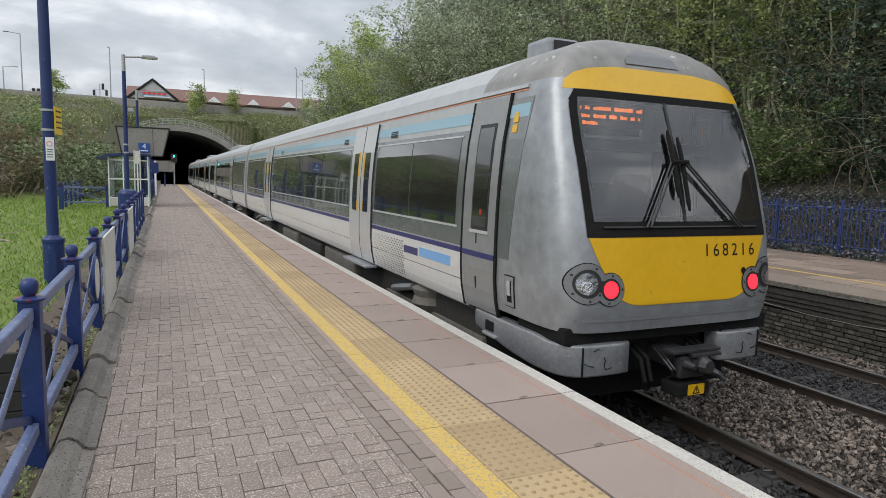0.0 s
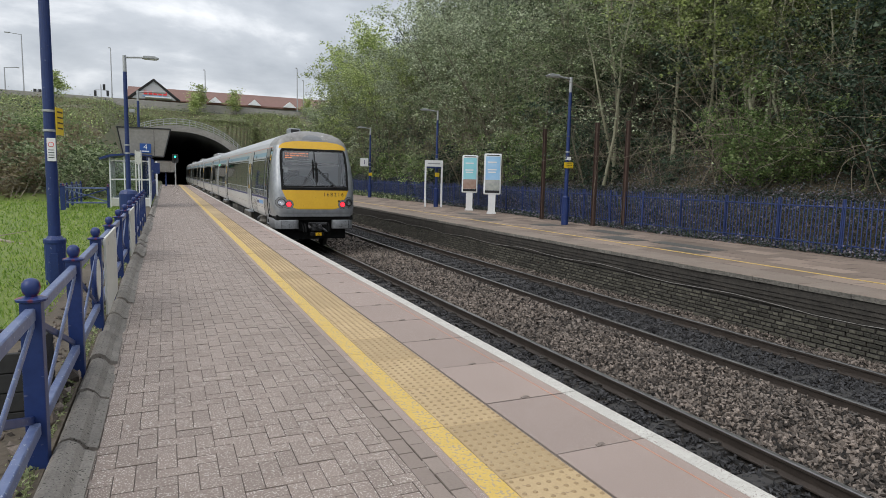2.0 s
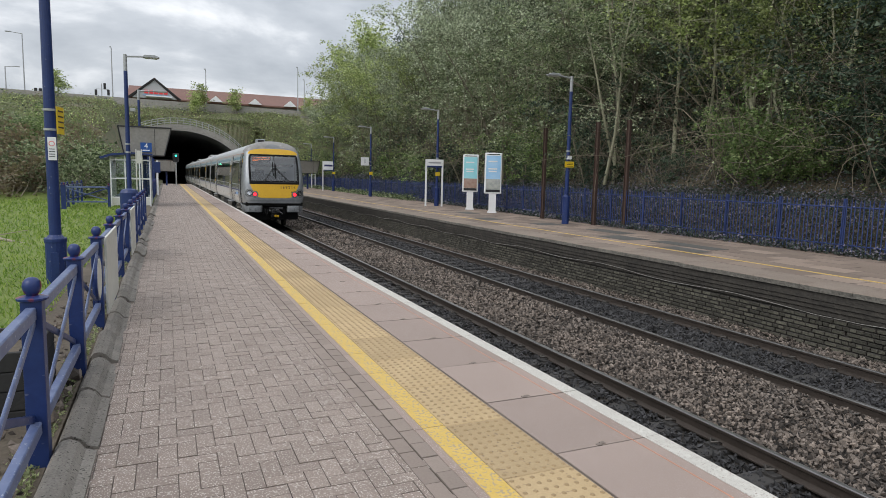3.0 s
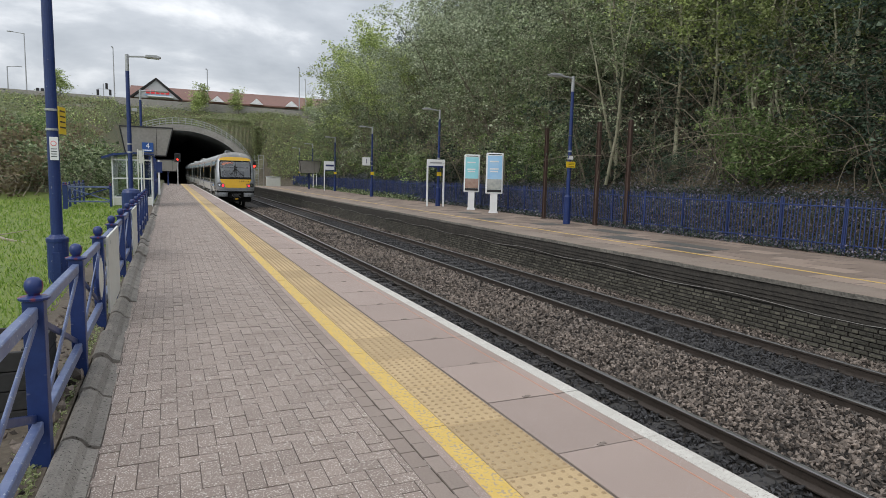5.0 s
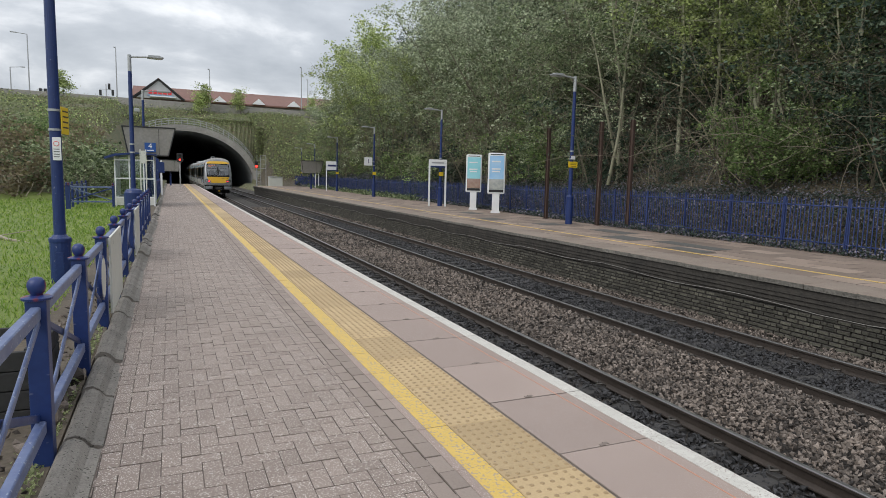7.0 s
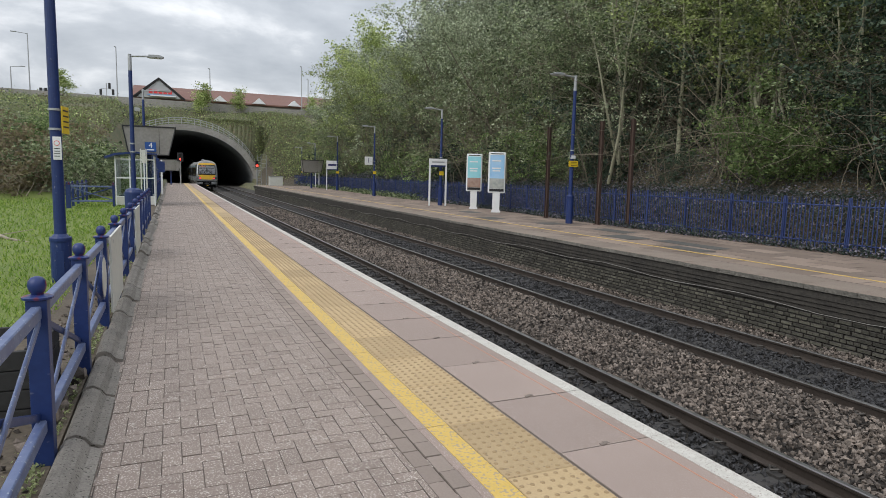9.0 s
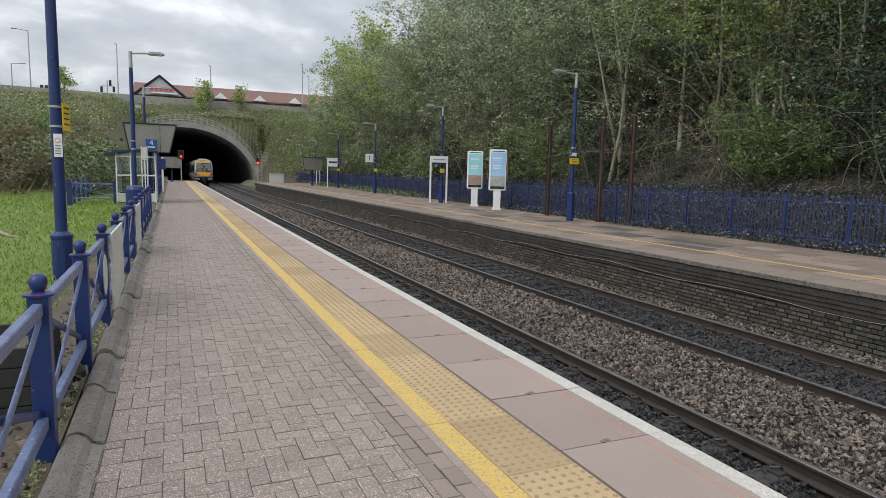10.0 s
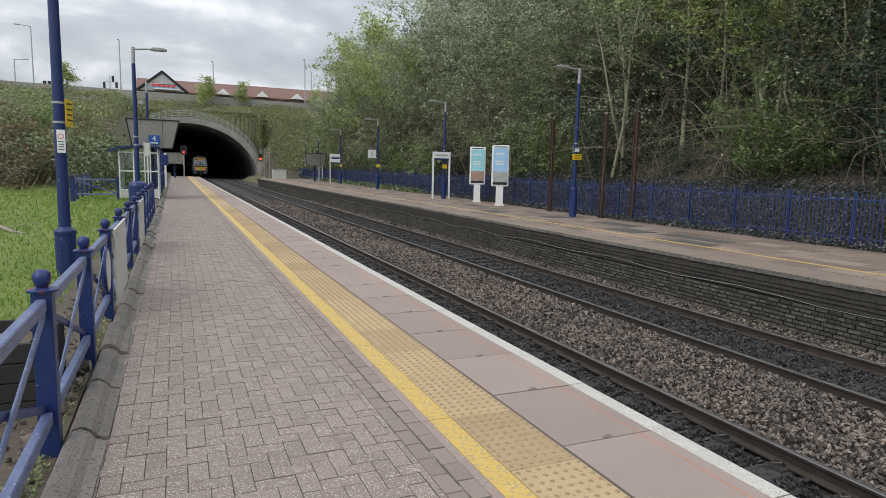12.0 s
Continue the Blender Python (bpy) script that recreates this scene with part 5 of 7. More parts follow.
part("panel", solid(-0.012, 0.012, 0.02, 1.5, 0.12, 0.93, 0.006), M_OFFWHITE, b)
for y in (0.3, 1.2):
    part("strap", solid(-0.07, 0.013, y - 0.02, y + 0.02, 0.83, 0.87), M_GALV, b)
b = thing("notice_board", "second grimy white board further along the railing", "board", pose(-0.6, 12.3, 0.0))
part("panel", solid(-0.012, 0.012, 0.02, 1.5, 0.12, 0.93, 0.006), M_OFFWHITE, b)


def planter():
    t = thing("planter", "dark stained timber trough with bare soil, behind the railing", "planter", pose(-0.80, 4.6, -0.06))
    for i in range(4):
        z = 0.02 + i * 0.128
        for y in (0.0, 0.72):
            part("board", solid(-1.5, 0.0, y - 0.02, y + 0.02, z, z + 0.122, 0.006), M_TIMBER, t)
        for x in (-1.48, -0.02):
            part("board", solid(x - 0.02, x + 0.02, 0.022, 0.698, z, z + 0.122, 0.006), M_TIMBER, t)
    for x in (-1.44, -0.06):
        for y in (0.055, 0.665):
            part("corner_post", solid(x - 0.03, x + 0.03, y - 0.03, y + 0.03, 0.0, 0.535, 0.006), M_TIMBER, t)
    part("soil", solid(-1.45, -0.05, 0.03, 0.69, 0.2, 0.44), M_SOIL, t, "dry crumbly soil")


planter()


# ---- lamp posts ----
def lamp_post(name_label, m, notice=True, long_arm=1.35, h_=5.45, group="platform lamps", number=False):
    t = thing("lamp_post", name_label, "lamp post", m, group)
    part("base", lathe([(0.135, -0.1), (0.135, 1.02), (0.125, 1.04), (0.1, 1.07), (0.085, 1.09)], 18), M_BLUE, t, smooth=False)
    part("base_ring", lathe([(0.14, 0.98), (0.145, 1.0), (0.145, 1.035), (0.135, 1.05)], 18), M_BLUE, t)
    part("shaft", pole([(0, 0, 1.05), (0, 0, h_ - 0.55)], [0.078, 0.062], 16), M_BLUE, t)
    part("top_sleeve", pole([(0, 0, h_ - 0.56), (0, 0, h_)], [0.062, 0.058], 14), M_LAMP_GREY, t)
    part("arm", pole([(0, 0, h_ - 0.07), (long_arm * 0.6, 0, h_ - 0.02)], 0.032, 8), M_LAMP_GREY, t)
    hd = extrude_outline([(long_arm * 0.55, -0.05), (long_arm * 0.6, 0.04), (long_arm * 0.95, 0.055), (long_arm + 0.1, 0.0), (long_arm + 0.06, -0.045)], -0.13, 0.13)
    for v in hd.verts:
        v.co.z += h_ - 0.01
    bmesh.ops.bevel(hd, geom=hd.edges[:], offset=0.012, segments=1, affect="EDGES")
    head = part("lamp_head", hd, M_LAMP_GREY, t)
    part("lens", solid(long_arm * 0.62, long_arm + 0.02, -0.1, 0.1, h_ - 0.075, h_ - 0.05), M_LAMP_LENS, head)
    part("hatch", solid(-0.05, 0.05, -0.14, -0.128, 0.45, 0.85, 0.004), M_BLUE, t)
    if notice:
        part("band", pole([(0, 0, 2.42), (0, 0, 2.47)], 0.085, 16), M_GALV, t)
        part("band", pole([(0, 0, 2.7), (0, 0, 2.75)], 0.085, 16), M_GALV, t)
    return t


L1 = lamp_post("royal blue lamp post with a yellow notice and a white plate", pose(-1.47, 10.3, -0.40), False, h_=6.4)
y = part("yellow_notice", solid(0.0, 0.26, -0.016, 0.0, -0.19, 0.19, 0.004), M_SIGN_YELLOW, L1, "yellow warning notice")
y.matrix_basis = pose(0.075, -0.02, 2.70, 0, 0, 79)
for i in range(4):
    part("text_bar", solid(0.03, 0.23, -0.02, -0.017, 0.12 - i * 0.075, 0.14 - i * 0.075), M_RUST, y)
for z in (2.55, 2.82):
    part("band", pole([(0, 0, z), (0, 0, z + 0.03)], 0.085, 16), M_GALV, L1)
y = part("white_plate", solid(-0.03, 0.075, -0.09, -0.075, 2.14, 2.46, 0.004), M_WHITE, L1, "white prohibition plate")
part("red_ring", pole([(0.02, -0.09, 2.37), (0.02, -0.094, 2.37)], 0.036, 18), M_LOGO, y)
part("ring_face", pole([(0.02, -0.094, 2.37), (0.02, -0.096, 2.37)], 0.028, 18), M_WHITE, y)
for i in range(4):
    part("text_bar", solid(-0.015, 0.055, -0.093, -0.091, 2.29 - i * 0.035, 2.30 - i * 0.035), M_BLACK, y)
L2 = lamp_post("blue lamp post with a grey head and a small camera", pose(-1.2, 24.4, -0.2), True, long_arm=0.98, h_=5.75)
cmr = part("camera_box", solid(0.10, 0.27, -0.08, 0.08, 3.84, 3.96, 0.02), M_LAMP_GREY, L2, "small white camera")
part("camera_cable", pole([(0.2, 0, 3.84), (0.26, 0, 3.6), (0.16, 0, 3.45), (0.05, 0, 3.48)], 0.014, 5), M_BLACK, L2)
L3 = lamp_post("distant blue lamp post behind the hood", pose(-1.3, 38.5, 0), False, h_=6.0)
for i, (x, yy) in enumerate(((13.75, 19.6), (14.15, 32.9), (14.75, 47.6), (15.6, 63.0), (16.6, 78.5), (17.9, 94.0))):
    L = lamp_post("blue lamp post with a grey head reaching over the opposite platform", pose(x, yy, height(x, yy) if yy > 84 else 0, 0, 0, 180), True, long_arm=0.95)
    if i == 0:
        n = part("yellow_notice", solid(-0.2, 0.2, 0.09, 0.105, 2.12, 2.34, 0.004), M_SIGN_YELLOW, L, "yellow warning notice")
        for k in range(3):
            part("text_bar", solid(-0.15, 0.1, 0.106, 0.109, 2.28 - k * 0.06, 2.295 - k * 0.06), M_BLACK, n)
        part("small_plate", solid(-0.09, 0.09, 0.085, 0.097, 2.42, 2.54, 0.003), M_WHITE, L)
    else:
        part("yellow_notice", solid(-0.14, 0.14, 0.09, 0.105, 1.72, 1.95, 0.004), M_SIGN_YELLOW, L)


def lettering(body, size, place, mat, parent, label=""):
    """Text standing upright, read from -y."""
    cu = bpy.data.curves.new("text", "FONT")
    cu.body, cu.size, cu.align_x, cu.align_y, cu.extrude = body, size, "CENTER", "CENTER", 0.003
    tmp = bpy.data.objects.new("text", cu)
    me = bpy.data.meshes.new_from_object(tmp)
    bpy.data.objects.remove(tmp)
    me.materials.append(mat)
    o = new("lettering", me)
    o.parent = parent
    o.matrix_basis = Matrix.Translation(place) @ pose(0, 0, 0, 90)
    return o


s = thing("platform_number", "white plate with a dark figure 1 beside a lamp post", "sign", pose(14.25, 47.5, 2.75))
part("plate", solid(-0.32, 0.32, -0.02, 0.02, -0.32, 0.32, 0.01), M_WHITE, s)
lettering("1", 0.5, (0, -0.022, 0), M_NAVY, s)
part("bracket", solid(0.3, 0.45, -0.01, 0.01, -0.03, 0.03), M_GALV, s)


# ---- shelter, hoods and signs on the near platform ----
def hood(label, m, w_top, w_bot, z0, z1, depth, post_h):
    """A flared sheet hood on a post, open towards the drivers."""
    t = thing("monitor_hood", label, "hood", m, "monitor hoods")
    bm = bmesh.new()
    rings = []
    for yy, k in ((0, 1.0), (depth, 0.92)):
        rings.append([bm.verts.new(p) for p in ((-w_bot * 0.55 * k, yy, z0), (w_bot * 0.55 * k - 0.0, yy, z0), (w_top * 0.52 * k, yy, z1), (-w_top * 0.48 * k, yy, z1 + 0.02))])
    for k in range(4):
        bm.faces.new((rings[0][k], rings[0][(k + 1) % 4], rings[1][(k + 1) % 4], rings[1][k]))
    bm.faces.new(rings[0][::-1])
    bm.faces.new(rings[1])
    bmesh.ops.recalc_face_normals(bm, faces=bm.faces)
    part("sheet", bm, M_HOOD, t, "stained grey sheet metal")
    for x0, x1, za, zb in ((-w_top * 0.49, w_top * 0.53, z1 - 0.01, z1 + 0.05),):
        part("top_lip", solid(x0, x1, -0.05, depth * 0.96, za, zb, 0.01), M_BLACK, t)
    part("edge", pole([(-w_bot * 0.55, -0.01, z0), (-w_top * 0.48, -0.01, z1)], 0.03, 6), M_BLACK, t)
    part("edge", pole([(w_bot * 0.55, -0.01, z0), (w_top * 0.52, -0.01, z1)], 0.03, 6), M_BLACK, t)
    part("bottom_edge", pole([(-w_bot * 0.55, -0.01, z0), (w_bot * 0.55, -0.01, z0)], 0.03, 6), M_BLACK, t)
    part("seam", solid(-0.02 + w_bot * 0.3, w_bot * 0.3 + 0.0, -0.006, 0.0, z0 + 0.05, z1 - 0.05), M_DARK, t)
    part("support_post", solid(-0.09, 0.09, depth * 0.4, depth * 0.4 + 0.18, 0, z0, 0.01), M_BLUE, t)
    return t


hood("large flared grey hood over the platform edge of the shelter", pose(-0.92, 32.6, 0), 2.25, 1.55, 2.33, 3.62, 1.2, 2.4)
hood("distant grey hood near the tunnel mouth", pose(0.0, 78.0, 0), 2.3, 1.6, 1.6, 2.85, 1.2, 1.6)
hood("dark grey hood on the opposite platform", pose(14.5, 70.0, 0), 2.4, 1.8, 1.75, 3.1, 1.2, 1.7)
s = thing("platform_number", "blue plate with a white figure 4 on the hood", "sign", pose(-0.84, 32.5, 2.70))
part("plate", solid(-0.24, 0.24, -0.02, 0.02, -0.22, 0.22, 0.008), material("sign blue", (0.012, 0.07, 0.26), (0.02, 0.09, 0.31), 0.4, bump=0), s)
lettering("4", 0.34, (0, -0.022, 0.06), M_WHITE, s)
part("text_bar", solid(-0.15, 0.15, -0.024, -0.02, -0.16, -0.11), M_WHITE, s)


def shelter():
    t = thing("waiting_shelter", "small glazed shelter with a blue curved roof and white frame", "shelter", pose(-2.3, 31.2, 0))
    part("roof", extrude_outline([(-0.35, 2.18), (0.1, 2.34), (0.9, 2.42), (1.75, 2.36), (1.75, 2.30), (0.9, 2.34), (0.1, 2.24), (-0.33, 2.08)], -0.25, 3.1), M_BLUE, t, "blue curved roof")
    for y in (0.0, 2.8):
        for x in (0.05, 0.62, 1.2, 1.62):
            part("mullion", solid(x - 0.025, x + 0.025, y - 0.025, y + 0.025, 0, 2.28, 0.004), M_WHITE, t)
        for z in (0.42, 1.25, 2.08):
            part("rail", solid(0.05, 1.62, y - 0.02, y + 0.02, z - 0.025, z + 0.025), M_WHITE, t)
        for x0, x1 in ((0.075, 0.595), (0.645, 1.175), (1.225, 1.595)):
            for z0, z1 in ((0.445, 1.225), (1.275, 2.055)):
                part("pane", solid(x0, x1, y - 0.004, y + 0.004, z0, z1), M_CLEAR, t)
        part("kick_panel", solid(0.08, 1.6, y - 0.012, y + 0.012, 0.06, 0.40), M_OFFWHITE, t)
    for y in (0.7, 1.4, 2.1):
        part("mullion", solid(0.025, 0.075, y - 0.025, y + 0.025, 0, 2.28, 0.004), M_WHITE, t)
    for y0 in (0.03, 0.73, 1.43, 2.13):
        part("pane", solid(0.045, 0.053, y0, y0 + 0.64, 0.45, 2.05), M_CLEAR, t)
    part("bench", solid(0.15, 0.55, 0.2, 2.6, 0.42, 0.47, 0.01), M_BLUE, t)


shelter()
s = thing("notice_stand", "slim white double post notice stand beside the shelter", "sign", pose(-0.98, 27.5, 0))
for x in (-0.1, 0.1):
    part("post", solid(x - 0.02, x + 0.02, -0.02, 0.02, -0.1, 2.45, 0.005), M_OFFWHITE, s)
part("panel", solid(-0.07, 0.07, -0.015, 0.015, 1.9, 2.4, 0.005), M_OFFWHITE, s)
s = thing("litter_bin", "round blue bin by the railing", "bin", pose(-1.18, 24.0, 0))
part("drum", lathe([(0.28, 0), (0.3, 0.1), (0.3, 0.85), (0.25, 0.95), (0.1, 1.0)], 18), M_BLUE, s)
s = thing("totem_sign", "slim white post with a blue plate by the far railing", "sign", pose(-0.55, 45.0, 0))
part("post", solid(-0.06, 0.06, -0.06, 0.06, 0, 2.3, 0.01), M_WHITE, s)
part("panel", solid(-0.2, 0.2, -0.07, -0.03, 1.5, 2.2, 0.01), M_BLUE, s)
for i, yy in enumerate((42.0, 48.5, 56.0)):
    s = thing("totem_post", "blue steel post beyond the shelter", "post", pose(-0.95, yy, 0), "posts beyond the shelter")
    part("shaft", solid(-0.09, 0.09, -0.09, 0.09, 0, 2.6, 0.01), M_BLUE, s)


# ---- signals ----
def signal(name, label, m, h_, lit):
    t = thing(name, label, "railway signal", m)
    part("mast", pole([(0, 0, 0.0 if not lit else -1.0), (0, 0, h_)], 0.07, 10), M_GALV, t)
    head = part("signal_head", solid(-0.19, 0.19, -0.12, 0.16, h_ - 0.1, h_ + 0.85, 0.04), M_BLACK, t)
    for z in (0.15, 0.55):
        g = bmesh.new()
        n = 14
        a = [g.verts.new((0.17 * math.cos(math.pi * k / n), -0.13, h_ + z + 0.17 * math.sin(math.pi * k / n))) for k in range(n + 1)]
        c = [g.verts.new((0.17 * math.cos(math.pi * k / n), -0.34, h_ + z + 0.17 * math.sin(math.pi * k / n))) for k in range(n + 1)]
        for k in range(n):
            g.faces.new((a[k], a[k + 1], c[k + 1], c[k]))
        part("lamp_hood", g, M_BLACK, head)
    if lit:
        part("red_aspect", pole([(0, -0.125, h_ + 0.15), (0, -0.14, h_ + 0.15)], 0.15, 18), M_SIGNAL_RED, head, "lit red lamp")
    return t


SIG_H = 2.75
left_signal = signal("signal", "colour light signal turning from green to red at the tunnel", pose(0.99, 76.0, 0), SIG_H, False)
# a turning vane behind a dark mask shows one colour at a time
vane = new("colour_vane")
vane.parent = left_signal
part("green_lens", pole([(0, -0.14, 0.21), (0, -0.15, 0.21)], 0.10, 16), M_SIGNAL_GREEN, vane, "lit green lens")
q = radians(-90 - 85)
part("red_lens", pole([(0.21 * math.cos(q), -0.14, 0.21 * math.sin(q)), (0.21 * math.cos(q), -0.15, 0.21 * math.sin(q))], 0.10, 16), M_SIGNAL_RED, vane, "lit red lens")
for x0, x1 in ((-0.32, -0.115), (0.115, 0.32)):
    part("mask", solid(x0, x1, -0.2, -0.155, SIG_H - 0.1, SIG_H + 0.85, 0.01), M_BLACK, left_signal, "black backboard")
right_signal = signal("signal", "colour light signal showing red by the opposite platform ramp", pose(10.95, 90.0, 0), 2.4, True)
lad = thing("signal_cage", "galvanised ladder and cage beside the signal", "ladder", pose(11.55, 90.6, -0.9))
for x in (-0.45, 0.05, 0.75):
    part("stile", pole([(x, 0, 0), (x, 0, 5.0)], 0.04, 6), M_GALV, lad)
for i in range(13):
    part("rung", pole([(-0.45, 0, 0.3 + i * 0.36), (0.05, 0, 0.3 + i * 0.36)], 0.02, 5), M_GALV, lad)
for z in (3.2, 3.8, 4.4, 5.0):
    part("cage_rail", pole([(0.05, 0, z), (0.75, 0, z), (0.75, 0.8, z)], 0.025, 5), M_GALV, lad)
cab = thing("equipment_cabinet", "pale green lineside cabinet past the platform end", "cabinet", pose(12.9, 86.0, -0.3))
part("body", solid(-0.9, 0.9, -0.35, 0.35, 0, 1.45, 0.04), M_OFFWHITE, cab)
part("door", solid(-0.84, -0.02, -0.365, -0.352, 0.1, 1.35, 0.01), M_OFFWHITE, cab)
part("door", solid(0.02, 0.84, -0.365, -0.352, 0.1, 1.35, 0.01), M_OFFWHITE, cab)
part("lid", solid(-0.95, 0.95, -0.42, 0.42, 1.45, 1.52, 0.02), M_GALV, cab)


# ---- opposite platform furniture ----
M_POSTER_A = material("teal poster print", (0.16, 0.55, 0.64), (0.42, 0.76, 0.82), 0.2, grain=2, blotch=1.2, bump=0, coat=0.6)
M_POSTER_B = material("sky blue poster print", (0.16, 0.45, 0.80), (0.50, 0.70, 0.88), 0.2, grain=2, blotch=1.5, bump=0, coat=0.6)
M_POSTER_C = material("grey city print", (0.24, 0.27, 0.28), (0.55, 0.55, 0.50), 0.2, grain=9, blotch=3, bump=0, coat=0.6)
M_POSTER_D = material("terracotta print", (0.28, 0.16, 0.12), (0.45, 0.33, 0.28), 0.2, grain=9, blotch=3, bump=0, coat=0.6)


def poster_stand(label, m, colours):
    t = thing("poster_stand", label, "advertising stand", m, "poster stands")
    foot = extrude_outline([(-0.22, 0), (0.22, 0), (0.22, 0.06), (0.17, 0.12), (0.17, 1.0), (-0.17, 1.0), (-0.17, 0.12), (-0.22, 0.06)], -0.12, 0.12)
    part("foot", foot, M_WHITE, t)
    part("case", solid(-0.41, 0.41, -0.14, 0.14, 0.92, 2.86, 0.06), M_WHITE, t, "white rounded case")
    part("lower_trim", solid(-0.34, 0.34, -0.148, -0.138, 1.0, 1.12), M_BLACK, t)
    part("display", solid(-0.34, 0.34, -0.152, -0.138, 1.13, 2.72), colours[0], t, "printed poster")
    part("print_lower", solid(-0.34, 0.34, -0.156, -0.153, 1.13, 1.62), colours[1], t)
    for z, w, mt in ((2.45, 0.3, M_WHITE), (2.3, 0.34, colours[0]), (2.1, 0.3, M_WHITE), (1.98, 0.26, M_WHITE)):
        part("text_bar", solid(-w * 0.8, w * 0.6, -0.157, -0.154, z - 0.03, z + 0.03), mt, t)
    part("top_slot", solid(-0.3, 0.3, -0.15, -0.139, 2.76, 2.80), M_BLACK, t)


poster_stand("white poster stand with a teal poster", pose(14.5, 29.3, 0, 0, 0, -26), (M_POSTER_A, M_POSTER_D))
poster_stand("white poster stand with a blue city poster", pose(14.27, 26.4, 0, 0, 0, -26), (M_POSTER_B, M_POSTER_C))


def name_frame(label, m, w, h_, hb):
    t = thing("name_board", label, "sign", m, "station name boards")
    for x in (-w / 2, w / 2):
        part("post", solid(x - 0.045, x + 0.045, -0.04, 0.04, -0.02, h_, 0.006), M_WHITE, t)
    part("panel", solid(-w / 2 - 0.045, w / 2 + 0.045, -0.05, 0.05, h_ - hb, h_ + 0.02, 0.01), M_WHITE, t)
    part("text_bar", solid(-w * 0.38, w * 0.38, -0.055, -0.051, h_ - hb * 0.6, h_ - hb * 0.38), M_NAVY if hb > 0.4 else M_LAMP_GREY, t)
    part("under_rail", solid(-w / 2, w / 2, -0.03, 0.03, h_ - hb - 0.09, h_ - hb), M_BLUE, t)


name_frame("white framed station name board on two posts", pose(13.85, 32.6, 0, 0, 0, -8), 0.95, 2.62, 0.34)
name_frame("white station name board on two posts by the fence", pose(15.3, 64.0, 0, 0, 0, -8), 1.1, 3.0, 0.85)
s = thing("help_panel", "small panel with a red heading on a post", "sign", pose(16.2, 76.0, 0))
part("post", solid(-0.1, -0.02, -0.04, 0.04, 0, 2.7), M_WHITE, s)
part("post", solid(0.3, 0.38, -0.04, 0.04, 0, 2.0), M_WHITE, s)
part("heading", solid(-0.3, 0.25, -0.05, 0.05, 2.3, 2.75, 0.01), material("faded red panel", (0.45, 0.16, 0.14), (0.55, 0.24, 0.2), 0.5, bump=0), s)
for x, yy in ((14.6, 22.5), (14.52, 18.9), (14.85, 17.6)):
    s = thing("steel_stanchion", "rust brown steel H post standing against the fence", "post", pose(x, yy, 0, 0, 0, 12), "steel stanchions")
    part("web", solid(-0.008, 0.008, -0.055, 0.055, 0.0, 3.8), M_RUST, s)
    for yy2 in (-0.065, 0.055):
        part("flange", solid(-0.06, 0.06, yy2, yy2 + 0.010, 0.0, 3.8, 0.003), M_RUST, s)
    part("foot_plate", solid(-0.1, 0.1, -0.1, 0.1, 0.0, 0.015), M_RUST, s)


def boundary_fence():
    t = thing("boundary_fence", "weathered blue steel pale fence overgrown with ivy", "fence")
    ln = lambda y: Vector((fence_x(y), y, 0))
    bay = 1.735
    prof = [(-0.011, 0.05), (0.011, 0.05), (0.011, 1.26), (0.004, 1.34), (-0.004, 1.34), (-0.011, 1.26)]
    g = extrude_outline(prof, -0.006, 0.006)
    pale, made, V, Fa = None, 0, [], []
    tmp = [tuple(v.co) for v in g.verts]
    g.verts.ensure_lookup_table()
    g.verts.index_update()
    tf = [tuple(v.index for v in f.verts) for f in g.faces]
    y, i = -4.0, 0
    while y < 100:
        p = ln(y)
        ang = math.atan2(ln(y + 0.1).x - ln(y - 0.1).x, 0.2)
        m = Matrix.Translation((p.x, p.y, random.uniform(-.01, .01))) @ pose(0, 0, 0, random.uniform(-1, 1), random.uniform(-1, 1), 90 - math.degrees(ang))
        if 5.5 < y < 46 and made < 300:
            if pale is None:
                pale = part("pale", g, M_BLUE_FENCE, t)
                pale.matrix_basis = m
            else:
                again(pale, "pale", m, t)
            made += 1
        else:
            k = len(V)
            V += [tuple(m @ Vector(c)) for c in tmp]
            Fa += [tuple(q + k for q in f) for f in tf]
        y += 0.107
    tagged(part("far_paling", (V, Fa), M_BLUE_FENCE, t), kind="stuff")
    y = -4.105
    post = part("fence_post", solid(-0.028, 0.028, -0.028, 0.028, -0.1, 1.36, 0.005), M_BLUE_FENCE, t)
    post.matrix_basis = Matrix.Translation(ln(y) + Vector((0.05, 0, 0)))
    while y < 100:
        a, b = ln(y) + Vector((0.03, 0, 0)), ln(y + bay) + Vector((0.03, 0, 0))
        for z in (0.25, 1.16):
            part("fence_rail", pole([a + Vector((0, 0, z)), b + Vector((0, 0, z))], 0.020, 5), M_BLUE_FENCE, t)
        y += bay
        again(post, "fence_post", Matrix.Translation(ln(y) + Vector((0.05, 0, 0))), t)


boundary_fence()


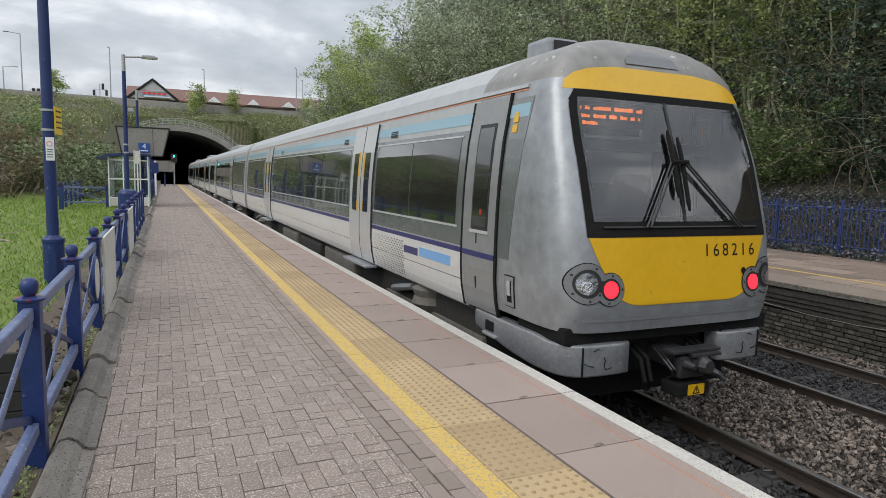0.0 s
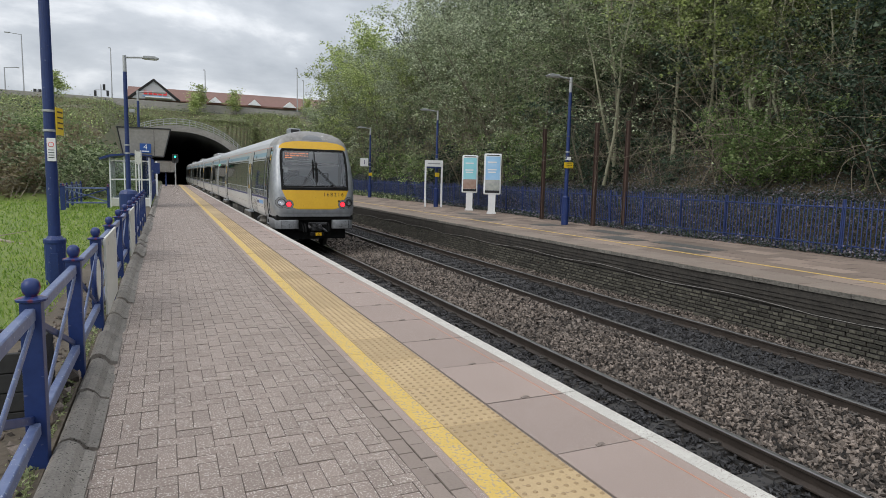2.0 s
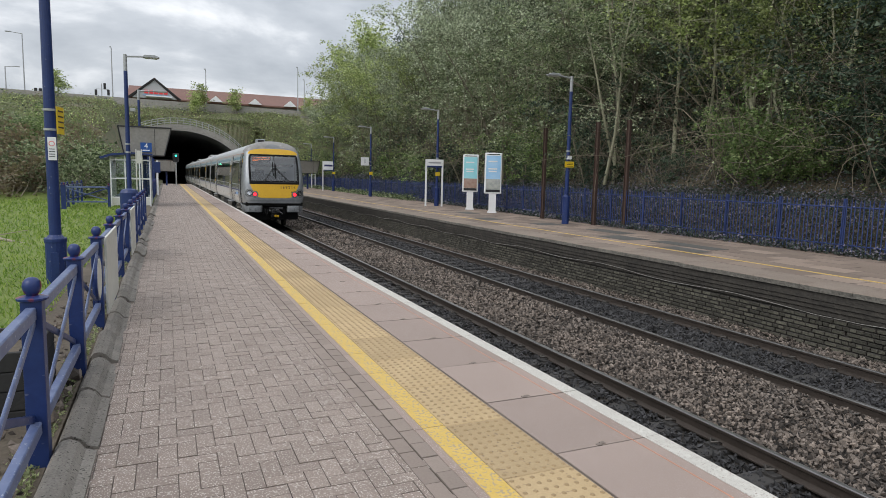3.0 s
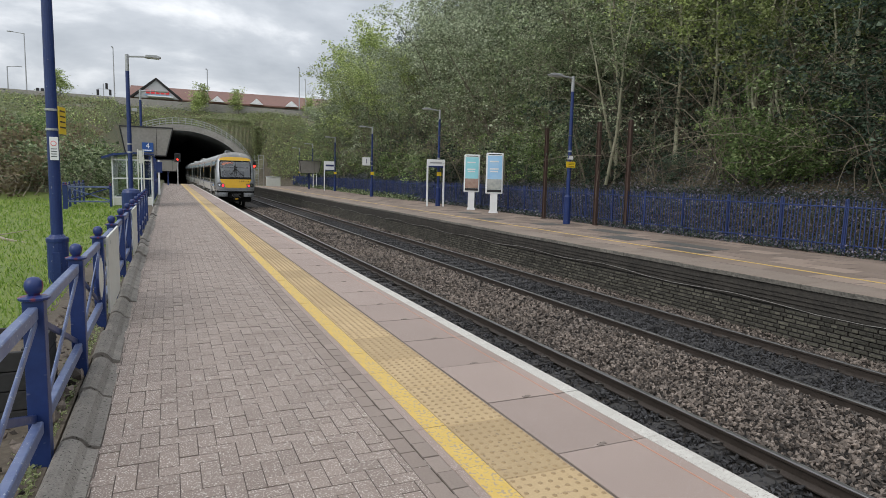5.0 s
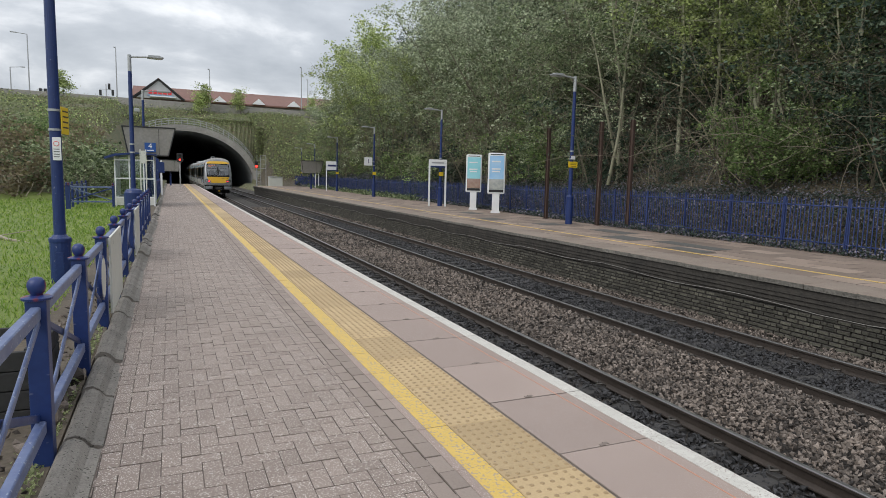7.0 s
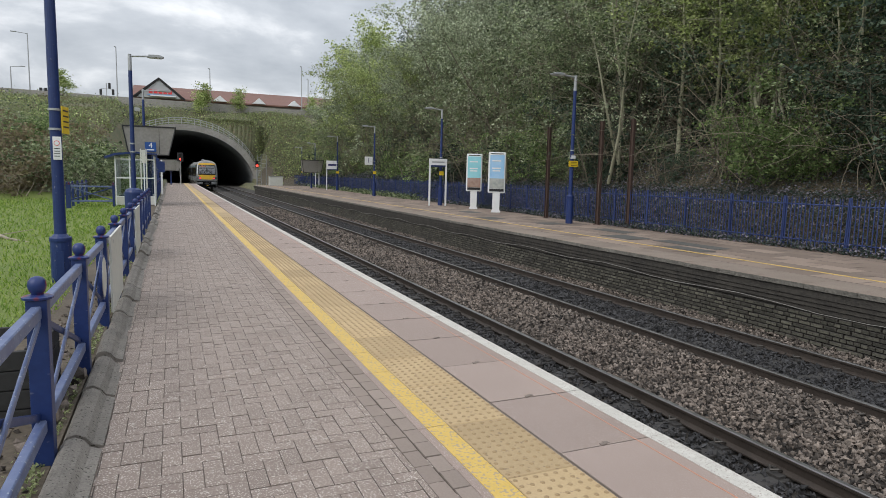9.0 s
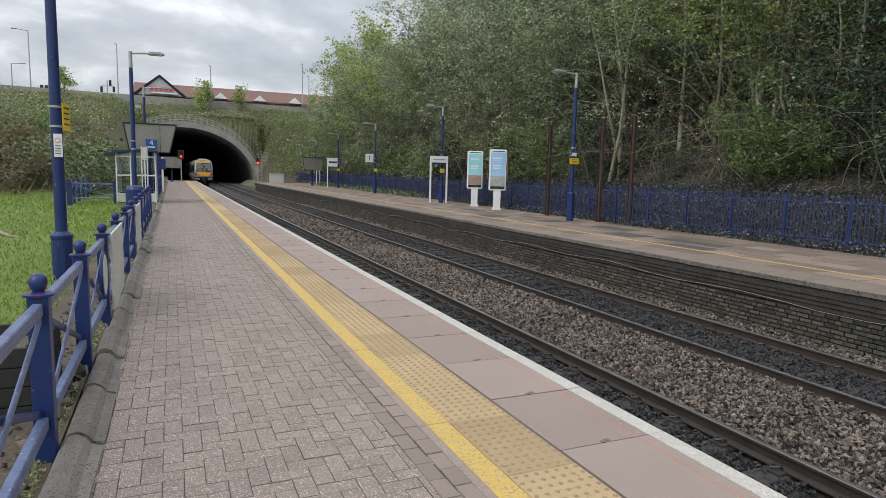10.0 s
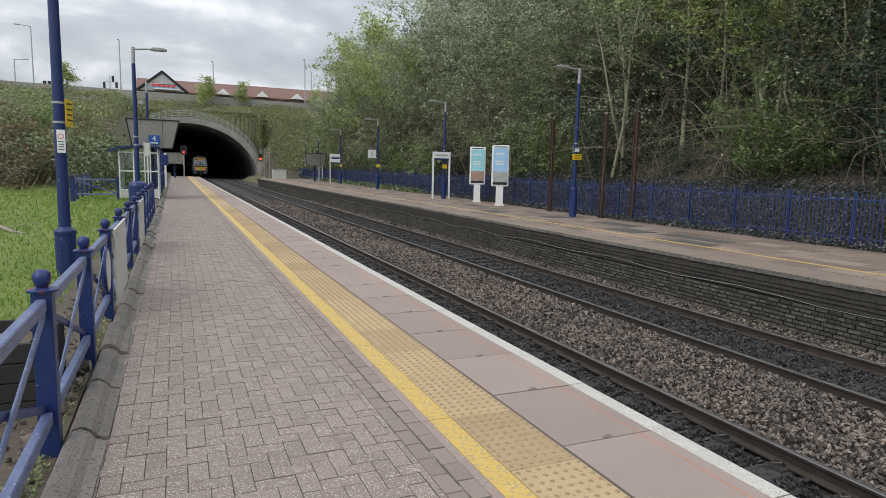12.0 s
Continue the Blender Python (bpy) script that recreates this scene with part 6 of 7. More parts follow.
# ---- above the tunnel ----
def road_level():
    w = part("parapet_wall", solid(-130, 100, 138.0, 138.4, 11.0, 15.5, 0.03), M_CONCRETE)
    tagged(w, "long pale concrete parapet along the road above the tunnel", "wall", kind="structure")
    for v in w.data.vertices:
        v.co.z += 0.012 * (-v.co.x) if v.co.x < 0 else -0.012 * v.co.x
    t = thing("supermarket", "low supermarket with a brown tiled roof and pale gable", "building", pose(0, 150.0, 0))
    part("wall", solid(-5.5, 45, 3, 30, 10, 17.6), M_GABLE, t)
    part("roof", extrude_outline_x([(1.5, 17.3), (13, 21.0), (24, 17.3), (24, 17.0), (1.5, 17.0)], -7.4, 46), M_TILE, t, "brown tiled roof")
    g = extrude_outline([(-6.3, 17.1), (2.5, 17.1), (-1.9, 20.9)], 0.2, 3.2)
    part("gable", g, M_GABLE, t, "pale clad gable")
    for a, b in (((-7.0, 17.0), (-1.9, 21.2)), ((3.2, 17.0), (-1.9, 21.2))):
        part("barge_board", pole([(a[0], 0.1, a[1]), (b[0], 0.1, b[1])], 0.28, 4), M_TIMBER, t)
    part("gable_roof", extrude_outline([(-6.9, 17.0), (-1.9, 21.15), (3.1, 17.0), (3.1, 17.25), (-1.9, 21.45), (-6.9, 17.25)], 0.3, 12), M_TILE, t)
    for i in range(5):
        x = -3.9 + i * 0.95
        part("sign_shape", solid(x, x + 0.72, 0.02, 0.18, 18.0, 18.75, 0.02), M_LOGO, t, "red sign block")
    part("sign_stripe", solid(-4.2, 1.0, 0.02, 0.18, 17.6, 17.75), M_BRIGHTBLUE, t)
    part("entrance_canopy", solid(-3.6, 1.4, -2.0, 0.2, 17.2, 17.45, 0.03), M_WHITE, t)
    for x in (10.5, 19.0, 27.0, 36.0):
        part("gablet", extrude_outline([(x - 1.5, 17.3), (x + 1.5, 17.3), (x, 18.6)], 0.8, 3.0), M_WHITE, t, "small white gablet")


def extrude_outline_x(outline, x0, x1):
    bm = extrude_outline(outline, x0, x1)
    for v in bm.verts:
        v.co = Vector((v.co.y, v.co.x, v.co.z))
    bmesh.ops.recalc_face_normals(bm, faces=bm.faces)
    return bm


road_level()


def street_lamp(x, y, z0, h_, arm):
    t = thing("street_lamp", "slim grey street lamp on the road above", "street lamp", pose(x, y, z0), "street lamps")
    part("column", pole([(0, 0, -2), (0, 0, h_)], [0.14, 0.09], 8), M_LAMP_GREY, t)
    if arm:
        part("arm", pole([(0, 0, h_ - 0.05), (arm, 0, h_ + 0.12)], 0.06, 6), M_LAMP_GREY, t)
    part("lamp_head", solid(min(arm, 0) - 0.35 * (arm <= 0), max(arm, 0) + 0.35 * (arm > 0), -0.2, 0.2, h_ + 0.04, h_ + 0.2, 0.04) if not arm
         else solid(*sorted((arm, arm * 1.5)), -0.2, 0.2, h_ + 0.06, h_ + 0.22, 0.04), M_LAMP_GREY, t)


for px, top, y, arm in ((-0.1698, 18.3, 144, -1.8), (-0.1905, 14.1, 144, 1.6), (-0.066, 17.6, 144, 0), (0.0562, 15.8, 144, 0), (0.1905, 17.2, 144, 0), (0.2005, 15.5, 150, 0)):
    street_lamp(px * y, y, 12, (top - 1.63) * y / 95 + 1.63 - 12, arm)
t = thing("traffic_signals", "black traffic signals on a grey pole by the road", "traffic light", pose(-11.2, 141, 13.9))
part("pole", pole([(0, 0, -1), (0, 0, 4.4)], 0.08, 8), M_LAMP_GREY, t)
for dx, z in ((0.55, 3.4), (1.15, 2.2), (-1.0, 2.1)):
    hd = part("signal_head", solid(dx - 0.22, dx + 0.22, -0.15, 0.15, z, z + 1.1, 0.04), M_BLACK, t)
part("bracket", solid(-1.0, 1.2, -0.04, 0.04, 3.3, 3.38), M_LAMP_GREY, t)
t = thing("traffic_signals", "small dark traffic signals behind the parapet", "traffic light", pose(-21.8, 141, 13.9))
part("pole", pole([(0, 0, -1), (0, 0, 2.6)], 0.08, 8), M_LAMP_GREY, t)
for dx in (-0.4, 0.4):
    part("signal_head", solid(dx - 0.25, dx + 0.25, -0.15, 0.15, 1.6, 2.7, 0.04), M_BLACK, t)


# ---- plants ----
def leaf_blades(centres, size, rng, flat=0.35):
    """Small pointed leaves at centres."""
    c = np.asarray(centres)
    n = len(c)
    d = rng.normal(size=(n, 3))
    d[:, 2] = d[:, 2] * flat - 0.15
    d /= np.linalg.norm(d, axis=1)[:, None]
    s = np.cross(d, rng.normal(size=(n, 3)))
    s /= np.linalg.norm(s, axis=1)[:, None]
    k = (size * rng.uniform(0.6, 1.35, n))[:, None]
    V = np.stack([c + s * k * 0.42, c - s * k * 0.38, c + d * k], 1).reshape(-1, 3)
    Fa = np.arange(3 * n).reshape(-1, 3)
    return V, Fa


def grow(rng, start, way, length, r, depth, out, tips, bend=0.25, up=0.12, kids=(3, 5), shrink=0.62):
    """One limb and its side limbs: tube points into out, twig places into tips."""
    pts, rs = [np.array(start, float)], [r]
    d = np.array(way, float)
    d /= np.linalg.norm(d)
    n = 4 if depth > 0 else 1
    for i in range(n):
        d = d + rng.normal(0, bend, 3) * 0.6 + np.array([0, 0, up])
        d /= np.linalg.norm(d)
        pts.append(pts[-1] + d * length / n)
        rs.append(max(r * (1 - 0.75 * (i + 1) / n), 0.006))
    out.append((pts, rs, 4 if depth > 1 else 3))
    if depth <= 1:
        tips.extend(pts[1:])
    if depth == 0:
        return
    for j in range(int(rng.integers(kids[0], kids[1] + 1))):
        f = rng.uniform(0.3, 1.0)
        q = min(int(f * n), n - 1)
        p = pts[q] + (pts[q + 1] - pts[q]) * (f * n - q)
        side = rng.normal(size=3)
        w = d * 0.75 + side / np.linalg.norm(side) * 0.95
        grow(rng, p, w, length * shrink * rng.uniform(0.7, 1.15), max(rs[q] * 0.6, 0.008), depth - 1, out, tips, bend, up, kids, shrink)


def limbs_mesh(out):
    V, Fa = [], []
    for pts, rs, n in out:
        rings = []
        for i, p in enumerate(pts):
            d = pts[min(i + 1, len(pts) - 1)] - pts[max(i - 1, 0)]
            d = d / (np.linalg.norm(d) + 1e-9)
            a = np.cross(d, (0.31, 0.77, 0.55))
            a /= np.linalg.norm(a) + 1e-9
            b = np.cross(d, a)
            rings.append(len(V))
            V += [tuple(p + rs[i] * (math.cos(2 * math.pi * k / n) * a + math.sin(2 * math.pi * k / n) * b)) for k in range(n)]
        for a, b in zip(rings, rings[1:]):
            Fa += [(a + k, a + (k + 1) % n, b + (k + 1) % n, b + k) for k in range(n)]
    return V, Fa


def sprays(tips, leaves, scatter, size, rng, per=16):
    """Leaf places gathered into flat sprays about the twigs, with gaps between them."""
    m = max(leaves // per, 1)
    mid = tips[rng.integers(0, len(tips), m)] + rng.normal(0, scatter, (m, 3))
    spot = np.repeat(mid, per, 0)
    return spot + rng.normal(0, 1, spot.shape) * np.array([1.35, 1.35, 0.8]) * size


def make_tangle(seed, label, h_, w, stems, leaf, leaf_size, leaves):
    """Thin bare stems that rise, arch over and cross one another, with a few leaves near their ends."""
    rng = np.random.default_rng(seed)
    t = thing("bush", label, "bush", group="twig tangles")
    out, tips = [], []
    for k in range(stems):
        p = np.array([rng.normal(0, w * 0.35), rng.normal(0, w * 0.35), -0.2])
        d = np.array([rng.normal(0, 0.35), rng.normal(0, 0.35), 1.0])
        arch_way = np.array([*rng.normal(0, 1, 2), rng.uniform(-0.9, 0.1)]) * rng.uniform(0.03, 0.2)
        length, n = h_ * rng.uniform(0.5, 1.25), 9
        r = rng.uniform(0.008, 0.021)
        pts, rs = [p], [r]
        for i in range(n):
            d = d + arch_way * (0.4 + 0.25 * i) + rng.normal(0, 0.25, 3)
            d /= np.linalg.norm(d)
            pts.append(pts[-1] + d * length / n)
            rs.append(max(r * (1 - 0.6 * (i + 1) / n), 0.005))
        out.append((pts, rs, 3))
        tips.extend(pts[5:])
        for j in range(int(rng.integers(1, 4))):
            q = int(rng.integers(2, n))
            e, way = [pts[q]], d * 0.6 + rng.normal(0, 0.8, 3)
            for i in range(4):
                way = way / np.linalg.norm(way) + rng.normal(0, 0.22, 3)
                e.append(e[-1] + way * length * 0.055)
            out.append((e, [rs[q] * 0.7, rs[q] * 0.6, 0.007, 0.006, 0.004], 3))
            tips.extend(e[2:])
    tagged(part("woody_base", limbs_mesh(out), M_TWIG, t, smooth=True), kind="stuff")
    if leaves:
        V, Fa = leaf_blades(sprays(np.array(tips), leaves, 0.08, leaf_size, rng, 6), leaf_size, rng)
        part("foliage", (V.tolist(), Fa.tolist()), leaf, t)
    return t


def make_tree(seed, label, h_, r, leaf, bark, leaf_size, leaves, stems=1, spread=0.25, bare=0.3, droop=0.0, depth=2, kids=(2, 4), scatter=0.4, limbs=16, reach=(0.18, 0.34), group="woodland trees", wander=0.10):
    rng = np.random.default_rng(seed)
    t = thing("tree", label, "tree", group=group)
    out, tips = [], []
    for s in range(stems):
        way = np.array([rng.normal(0, spread), rng.normal(0, spread), 1.0])
        base = np.array([rng.normal(0, 0.35), rng.normal(0, 0.35), 0.0]) * (stems > 1) + np.array([0, 0, -0.4])
        pts, rs = [base], [r]
        d = way / np.linalg.norm(way)
        n = 9
        hh = h_ * rng.uniform(0.75, 1.05)
        for i in range(n):
            d = d + rng.normal(0, wander, 3)
            d[2] = abs(d[2]) + 0.10
            d /= np.linalg.norm(d)
            pts.append(pts[-1] + d * hh / n)
            rs.append(max(r * (1 - 0.9 * (i + 1) / n), 0.015))
        out.append((pts, rs, 6))
        m = max(int(limbs / stems), 2)
        for j in range(m):
            f = bare + (1 - bare) * (j + rng.uniform(0, 1)) / m
            q = min(int(f * n), n - 1)
            p = pts[q] + (pts[q + 1] - pts[q]) * (f * n - q)
            a = rng.uniform(0, 2 * math.pi)
            w = np.array([math.cos(a), math.sin(a), rng.uniform(-0.05, 0.8) - droop])
            grow(rng, p, w, h_ * rng.uniform(*reach) * (1.25 - 0.6 * f), max(rs[q] * 0.45, 0.012), depth, out, tips, 0.32, 0.05 - droop * 0.4, kids)
    part("trunk", limbs_mesh(out), bark, t, smooth=True)
    tips = np.array(tips)
    V, Fa = leaf_blades(sprays(tips, leaves, scatter, leaf_size, rng), leaf_size, rng)
    part("crown", (V.tolist(), Fa.tolist()), leaf, t, "loose crown of small leaves")
    return t


def make_bush(seed, label, h_, w, leaf, leaf_size, leaves, bark=None, group="bank scrub"):
    rng = np.random.default_rng(seed)
    t = thing("bush", label, "bush", group=group)
    out, tips = [], []
    for s in range(9):
        a = rng.uniform(0, 2 * math.pi)
        grow(rng, (rng.normal(0, w * 0.12), rng.normal(0, w * 0.12), -0.2), (math.cos(a) * w * 0.5, math.sin(a) * w * 0.5, h_ * 0.8), math.hypot(h_, w * 0.4) * rng.uniform(0.6, 1.1), 0.03, 1, out, tips, 0.3, 0.05, (4, 6))
    tagged(part("woody_base", limbs_mesh(out), bark or M_BARK, t), kind="stuff")
    tips = np.array(tips)
    V, Fa = leaf_blades(sprays(tips, leaves, 0.2, leaf_size, rng), leaf_size, rng)
    part("foliage", (V.tolist(), Fa.tolist()), leaf, t)
    return t


def plant(kinds, spots, rng, size=(0.8, 1.2)):
    """Copies of the kinds at (x, y, kind, size); the first use of a kind moves the original."""
    for x, y, k, f in spots:
        s = rng.uniform(*size) * f
        m = pose(x, y, height(x, y) - 0.05, rng.normal(0, 3), rng.normal(0, 3), rng.uniform(0, 360))
        ob, used = kinds[k]
        if not used:
            kinds[k][1] = True                 # the first of its kind stands here itself
        else:
            ob = copy_thing(ob, m)
        ob.matrix_basis = m
        ob.scale = (s, s, s)


def woodland():
    rng = np.random.default_rng(11)
    first = lambda ob: [ob, False]
    trees = [first(make_tree(1, "tall silvery green willow on the bank", 13, 0.15, L_WILLOW, M_BARK, 0.165, 7000, 2, 0.2, bare=0.12, limbs=20, kids=(2, 3))),
             first(make_tree(2, "slender tree with fresh green leaves on the bank", 13, 0.11, L_SPRING, M_BARK, 0.16, 5000, 2, 0.18, bare=0.3, kids=(2, 3))),
             first(make_tree(3, "dark ivy clad tree on the bank", 13, 0.18, L_DARK, M_BARK, 0.22, 4800, 2, 0.14, bare=0.03, limbs=20, kids=(2, 3))),
             first(make_tree(4, "thin leaning pale stems with few leaves", 9, 0.05, L_MID, M_PALEBARK, 0.15, 1400, 4, 0.34, bare=0.25, kids=(2, 4), limbs=14, wander=0.16)),
             first(make_tree(5, "broad mid green tree on the bank", 13, 0.15, L_MID, M_BARK, 0.165, 6200, 2, 0.22, bare=0.08, limbs=18, kids=(2, 3))),
             first(make_tree(6, "bare arching pale branches with sparse leaves", 8, 0.045, L_SPRING, M_PALEBARK, 0.12, 1200, 3, 0.45, bare=0.2, droop=0.3, kids=(2, 3), limbs=12, reach=(0.25, 0.5), wander=0.2)),
             first(make_tree(7, "tall weeping tree in bright spring green", 15, 0.16, L_SPRING, M_BARK, 0.19, 12000, 1, 0.06, bare=0.2, droop=0.15, limbs=28)),
             first(make_tree(8, "broad tree with fine silvery green leaves", 13, 0.13, L_WILLOW, M_BARK, 0.12, 11500, 2, 0.22, bare=0.10, limbs=22)),
             first(make_tree(9, "slim tree with sprays of fine lime green leaves", 11, 0.07, L_SPRING, M_TRUNK, 0.115, 8000, 3, 0.22, bare=0.2, limbs=20, scatter=0.22)),
             first(make_tree(10, "dark ivy clad tree with dense small leaves", 13, 0.16, L_DARK, M_BARK, 0.125, 13000, 2, 0.14, bare=0.02, limbs=24)),
             first(make_tree(12, "tree deep in the wood, its leaves darkened for shade", 13, 0.16, L_DARK, M_BARK, 0.27, 4200, 1, 0.14, bare=0.05, depth=1, limbs=20)),
             first(make_tree(13, "tall thin trunk with pale green bark and few leaves", 12, 0.10, L_SPRING, M_TRUNK, 0.11, 1500, 1, 0.07, bare=0.35, depth=2, kids=(2, 3), limbs=10, reach=(0.10, 0.26), wander=0.05, scatter=0.2)),
             first(make_tree(14, "leaning pale trunks that fork above the bank", 10, 0.085, L_MID, M_TRUNK, 0.11, 1900, 3, 0.30, bare=0.4, depth=2, kids=(2, 4), limbs=14, reach=(0.15, 0.32), wander=0.09, scatter=0.2)),
             first(make_tree(15, "broad tree with mid green leaves and grey twigs", 12, 0.12, L_MID, M_BARK, 0.115, 10500, 2, 0.22, bare=0.12, limbs=22, scatter=0.28))]
    spots = []
    for y in np.arange(30, 100, 3.1):           # airy edge of the wood along the far stretch
        f = fence_x(y)
        spots.append((f + rng.uniform(1.4, 3.0), y + rng.uniform(-1, 1), int(rng.choice([3, 5, 3, 5, 1])), 0.95))
        spots.append((f + rng.uniform(3.2, 5.2), y + rng.uniform(-1, 1), int(rng.choice([0, 1, 4, 0, 4])), 0.72))
    for y in np.arange(3, 110, 3.7):            # the body of the wood
        f = fence_x(min(y, 100))
        for d, s in ((6.6, 0.85), (10.0, 0.95), (14.0, 1.05), (19.0, 1.1)):
            if d > 15 and y < 50:
                continue
            # rear rows use the darkened trees for the wood's deep shade
            if y > 30:
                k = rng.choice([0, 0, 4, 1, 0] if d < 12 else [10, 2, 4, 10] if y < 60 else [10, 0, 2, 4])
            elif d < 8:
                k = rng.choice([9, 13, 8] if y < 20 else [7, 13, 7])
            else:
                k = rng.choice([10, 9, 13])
            spots.append((f + d + rng.uniform(-1.2, 1.2), y + rng.uniform(-1.6, 1.6), int(k), s * (1 - 0.28 * ease(50, 105, y))))
    # the near stretch, tree by tree: distance behind the fence, y, kind, size
    spots += [(fence_x(y) + d, y, k, s) for d, y, k, s in (
        (3.2, 12.4, 11, 1.0), (3.0, 18.6, 11, 1.05), (2.6, 14.8, 12, 1.0), (3.4, 10.9, 12, 0.9), (2.4, 20.8, 12, 0.9), (3.0, 28.6, 12, 0.85), (2.8, 31.5, 12, 0.9),
        (4.6, 16.6, 8, 1.0), (4.2, 14.2, 8, 0.85), (5.0, 18.8, 8, 1.05), (4.4, 9.3, 9, 0.8), (5.2, 11.6, 9, 0.95), (4.8, 12.9, 13, 0.8), (3.6, 22.6, 13, 0.8),
        (5.2, 23.8, 7, 0.9), (5.6, 21.2, 7, 0.95), (4.0, 26.4, 13, 0.85), (5.2, 28.0, 13, 0.9), (6.0, 25.6, 7, 0.95), (4.2, 7.2, 9, 0.9), (3.8, 16.0, 11, 0.8))]
    spots += [(22.9, 80.0, 6, 1.15), (23.4, 74.0, 0, 1.15), (25.5, 71.0, 0, 1.15), (26.5, 85.0, 6, 1.05), (24.5, 92.0, 0, 0.85)]
    plant(trees, spots, rng, (0.88, 1.12))
    tangles = [first(make_tangle(41, "tangle of tan arching twigs behind the fence", 4.5, 2.4, 24, L_SPRING, 0.07, 420)),
               first(make_tangle(42, "tall tangle of bare brown stems", 6.5, 2.0, 22, L_MID, 0.07, 260))]
    spots = []
    for y in np.arange(7.5, 44, 2.9):
        f = fence_x(y)
        for d in (2.4, 4.4):
            spots.append((f + d + rng.uniform(-0.6, 0.6), y + rng.uniform(-0.9, 0.9), int(rng.choice([0, 1, 1])), 1.0))
    for y in np.arange(31, 72, 3.2):            # taller bare branches along the far stretch
        spots.append((fence_x(y) + rng.uniform(2.4, 4.4), y + rng.uniform(-1, 1), 1, 1.1))
    plant(tangles, spots, rng, (0.8, 1.25))
    bushes = [first(make_bush(21, "fresh green bush on the bank", 2.0, 2.4, L_LIME, 0.13, 1900, M_PALEBARK)),
              first(make_bush(22, "dark evergreen bush on the bank", 2.2, 2.6, L_DARK, 0.15, 1900)),
              first(make_bush(23, "mid green undergrowth on the bank", 1.7, 2.4, L_MID, 0.13, 1800)),
              first(make_bush(24, "brown and olive bramble scrub", 1.6, 3.0, L_BROWN, 0.13, 1900, M_TWIG)),
              first(make_bush(25, "fine leaved bright green bush behind the fence", 2.0, 2.4, L_LIME, 0.072, 5200)),
              first(make_bush(26, "fine leaved dark bush behind the fence", 2.2, 2.6, L_DARK, 0.09, 3800)),
              first(make_bush(27, "fine leaved mid green bush behind the fence", 1.8, 2.4, L_MID, 0.08, 3800))]
    spots = [(17.4, 27.4, 4, 1.35), (17.9, 29.0, 4, 1.25), (18.4, 26.0, 6, 1.3), (16.9, 13.7, 4, 1.05), (17.6, 14.9, 4, 1.2), (17.2, 12.6, 4, 0.95), (17.8, 24.2, 6, 1.1), (18.6, 31.5, 4, 1.1),
             (17.0, 20.9, 5, 1.1), (17.4, 22.6, 5, 1.0), (17.2, 10.4, 5, 0.9)]
    for y in np.arange(4, 104, 2.3):
        f = fence_x(min(y, 100))
        if y > 31:
            spots.append((f + rng.uniform(1.4, 3.0), y + rng.uniform(-1, 1), int(rng.choice([1, 2, 2, 0, 1])), 0.95))
        elif rng.uniform() < 0.7:
            spots.append((f + rng.uniform(1.6, 3.2), y + rng.uniform(-1, 1), int(rng.choice([5, 6, 3, 6])), 0.6))
        spots.append((f + rng.uniform(4.0, 7.0), y + rng.uniform(-1, 1), int(rng.choice([1, 2, 0, 1] if y > 31 else [5, 6, 5])), 1.2))
    for y in np.arange(42, 75, 3.4):            # brown thicket at the field's far edge and the slope above it
        x = -3.6 - 2.0 * rng.uniform()
        while x > -20 - y * 0.22:
            spots.append((x, y + rng.uniform(-1.4, 1.4), int(rng.choice([3, 3, 2, 3, 3] if y < 50 else [0, 2, 3, 2, 0])), 1.45 if y < 50 else 0.95))
            x -= rng.uniform(2.4, 3.8)
    spots = spots[:296]
    plant(bushes, spots, rng, (0.8, 1.25))
    young = [[make_tree(31, "young street tree with bright spring leaves", 5.2, 0.07, L_SPRING, M_BARK, 0.26, 1500, 1, 0.04, bare=0.3, depth=1, scatter=0.25, limbs=14, group="young trees"), False]]
    plant(young, [(6.0, 136.0, 0, 1.1), (13.6, 136.5, 0, 1.05), (27.8, 136.5, 0, 0.9), (-16.5, 125, 0, 0.95), (4.7, 133.0, 0, 0.85)], rng, (0.95, 1.05))


woodland()


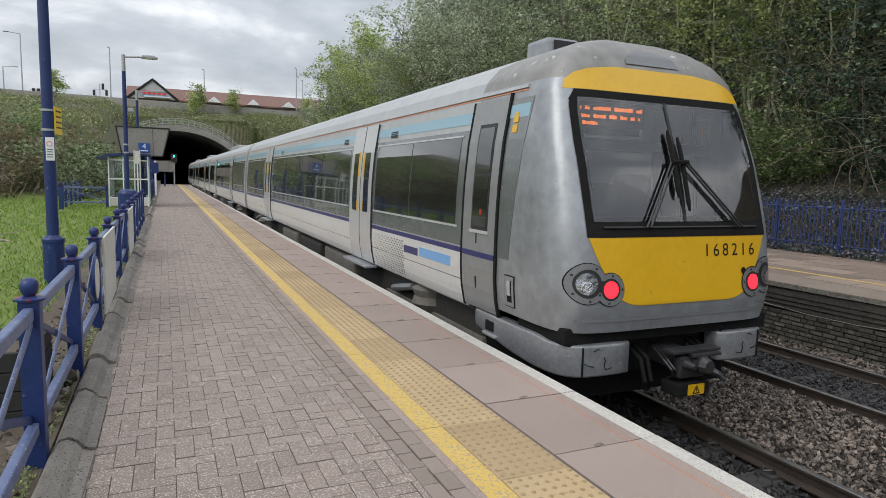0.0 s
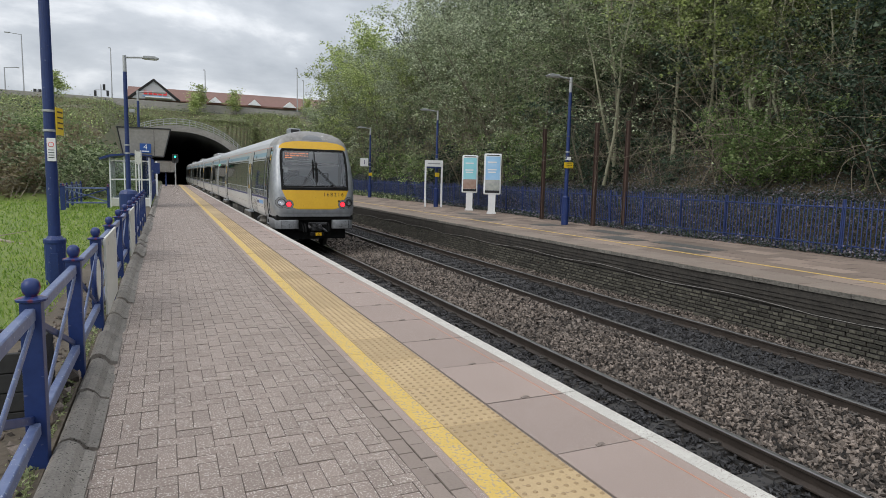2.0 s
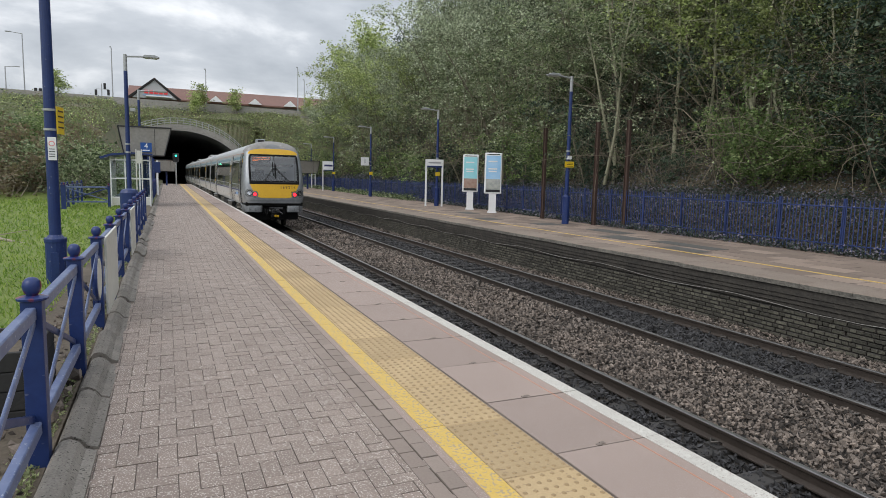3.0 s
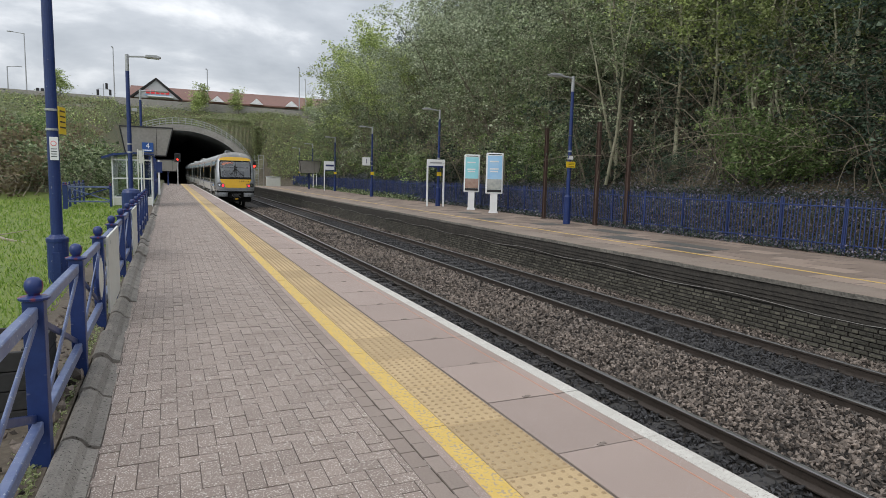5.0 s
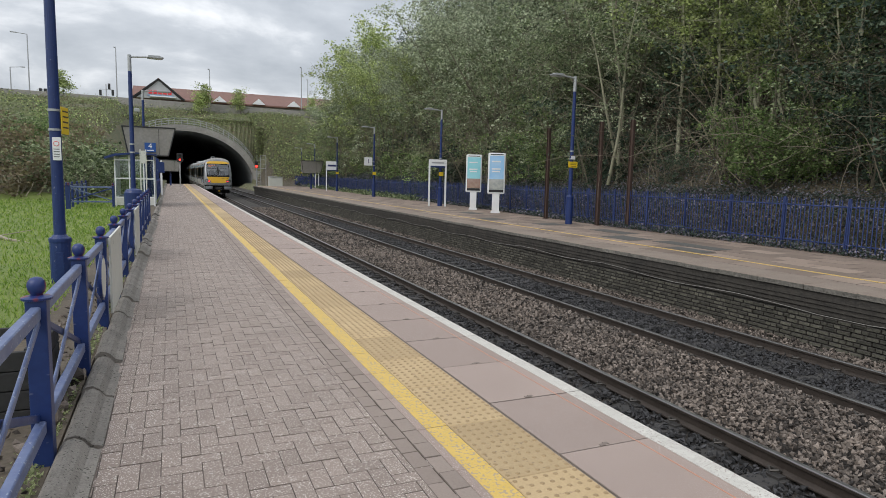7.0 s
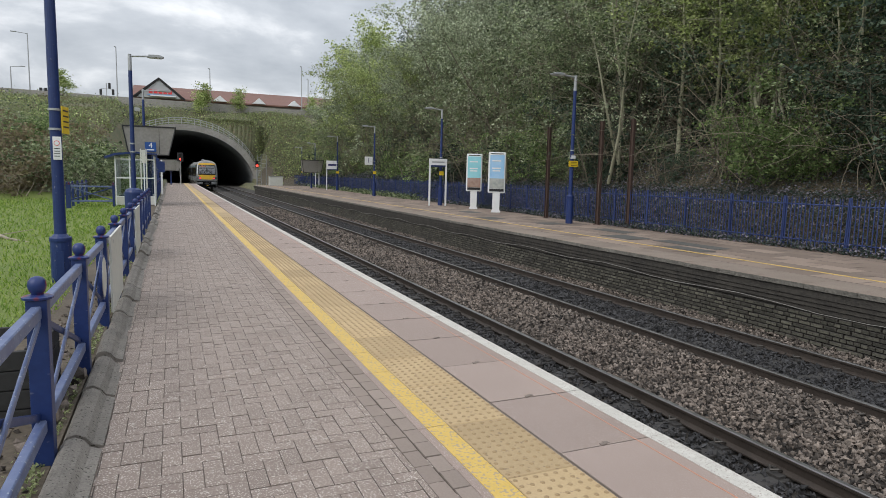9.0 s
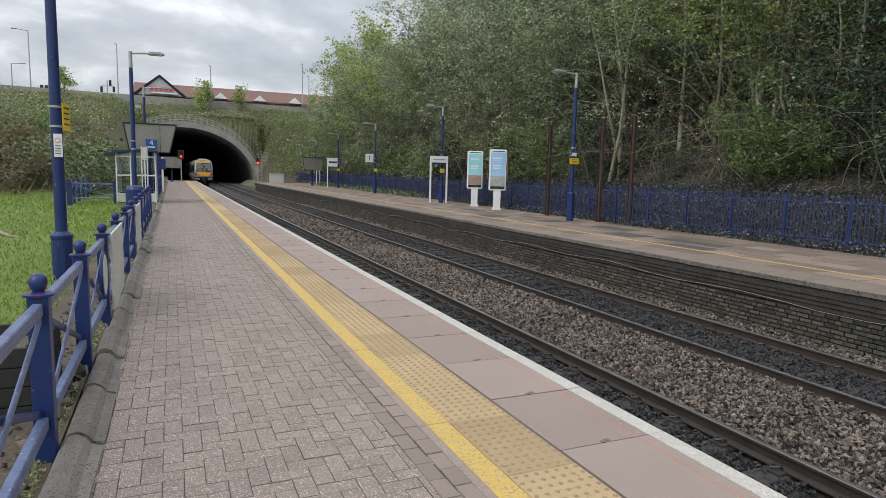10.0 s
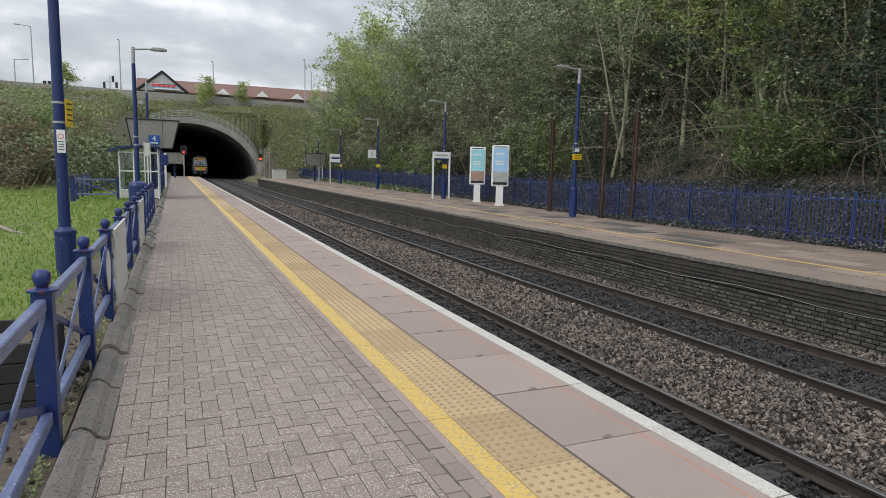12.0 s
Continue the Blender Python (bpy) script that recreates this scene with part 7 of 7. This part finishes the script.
def far_scrub():
    """Low scrub that covers the slopes over and beside the tunnel."""
    rng = np.random.default_rng(17)
    for name, label, mat, n, zone in (("hillside_scrub", "low green scrub covering the slope by the tunnel", L_SCRUB, 150000, 0), ("bramble_scrub", "brown bramble patches on the slope", L_BROWN, 60000, 1), ("bank_shrubs", "dark shrubs over the tunnel mouth", L_DARK, 22000, 2), ("spring_scrub", "bright spring growth on the slope", L_SPRING, 36000, 3)):
        y = rng.uniform(46, 138, n)
        x = rng.uniform(-62, 24, n)
        keep = ((x < -6.5) | (y > 128) | ((x > 16) & (y > 105))) & (x > -26 - y * 0.3)
        patch = np.array([noise.noise(Vector((a * 0.13, b * 0.13, 3.7 * zone))) for a, b in zip(x, y)])
        keep &= patch > (-0.2 if zone == 0 else 0.0)
        x, y, patch = x[keep], y[keep], patch[keep]
        z = np.array([height(a, b) for a, b in zip(x, y)]) + np.abs(rng.normal(0, 0.35, len(x))) * (0.6 + patch * 2.2)
        ex = rng.uniform(14.9, 26, n // 9)              # the bank that closes the cutting beside the portal
        ey = rng.uniform(106, 137, n // 9)
        ez = np.array([height(a, b) for a, b in zip(ex, ey)]) + np.abs(rng.normal(0, 0.45, n // 9))
        hug = rng.uniform(0, 1, n // 9) < 0.16          # growth against the portal's end
        ex = np.where(hug, rng.normal(15.7, 0.45, n // 9), ex)
        ey = np.where(hug, rng.uniform(122.9, 123.9, n // 9), ey)
        ez = np.where(hug, rng.uniform(2.0, 10.4, n // 9), ez)
        ok = hug | (ez > 0.5) & ((ey > 124.5) | (ex > 16.3))
        x, y, z = np.concatenate([x, ex[ok]]), np.concatenate([y, ey[ok]]), np.concatenate([z, ez[ok]])
        a = rng.uniform(0.15, math.pi - 0.15, n // 10)
        u = rng.uniform(0, 1, n // 10)
        sx, sz = ARCH_X - (ARCH_W + 0.9) * np.cos(a), ARCH_Z + (ARCH_H + 0.9) * np.sin(a)
        x = np.concatenate([x, sx * (1 + 0.03 * u)])
        y = np.concatenate([y, 124.3 + 4.9 * u])
        z = np.concatenate([z, sz + (np.maximum(sz + 0.3, 11.7) - sz) * u + 0.1])
        V, Fa = leaf_blades(np.stack([x, y, z], 1), 0.21, rng, 0.7)
        tagged(part(name, (V.tolist(), Fa.tolist()), mat), label, "scrub", kind="stuff")


far_scrub()


def ivy():
    """Ivy on the bank behind and through the fence, and leaf litter along its foot."""
    rng = np.random.default_rng(5)
    n = 160000
    y = 4 + (rng.uniform(0, 1, n) ** 1.6) * 92
    d = np.where(rng.uniform(0, 1, n) < 0.72, rng.uniform(-0.22, 1.6, n), rng.uniform(1.5, 5.5, n))
    x = np.array([fence_x(v) for v in y]) + d
    z = np.array([height(a, b) for a, b in zip(x, y)]) * (d > 0) + np.abs(rng.normal(0, 0.10, n)) + 0.02
    up = rng.uniform(0, 1, n) < 0.5
    z = np.where(up & (d > 0.04) & (d < 0.8), rng.uniform(0.02, 1.2, n), z)
    V, Fa = leaf_blades(np.stack([x, y, z], 1), 0.046 + 0.0014 * y, rng, 0.6)
    tagged(part("ivy", (V.tolist(), Fa.tolist()), L_IVY), "dark ivy with painted purplish sky sheen sprawling through the blue fence", "ivy", kind="stuff")
    n = 4000
    y = 40 + rng.uniform(0, 1, n) * 42
    x = np.array([fence_x(v) for v in y]) - rng.uniform(0.0, 0.9, n) ** 2
    V, Fa = leaf_blades(np.stack([x, y, np.abs(rng.normal(0, 0.16, n))], 1), 0.16, rng, 0.6)
    tagged(part("weeds", (V.tolist(), Fa.tolist()), L_MID), "low green weeds along the foot of the fence", "weeds", kind="stuff")


ivy()


def grass():
    rng = np.random.default_rng(8)
    n = 52000
    y = 3.5 + rng.uniform(0, 1, n) ** 1.5 * 37
    x = -1.25 - rng.uniform(0, 1, n) ** 1.2 * (5 + y * 0.55)
    z = np.array([height(a, b) for a, b in zip(x, y)])
    c = np.stack([x, y, z], 1)
    h_ = rng.uniform(0.02, 0.08, n) * (1 + 0.012 * y)
    a = rng.uniform(0, 6.283, n)
    w = 0.006 + 0.0006 * y
    s = np.stack([np.cos(a) * w, np.sin(a) * w, 0 * a], 1)
    tip = np.stack([rng.normal(0, 0.03, n), rng.normal(0, 0.03, n), h_], 1)
    V = np.stack([c - s, c + s, c + tip], 1).reshape(-1, 3)
    Fa = np.arange(3 * n).reshape(-1, 3)
    tagged(part("grass", (V.tolist(), Fa.tolist()), L_GRASS), "short uneven spring grass on the field", "grass", kind="stuff")
    n = 8000                                    # tufts along the kerb
    y = 2.6 + rng.uniform(0, 1, n) ** 1.4 * 20
    x = -0.66 - np.abs(rng.normal(0, 0.07, n))
    V, Fa = leaf_blades(np.stack([x, y, np.abs(rng.normal(0, 0.025, n))], 1), 0.021, rng, 1.0)
    tagged(part("kerb_weeds", (V.tolist(), Fa.tolist()), L_SCRUB), "tufts of weeds against the kerb", "weeds", kind="stuff")


tagged(part("soil_strip", solid(-1.3, -0.64, -6, 33, -0.1, 0.012), M_SOIL), "bare trodden soil under the railing", "soil", kind="structure")
grass()
stones("rubble", "loose stones and broken bricks beside the kerb", M_BALLAST, [(-0.82, -0.68, 2.6, 6.2, 0.03, 90, 0.055), (-1.15, -0.68, 2.6, 10, 0.02, 130, 0.022)], 9)
b = thing("fallen_branch", "bleached dead branch lying on the grass", "branch", pose(-5.3, 20.3, -0.1, 0, 0, -60))
part("stick", pole([(0, 0, 0.22), (1.8, 0.12, 0.14), (3.8, -0.08, 0.09), (5.4, 0.1, 0.05)], [0.06, 0.055, 0.035, 0.015], 7), M_DEADWOOD, b)
part("twig", pole([(3.0, 0, 0.1), (3.5, 0.6, 0.25)], [0.015, 0.006], 5), M_DEADWOOD, b)


# ---- movement ----
def motions():
    # the train gathers speed into the tunnel
    rows = []
    for i in range(25):
        t = i * 0.5
        rows.append((t, pose(NEAR - 0.03, 4.40 + 7.58 * t + 0.205 * t * t + 0.0018 * t ** 3, RAIL)))
    walk(train, rows)
    # the signal drops from green to red behind the train
    at = lambda a: pose(0, 0, SIG_H + 0.36, 0, a, 0)
    walk(vane, [(0, at(0)), (3.6, at(0)), (3.8, at(0)), (4.2, at(-85)), (4.4, at(-85)), (12, at(-85))])


motions()
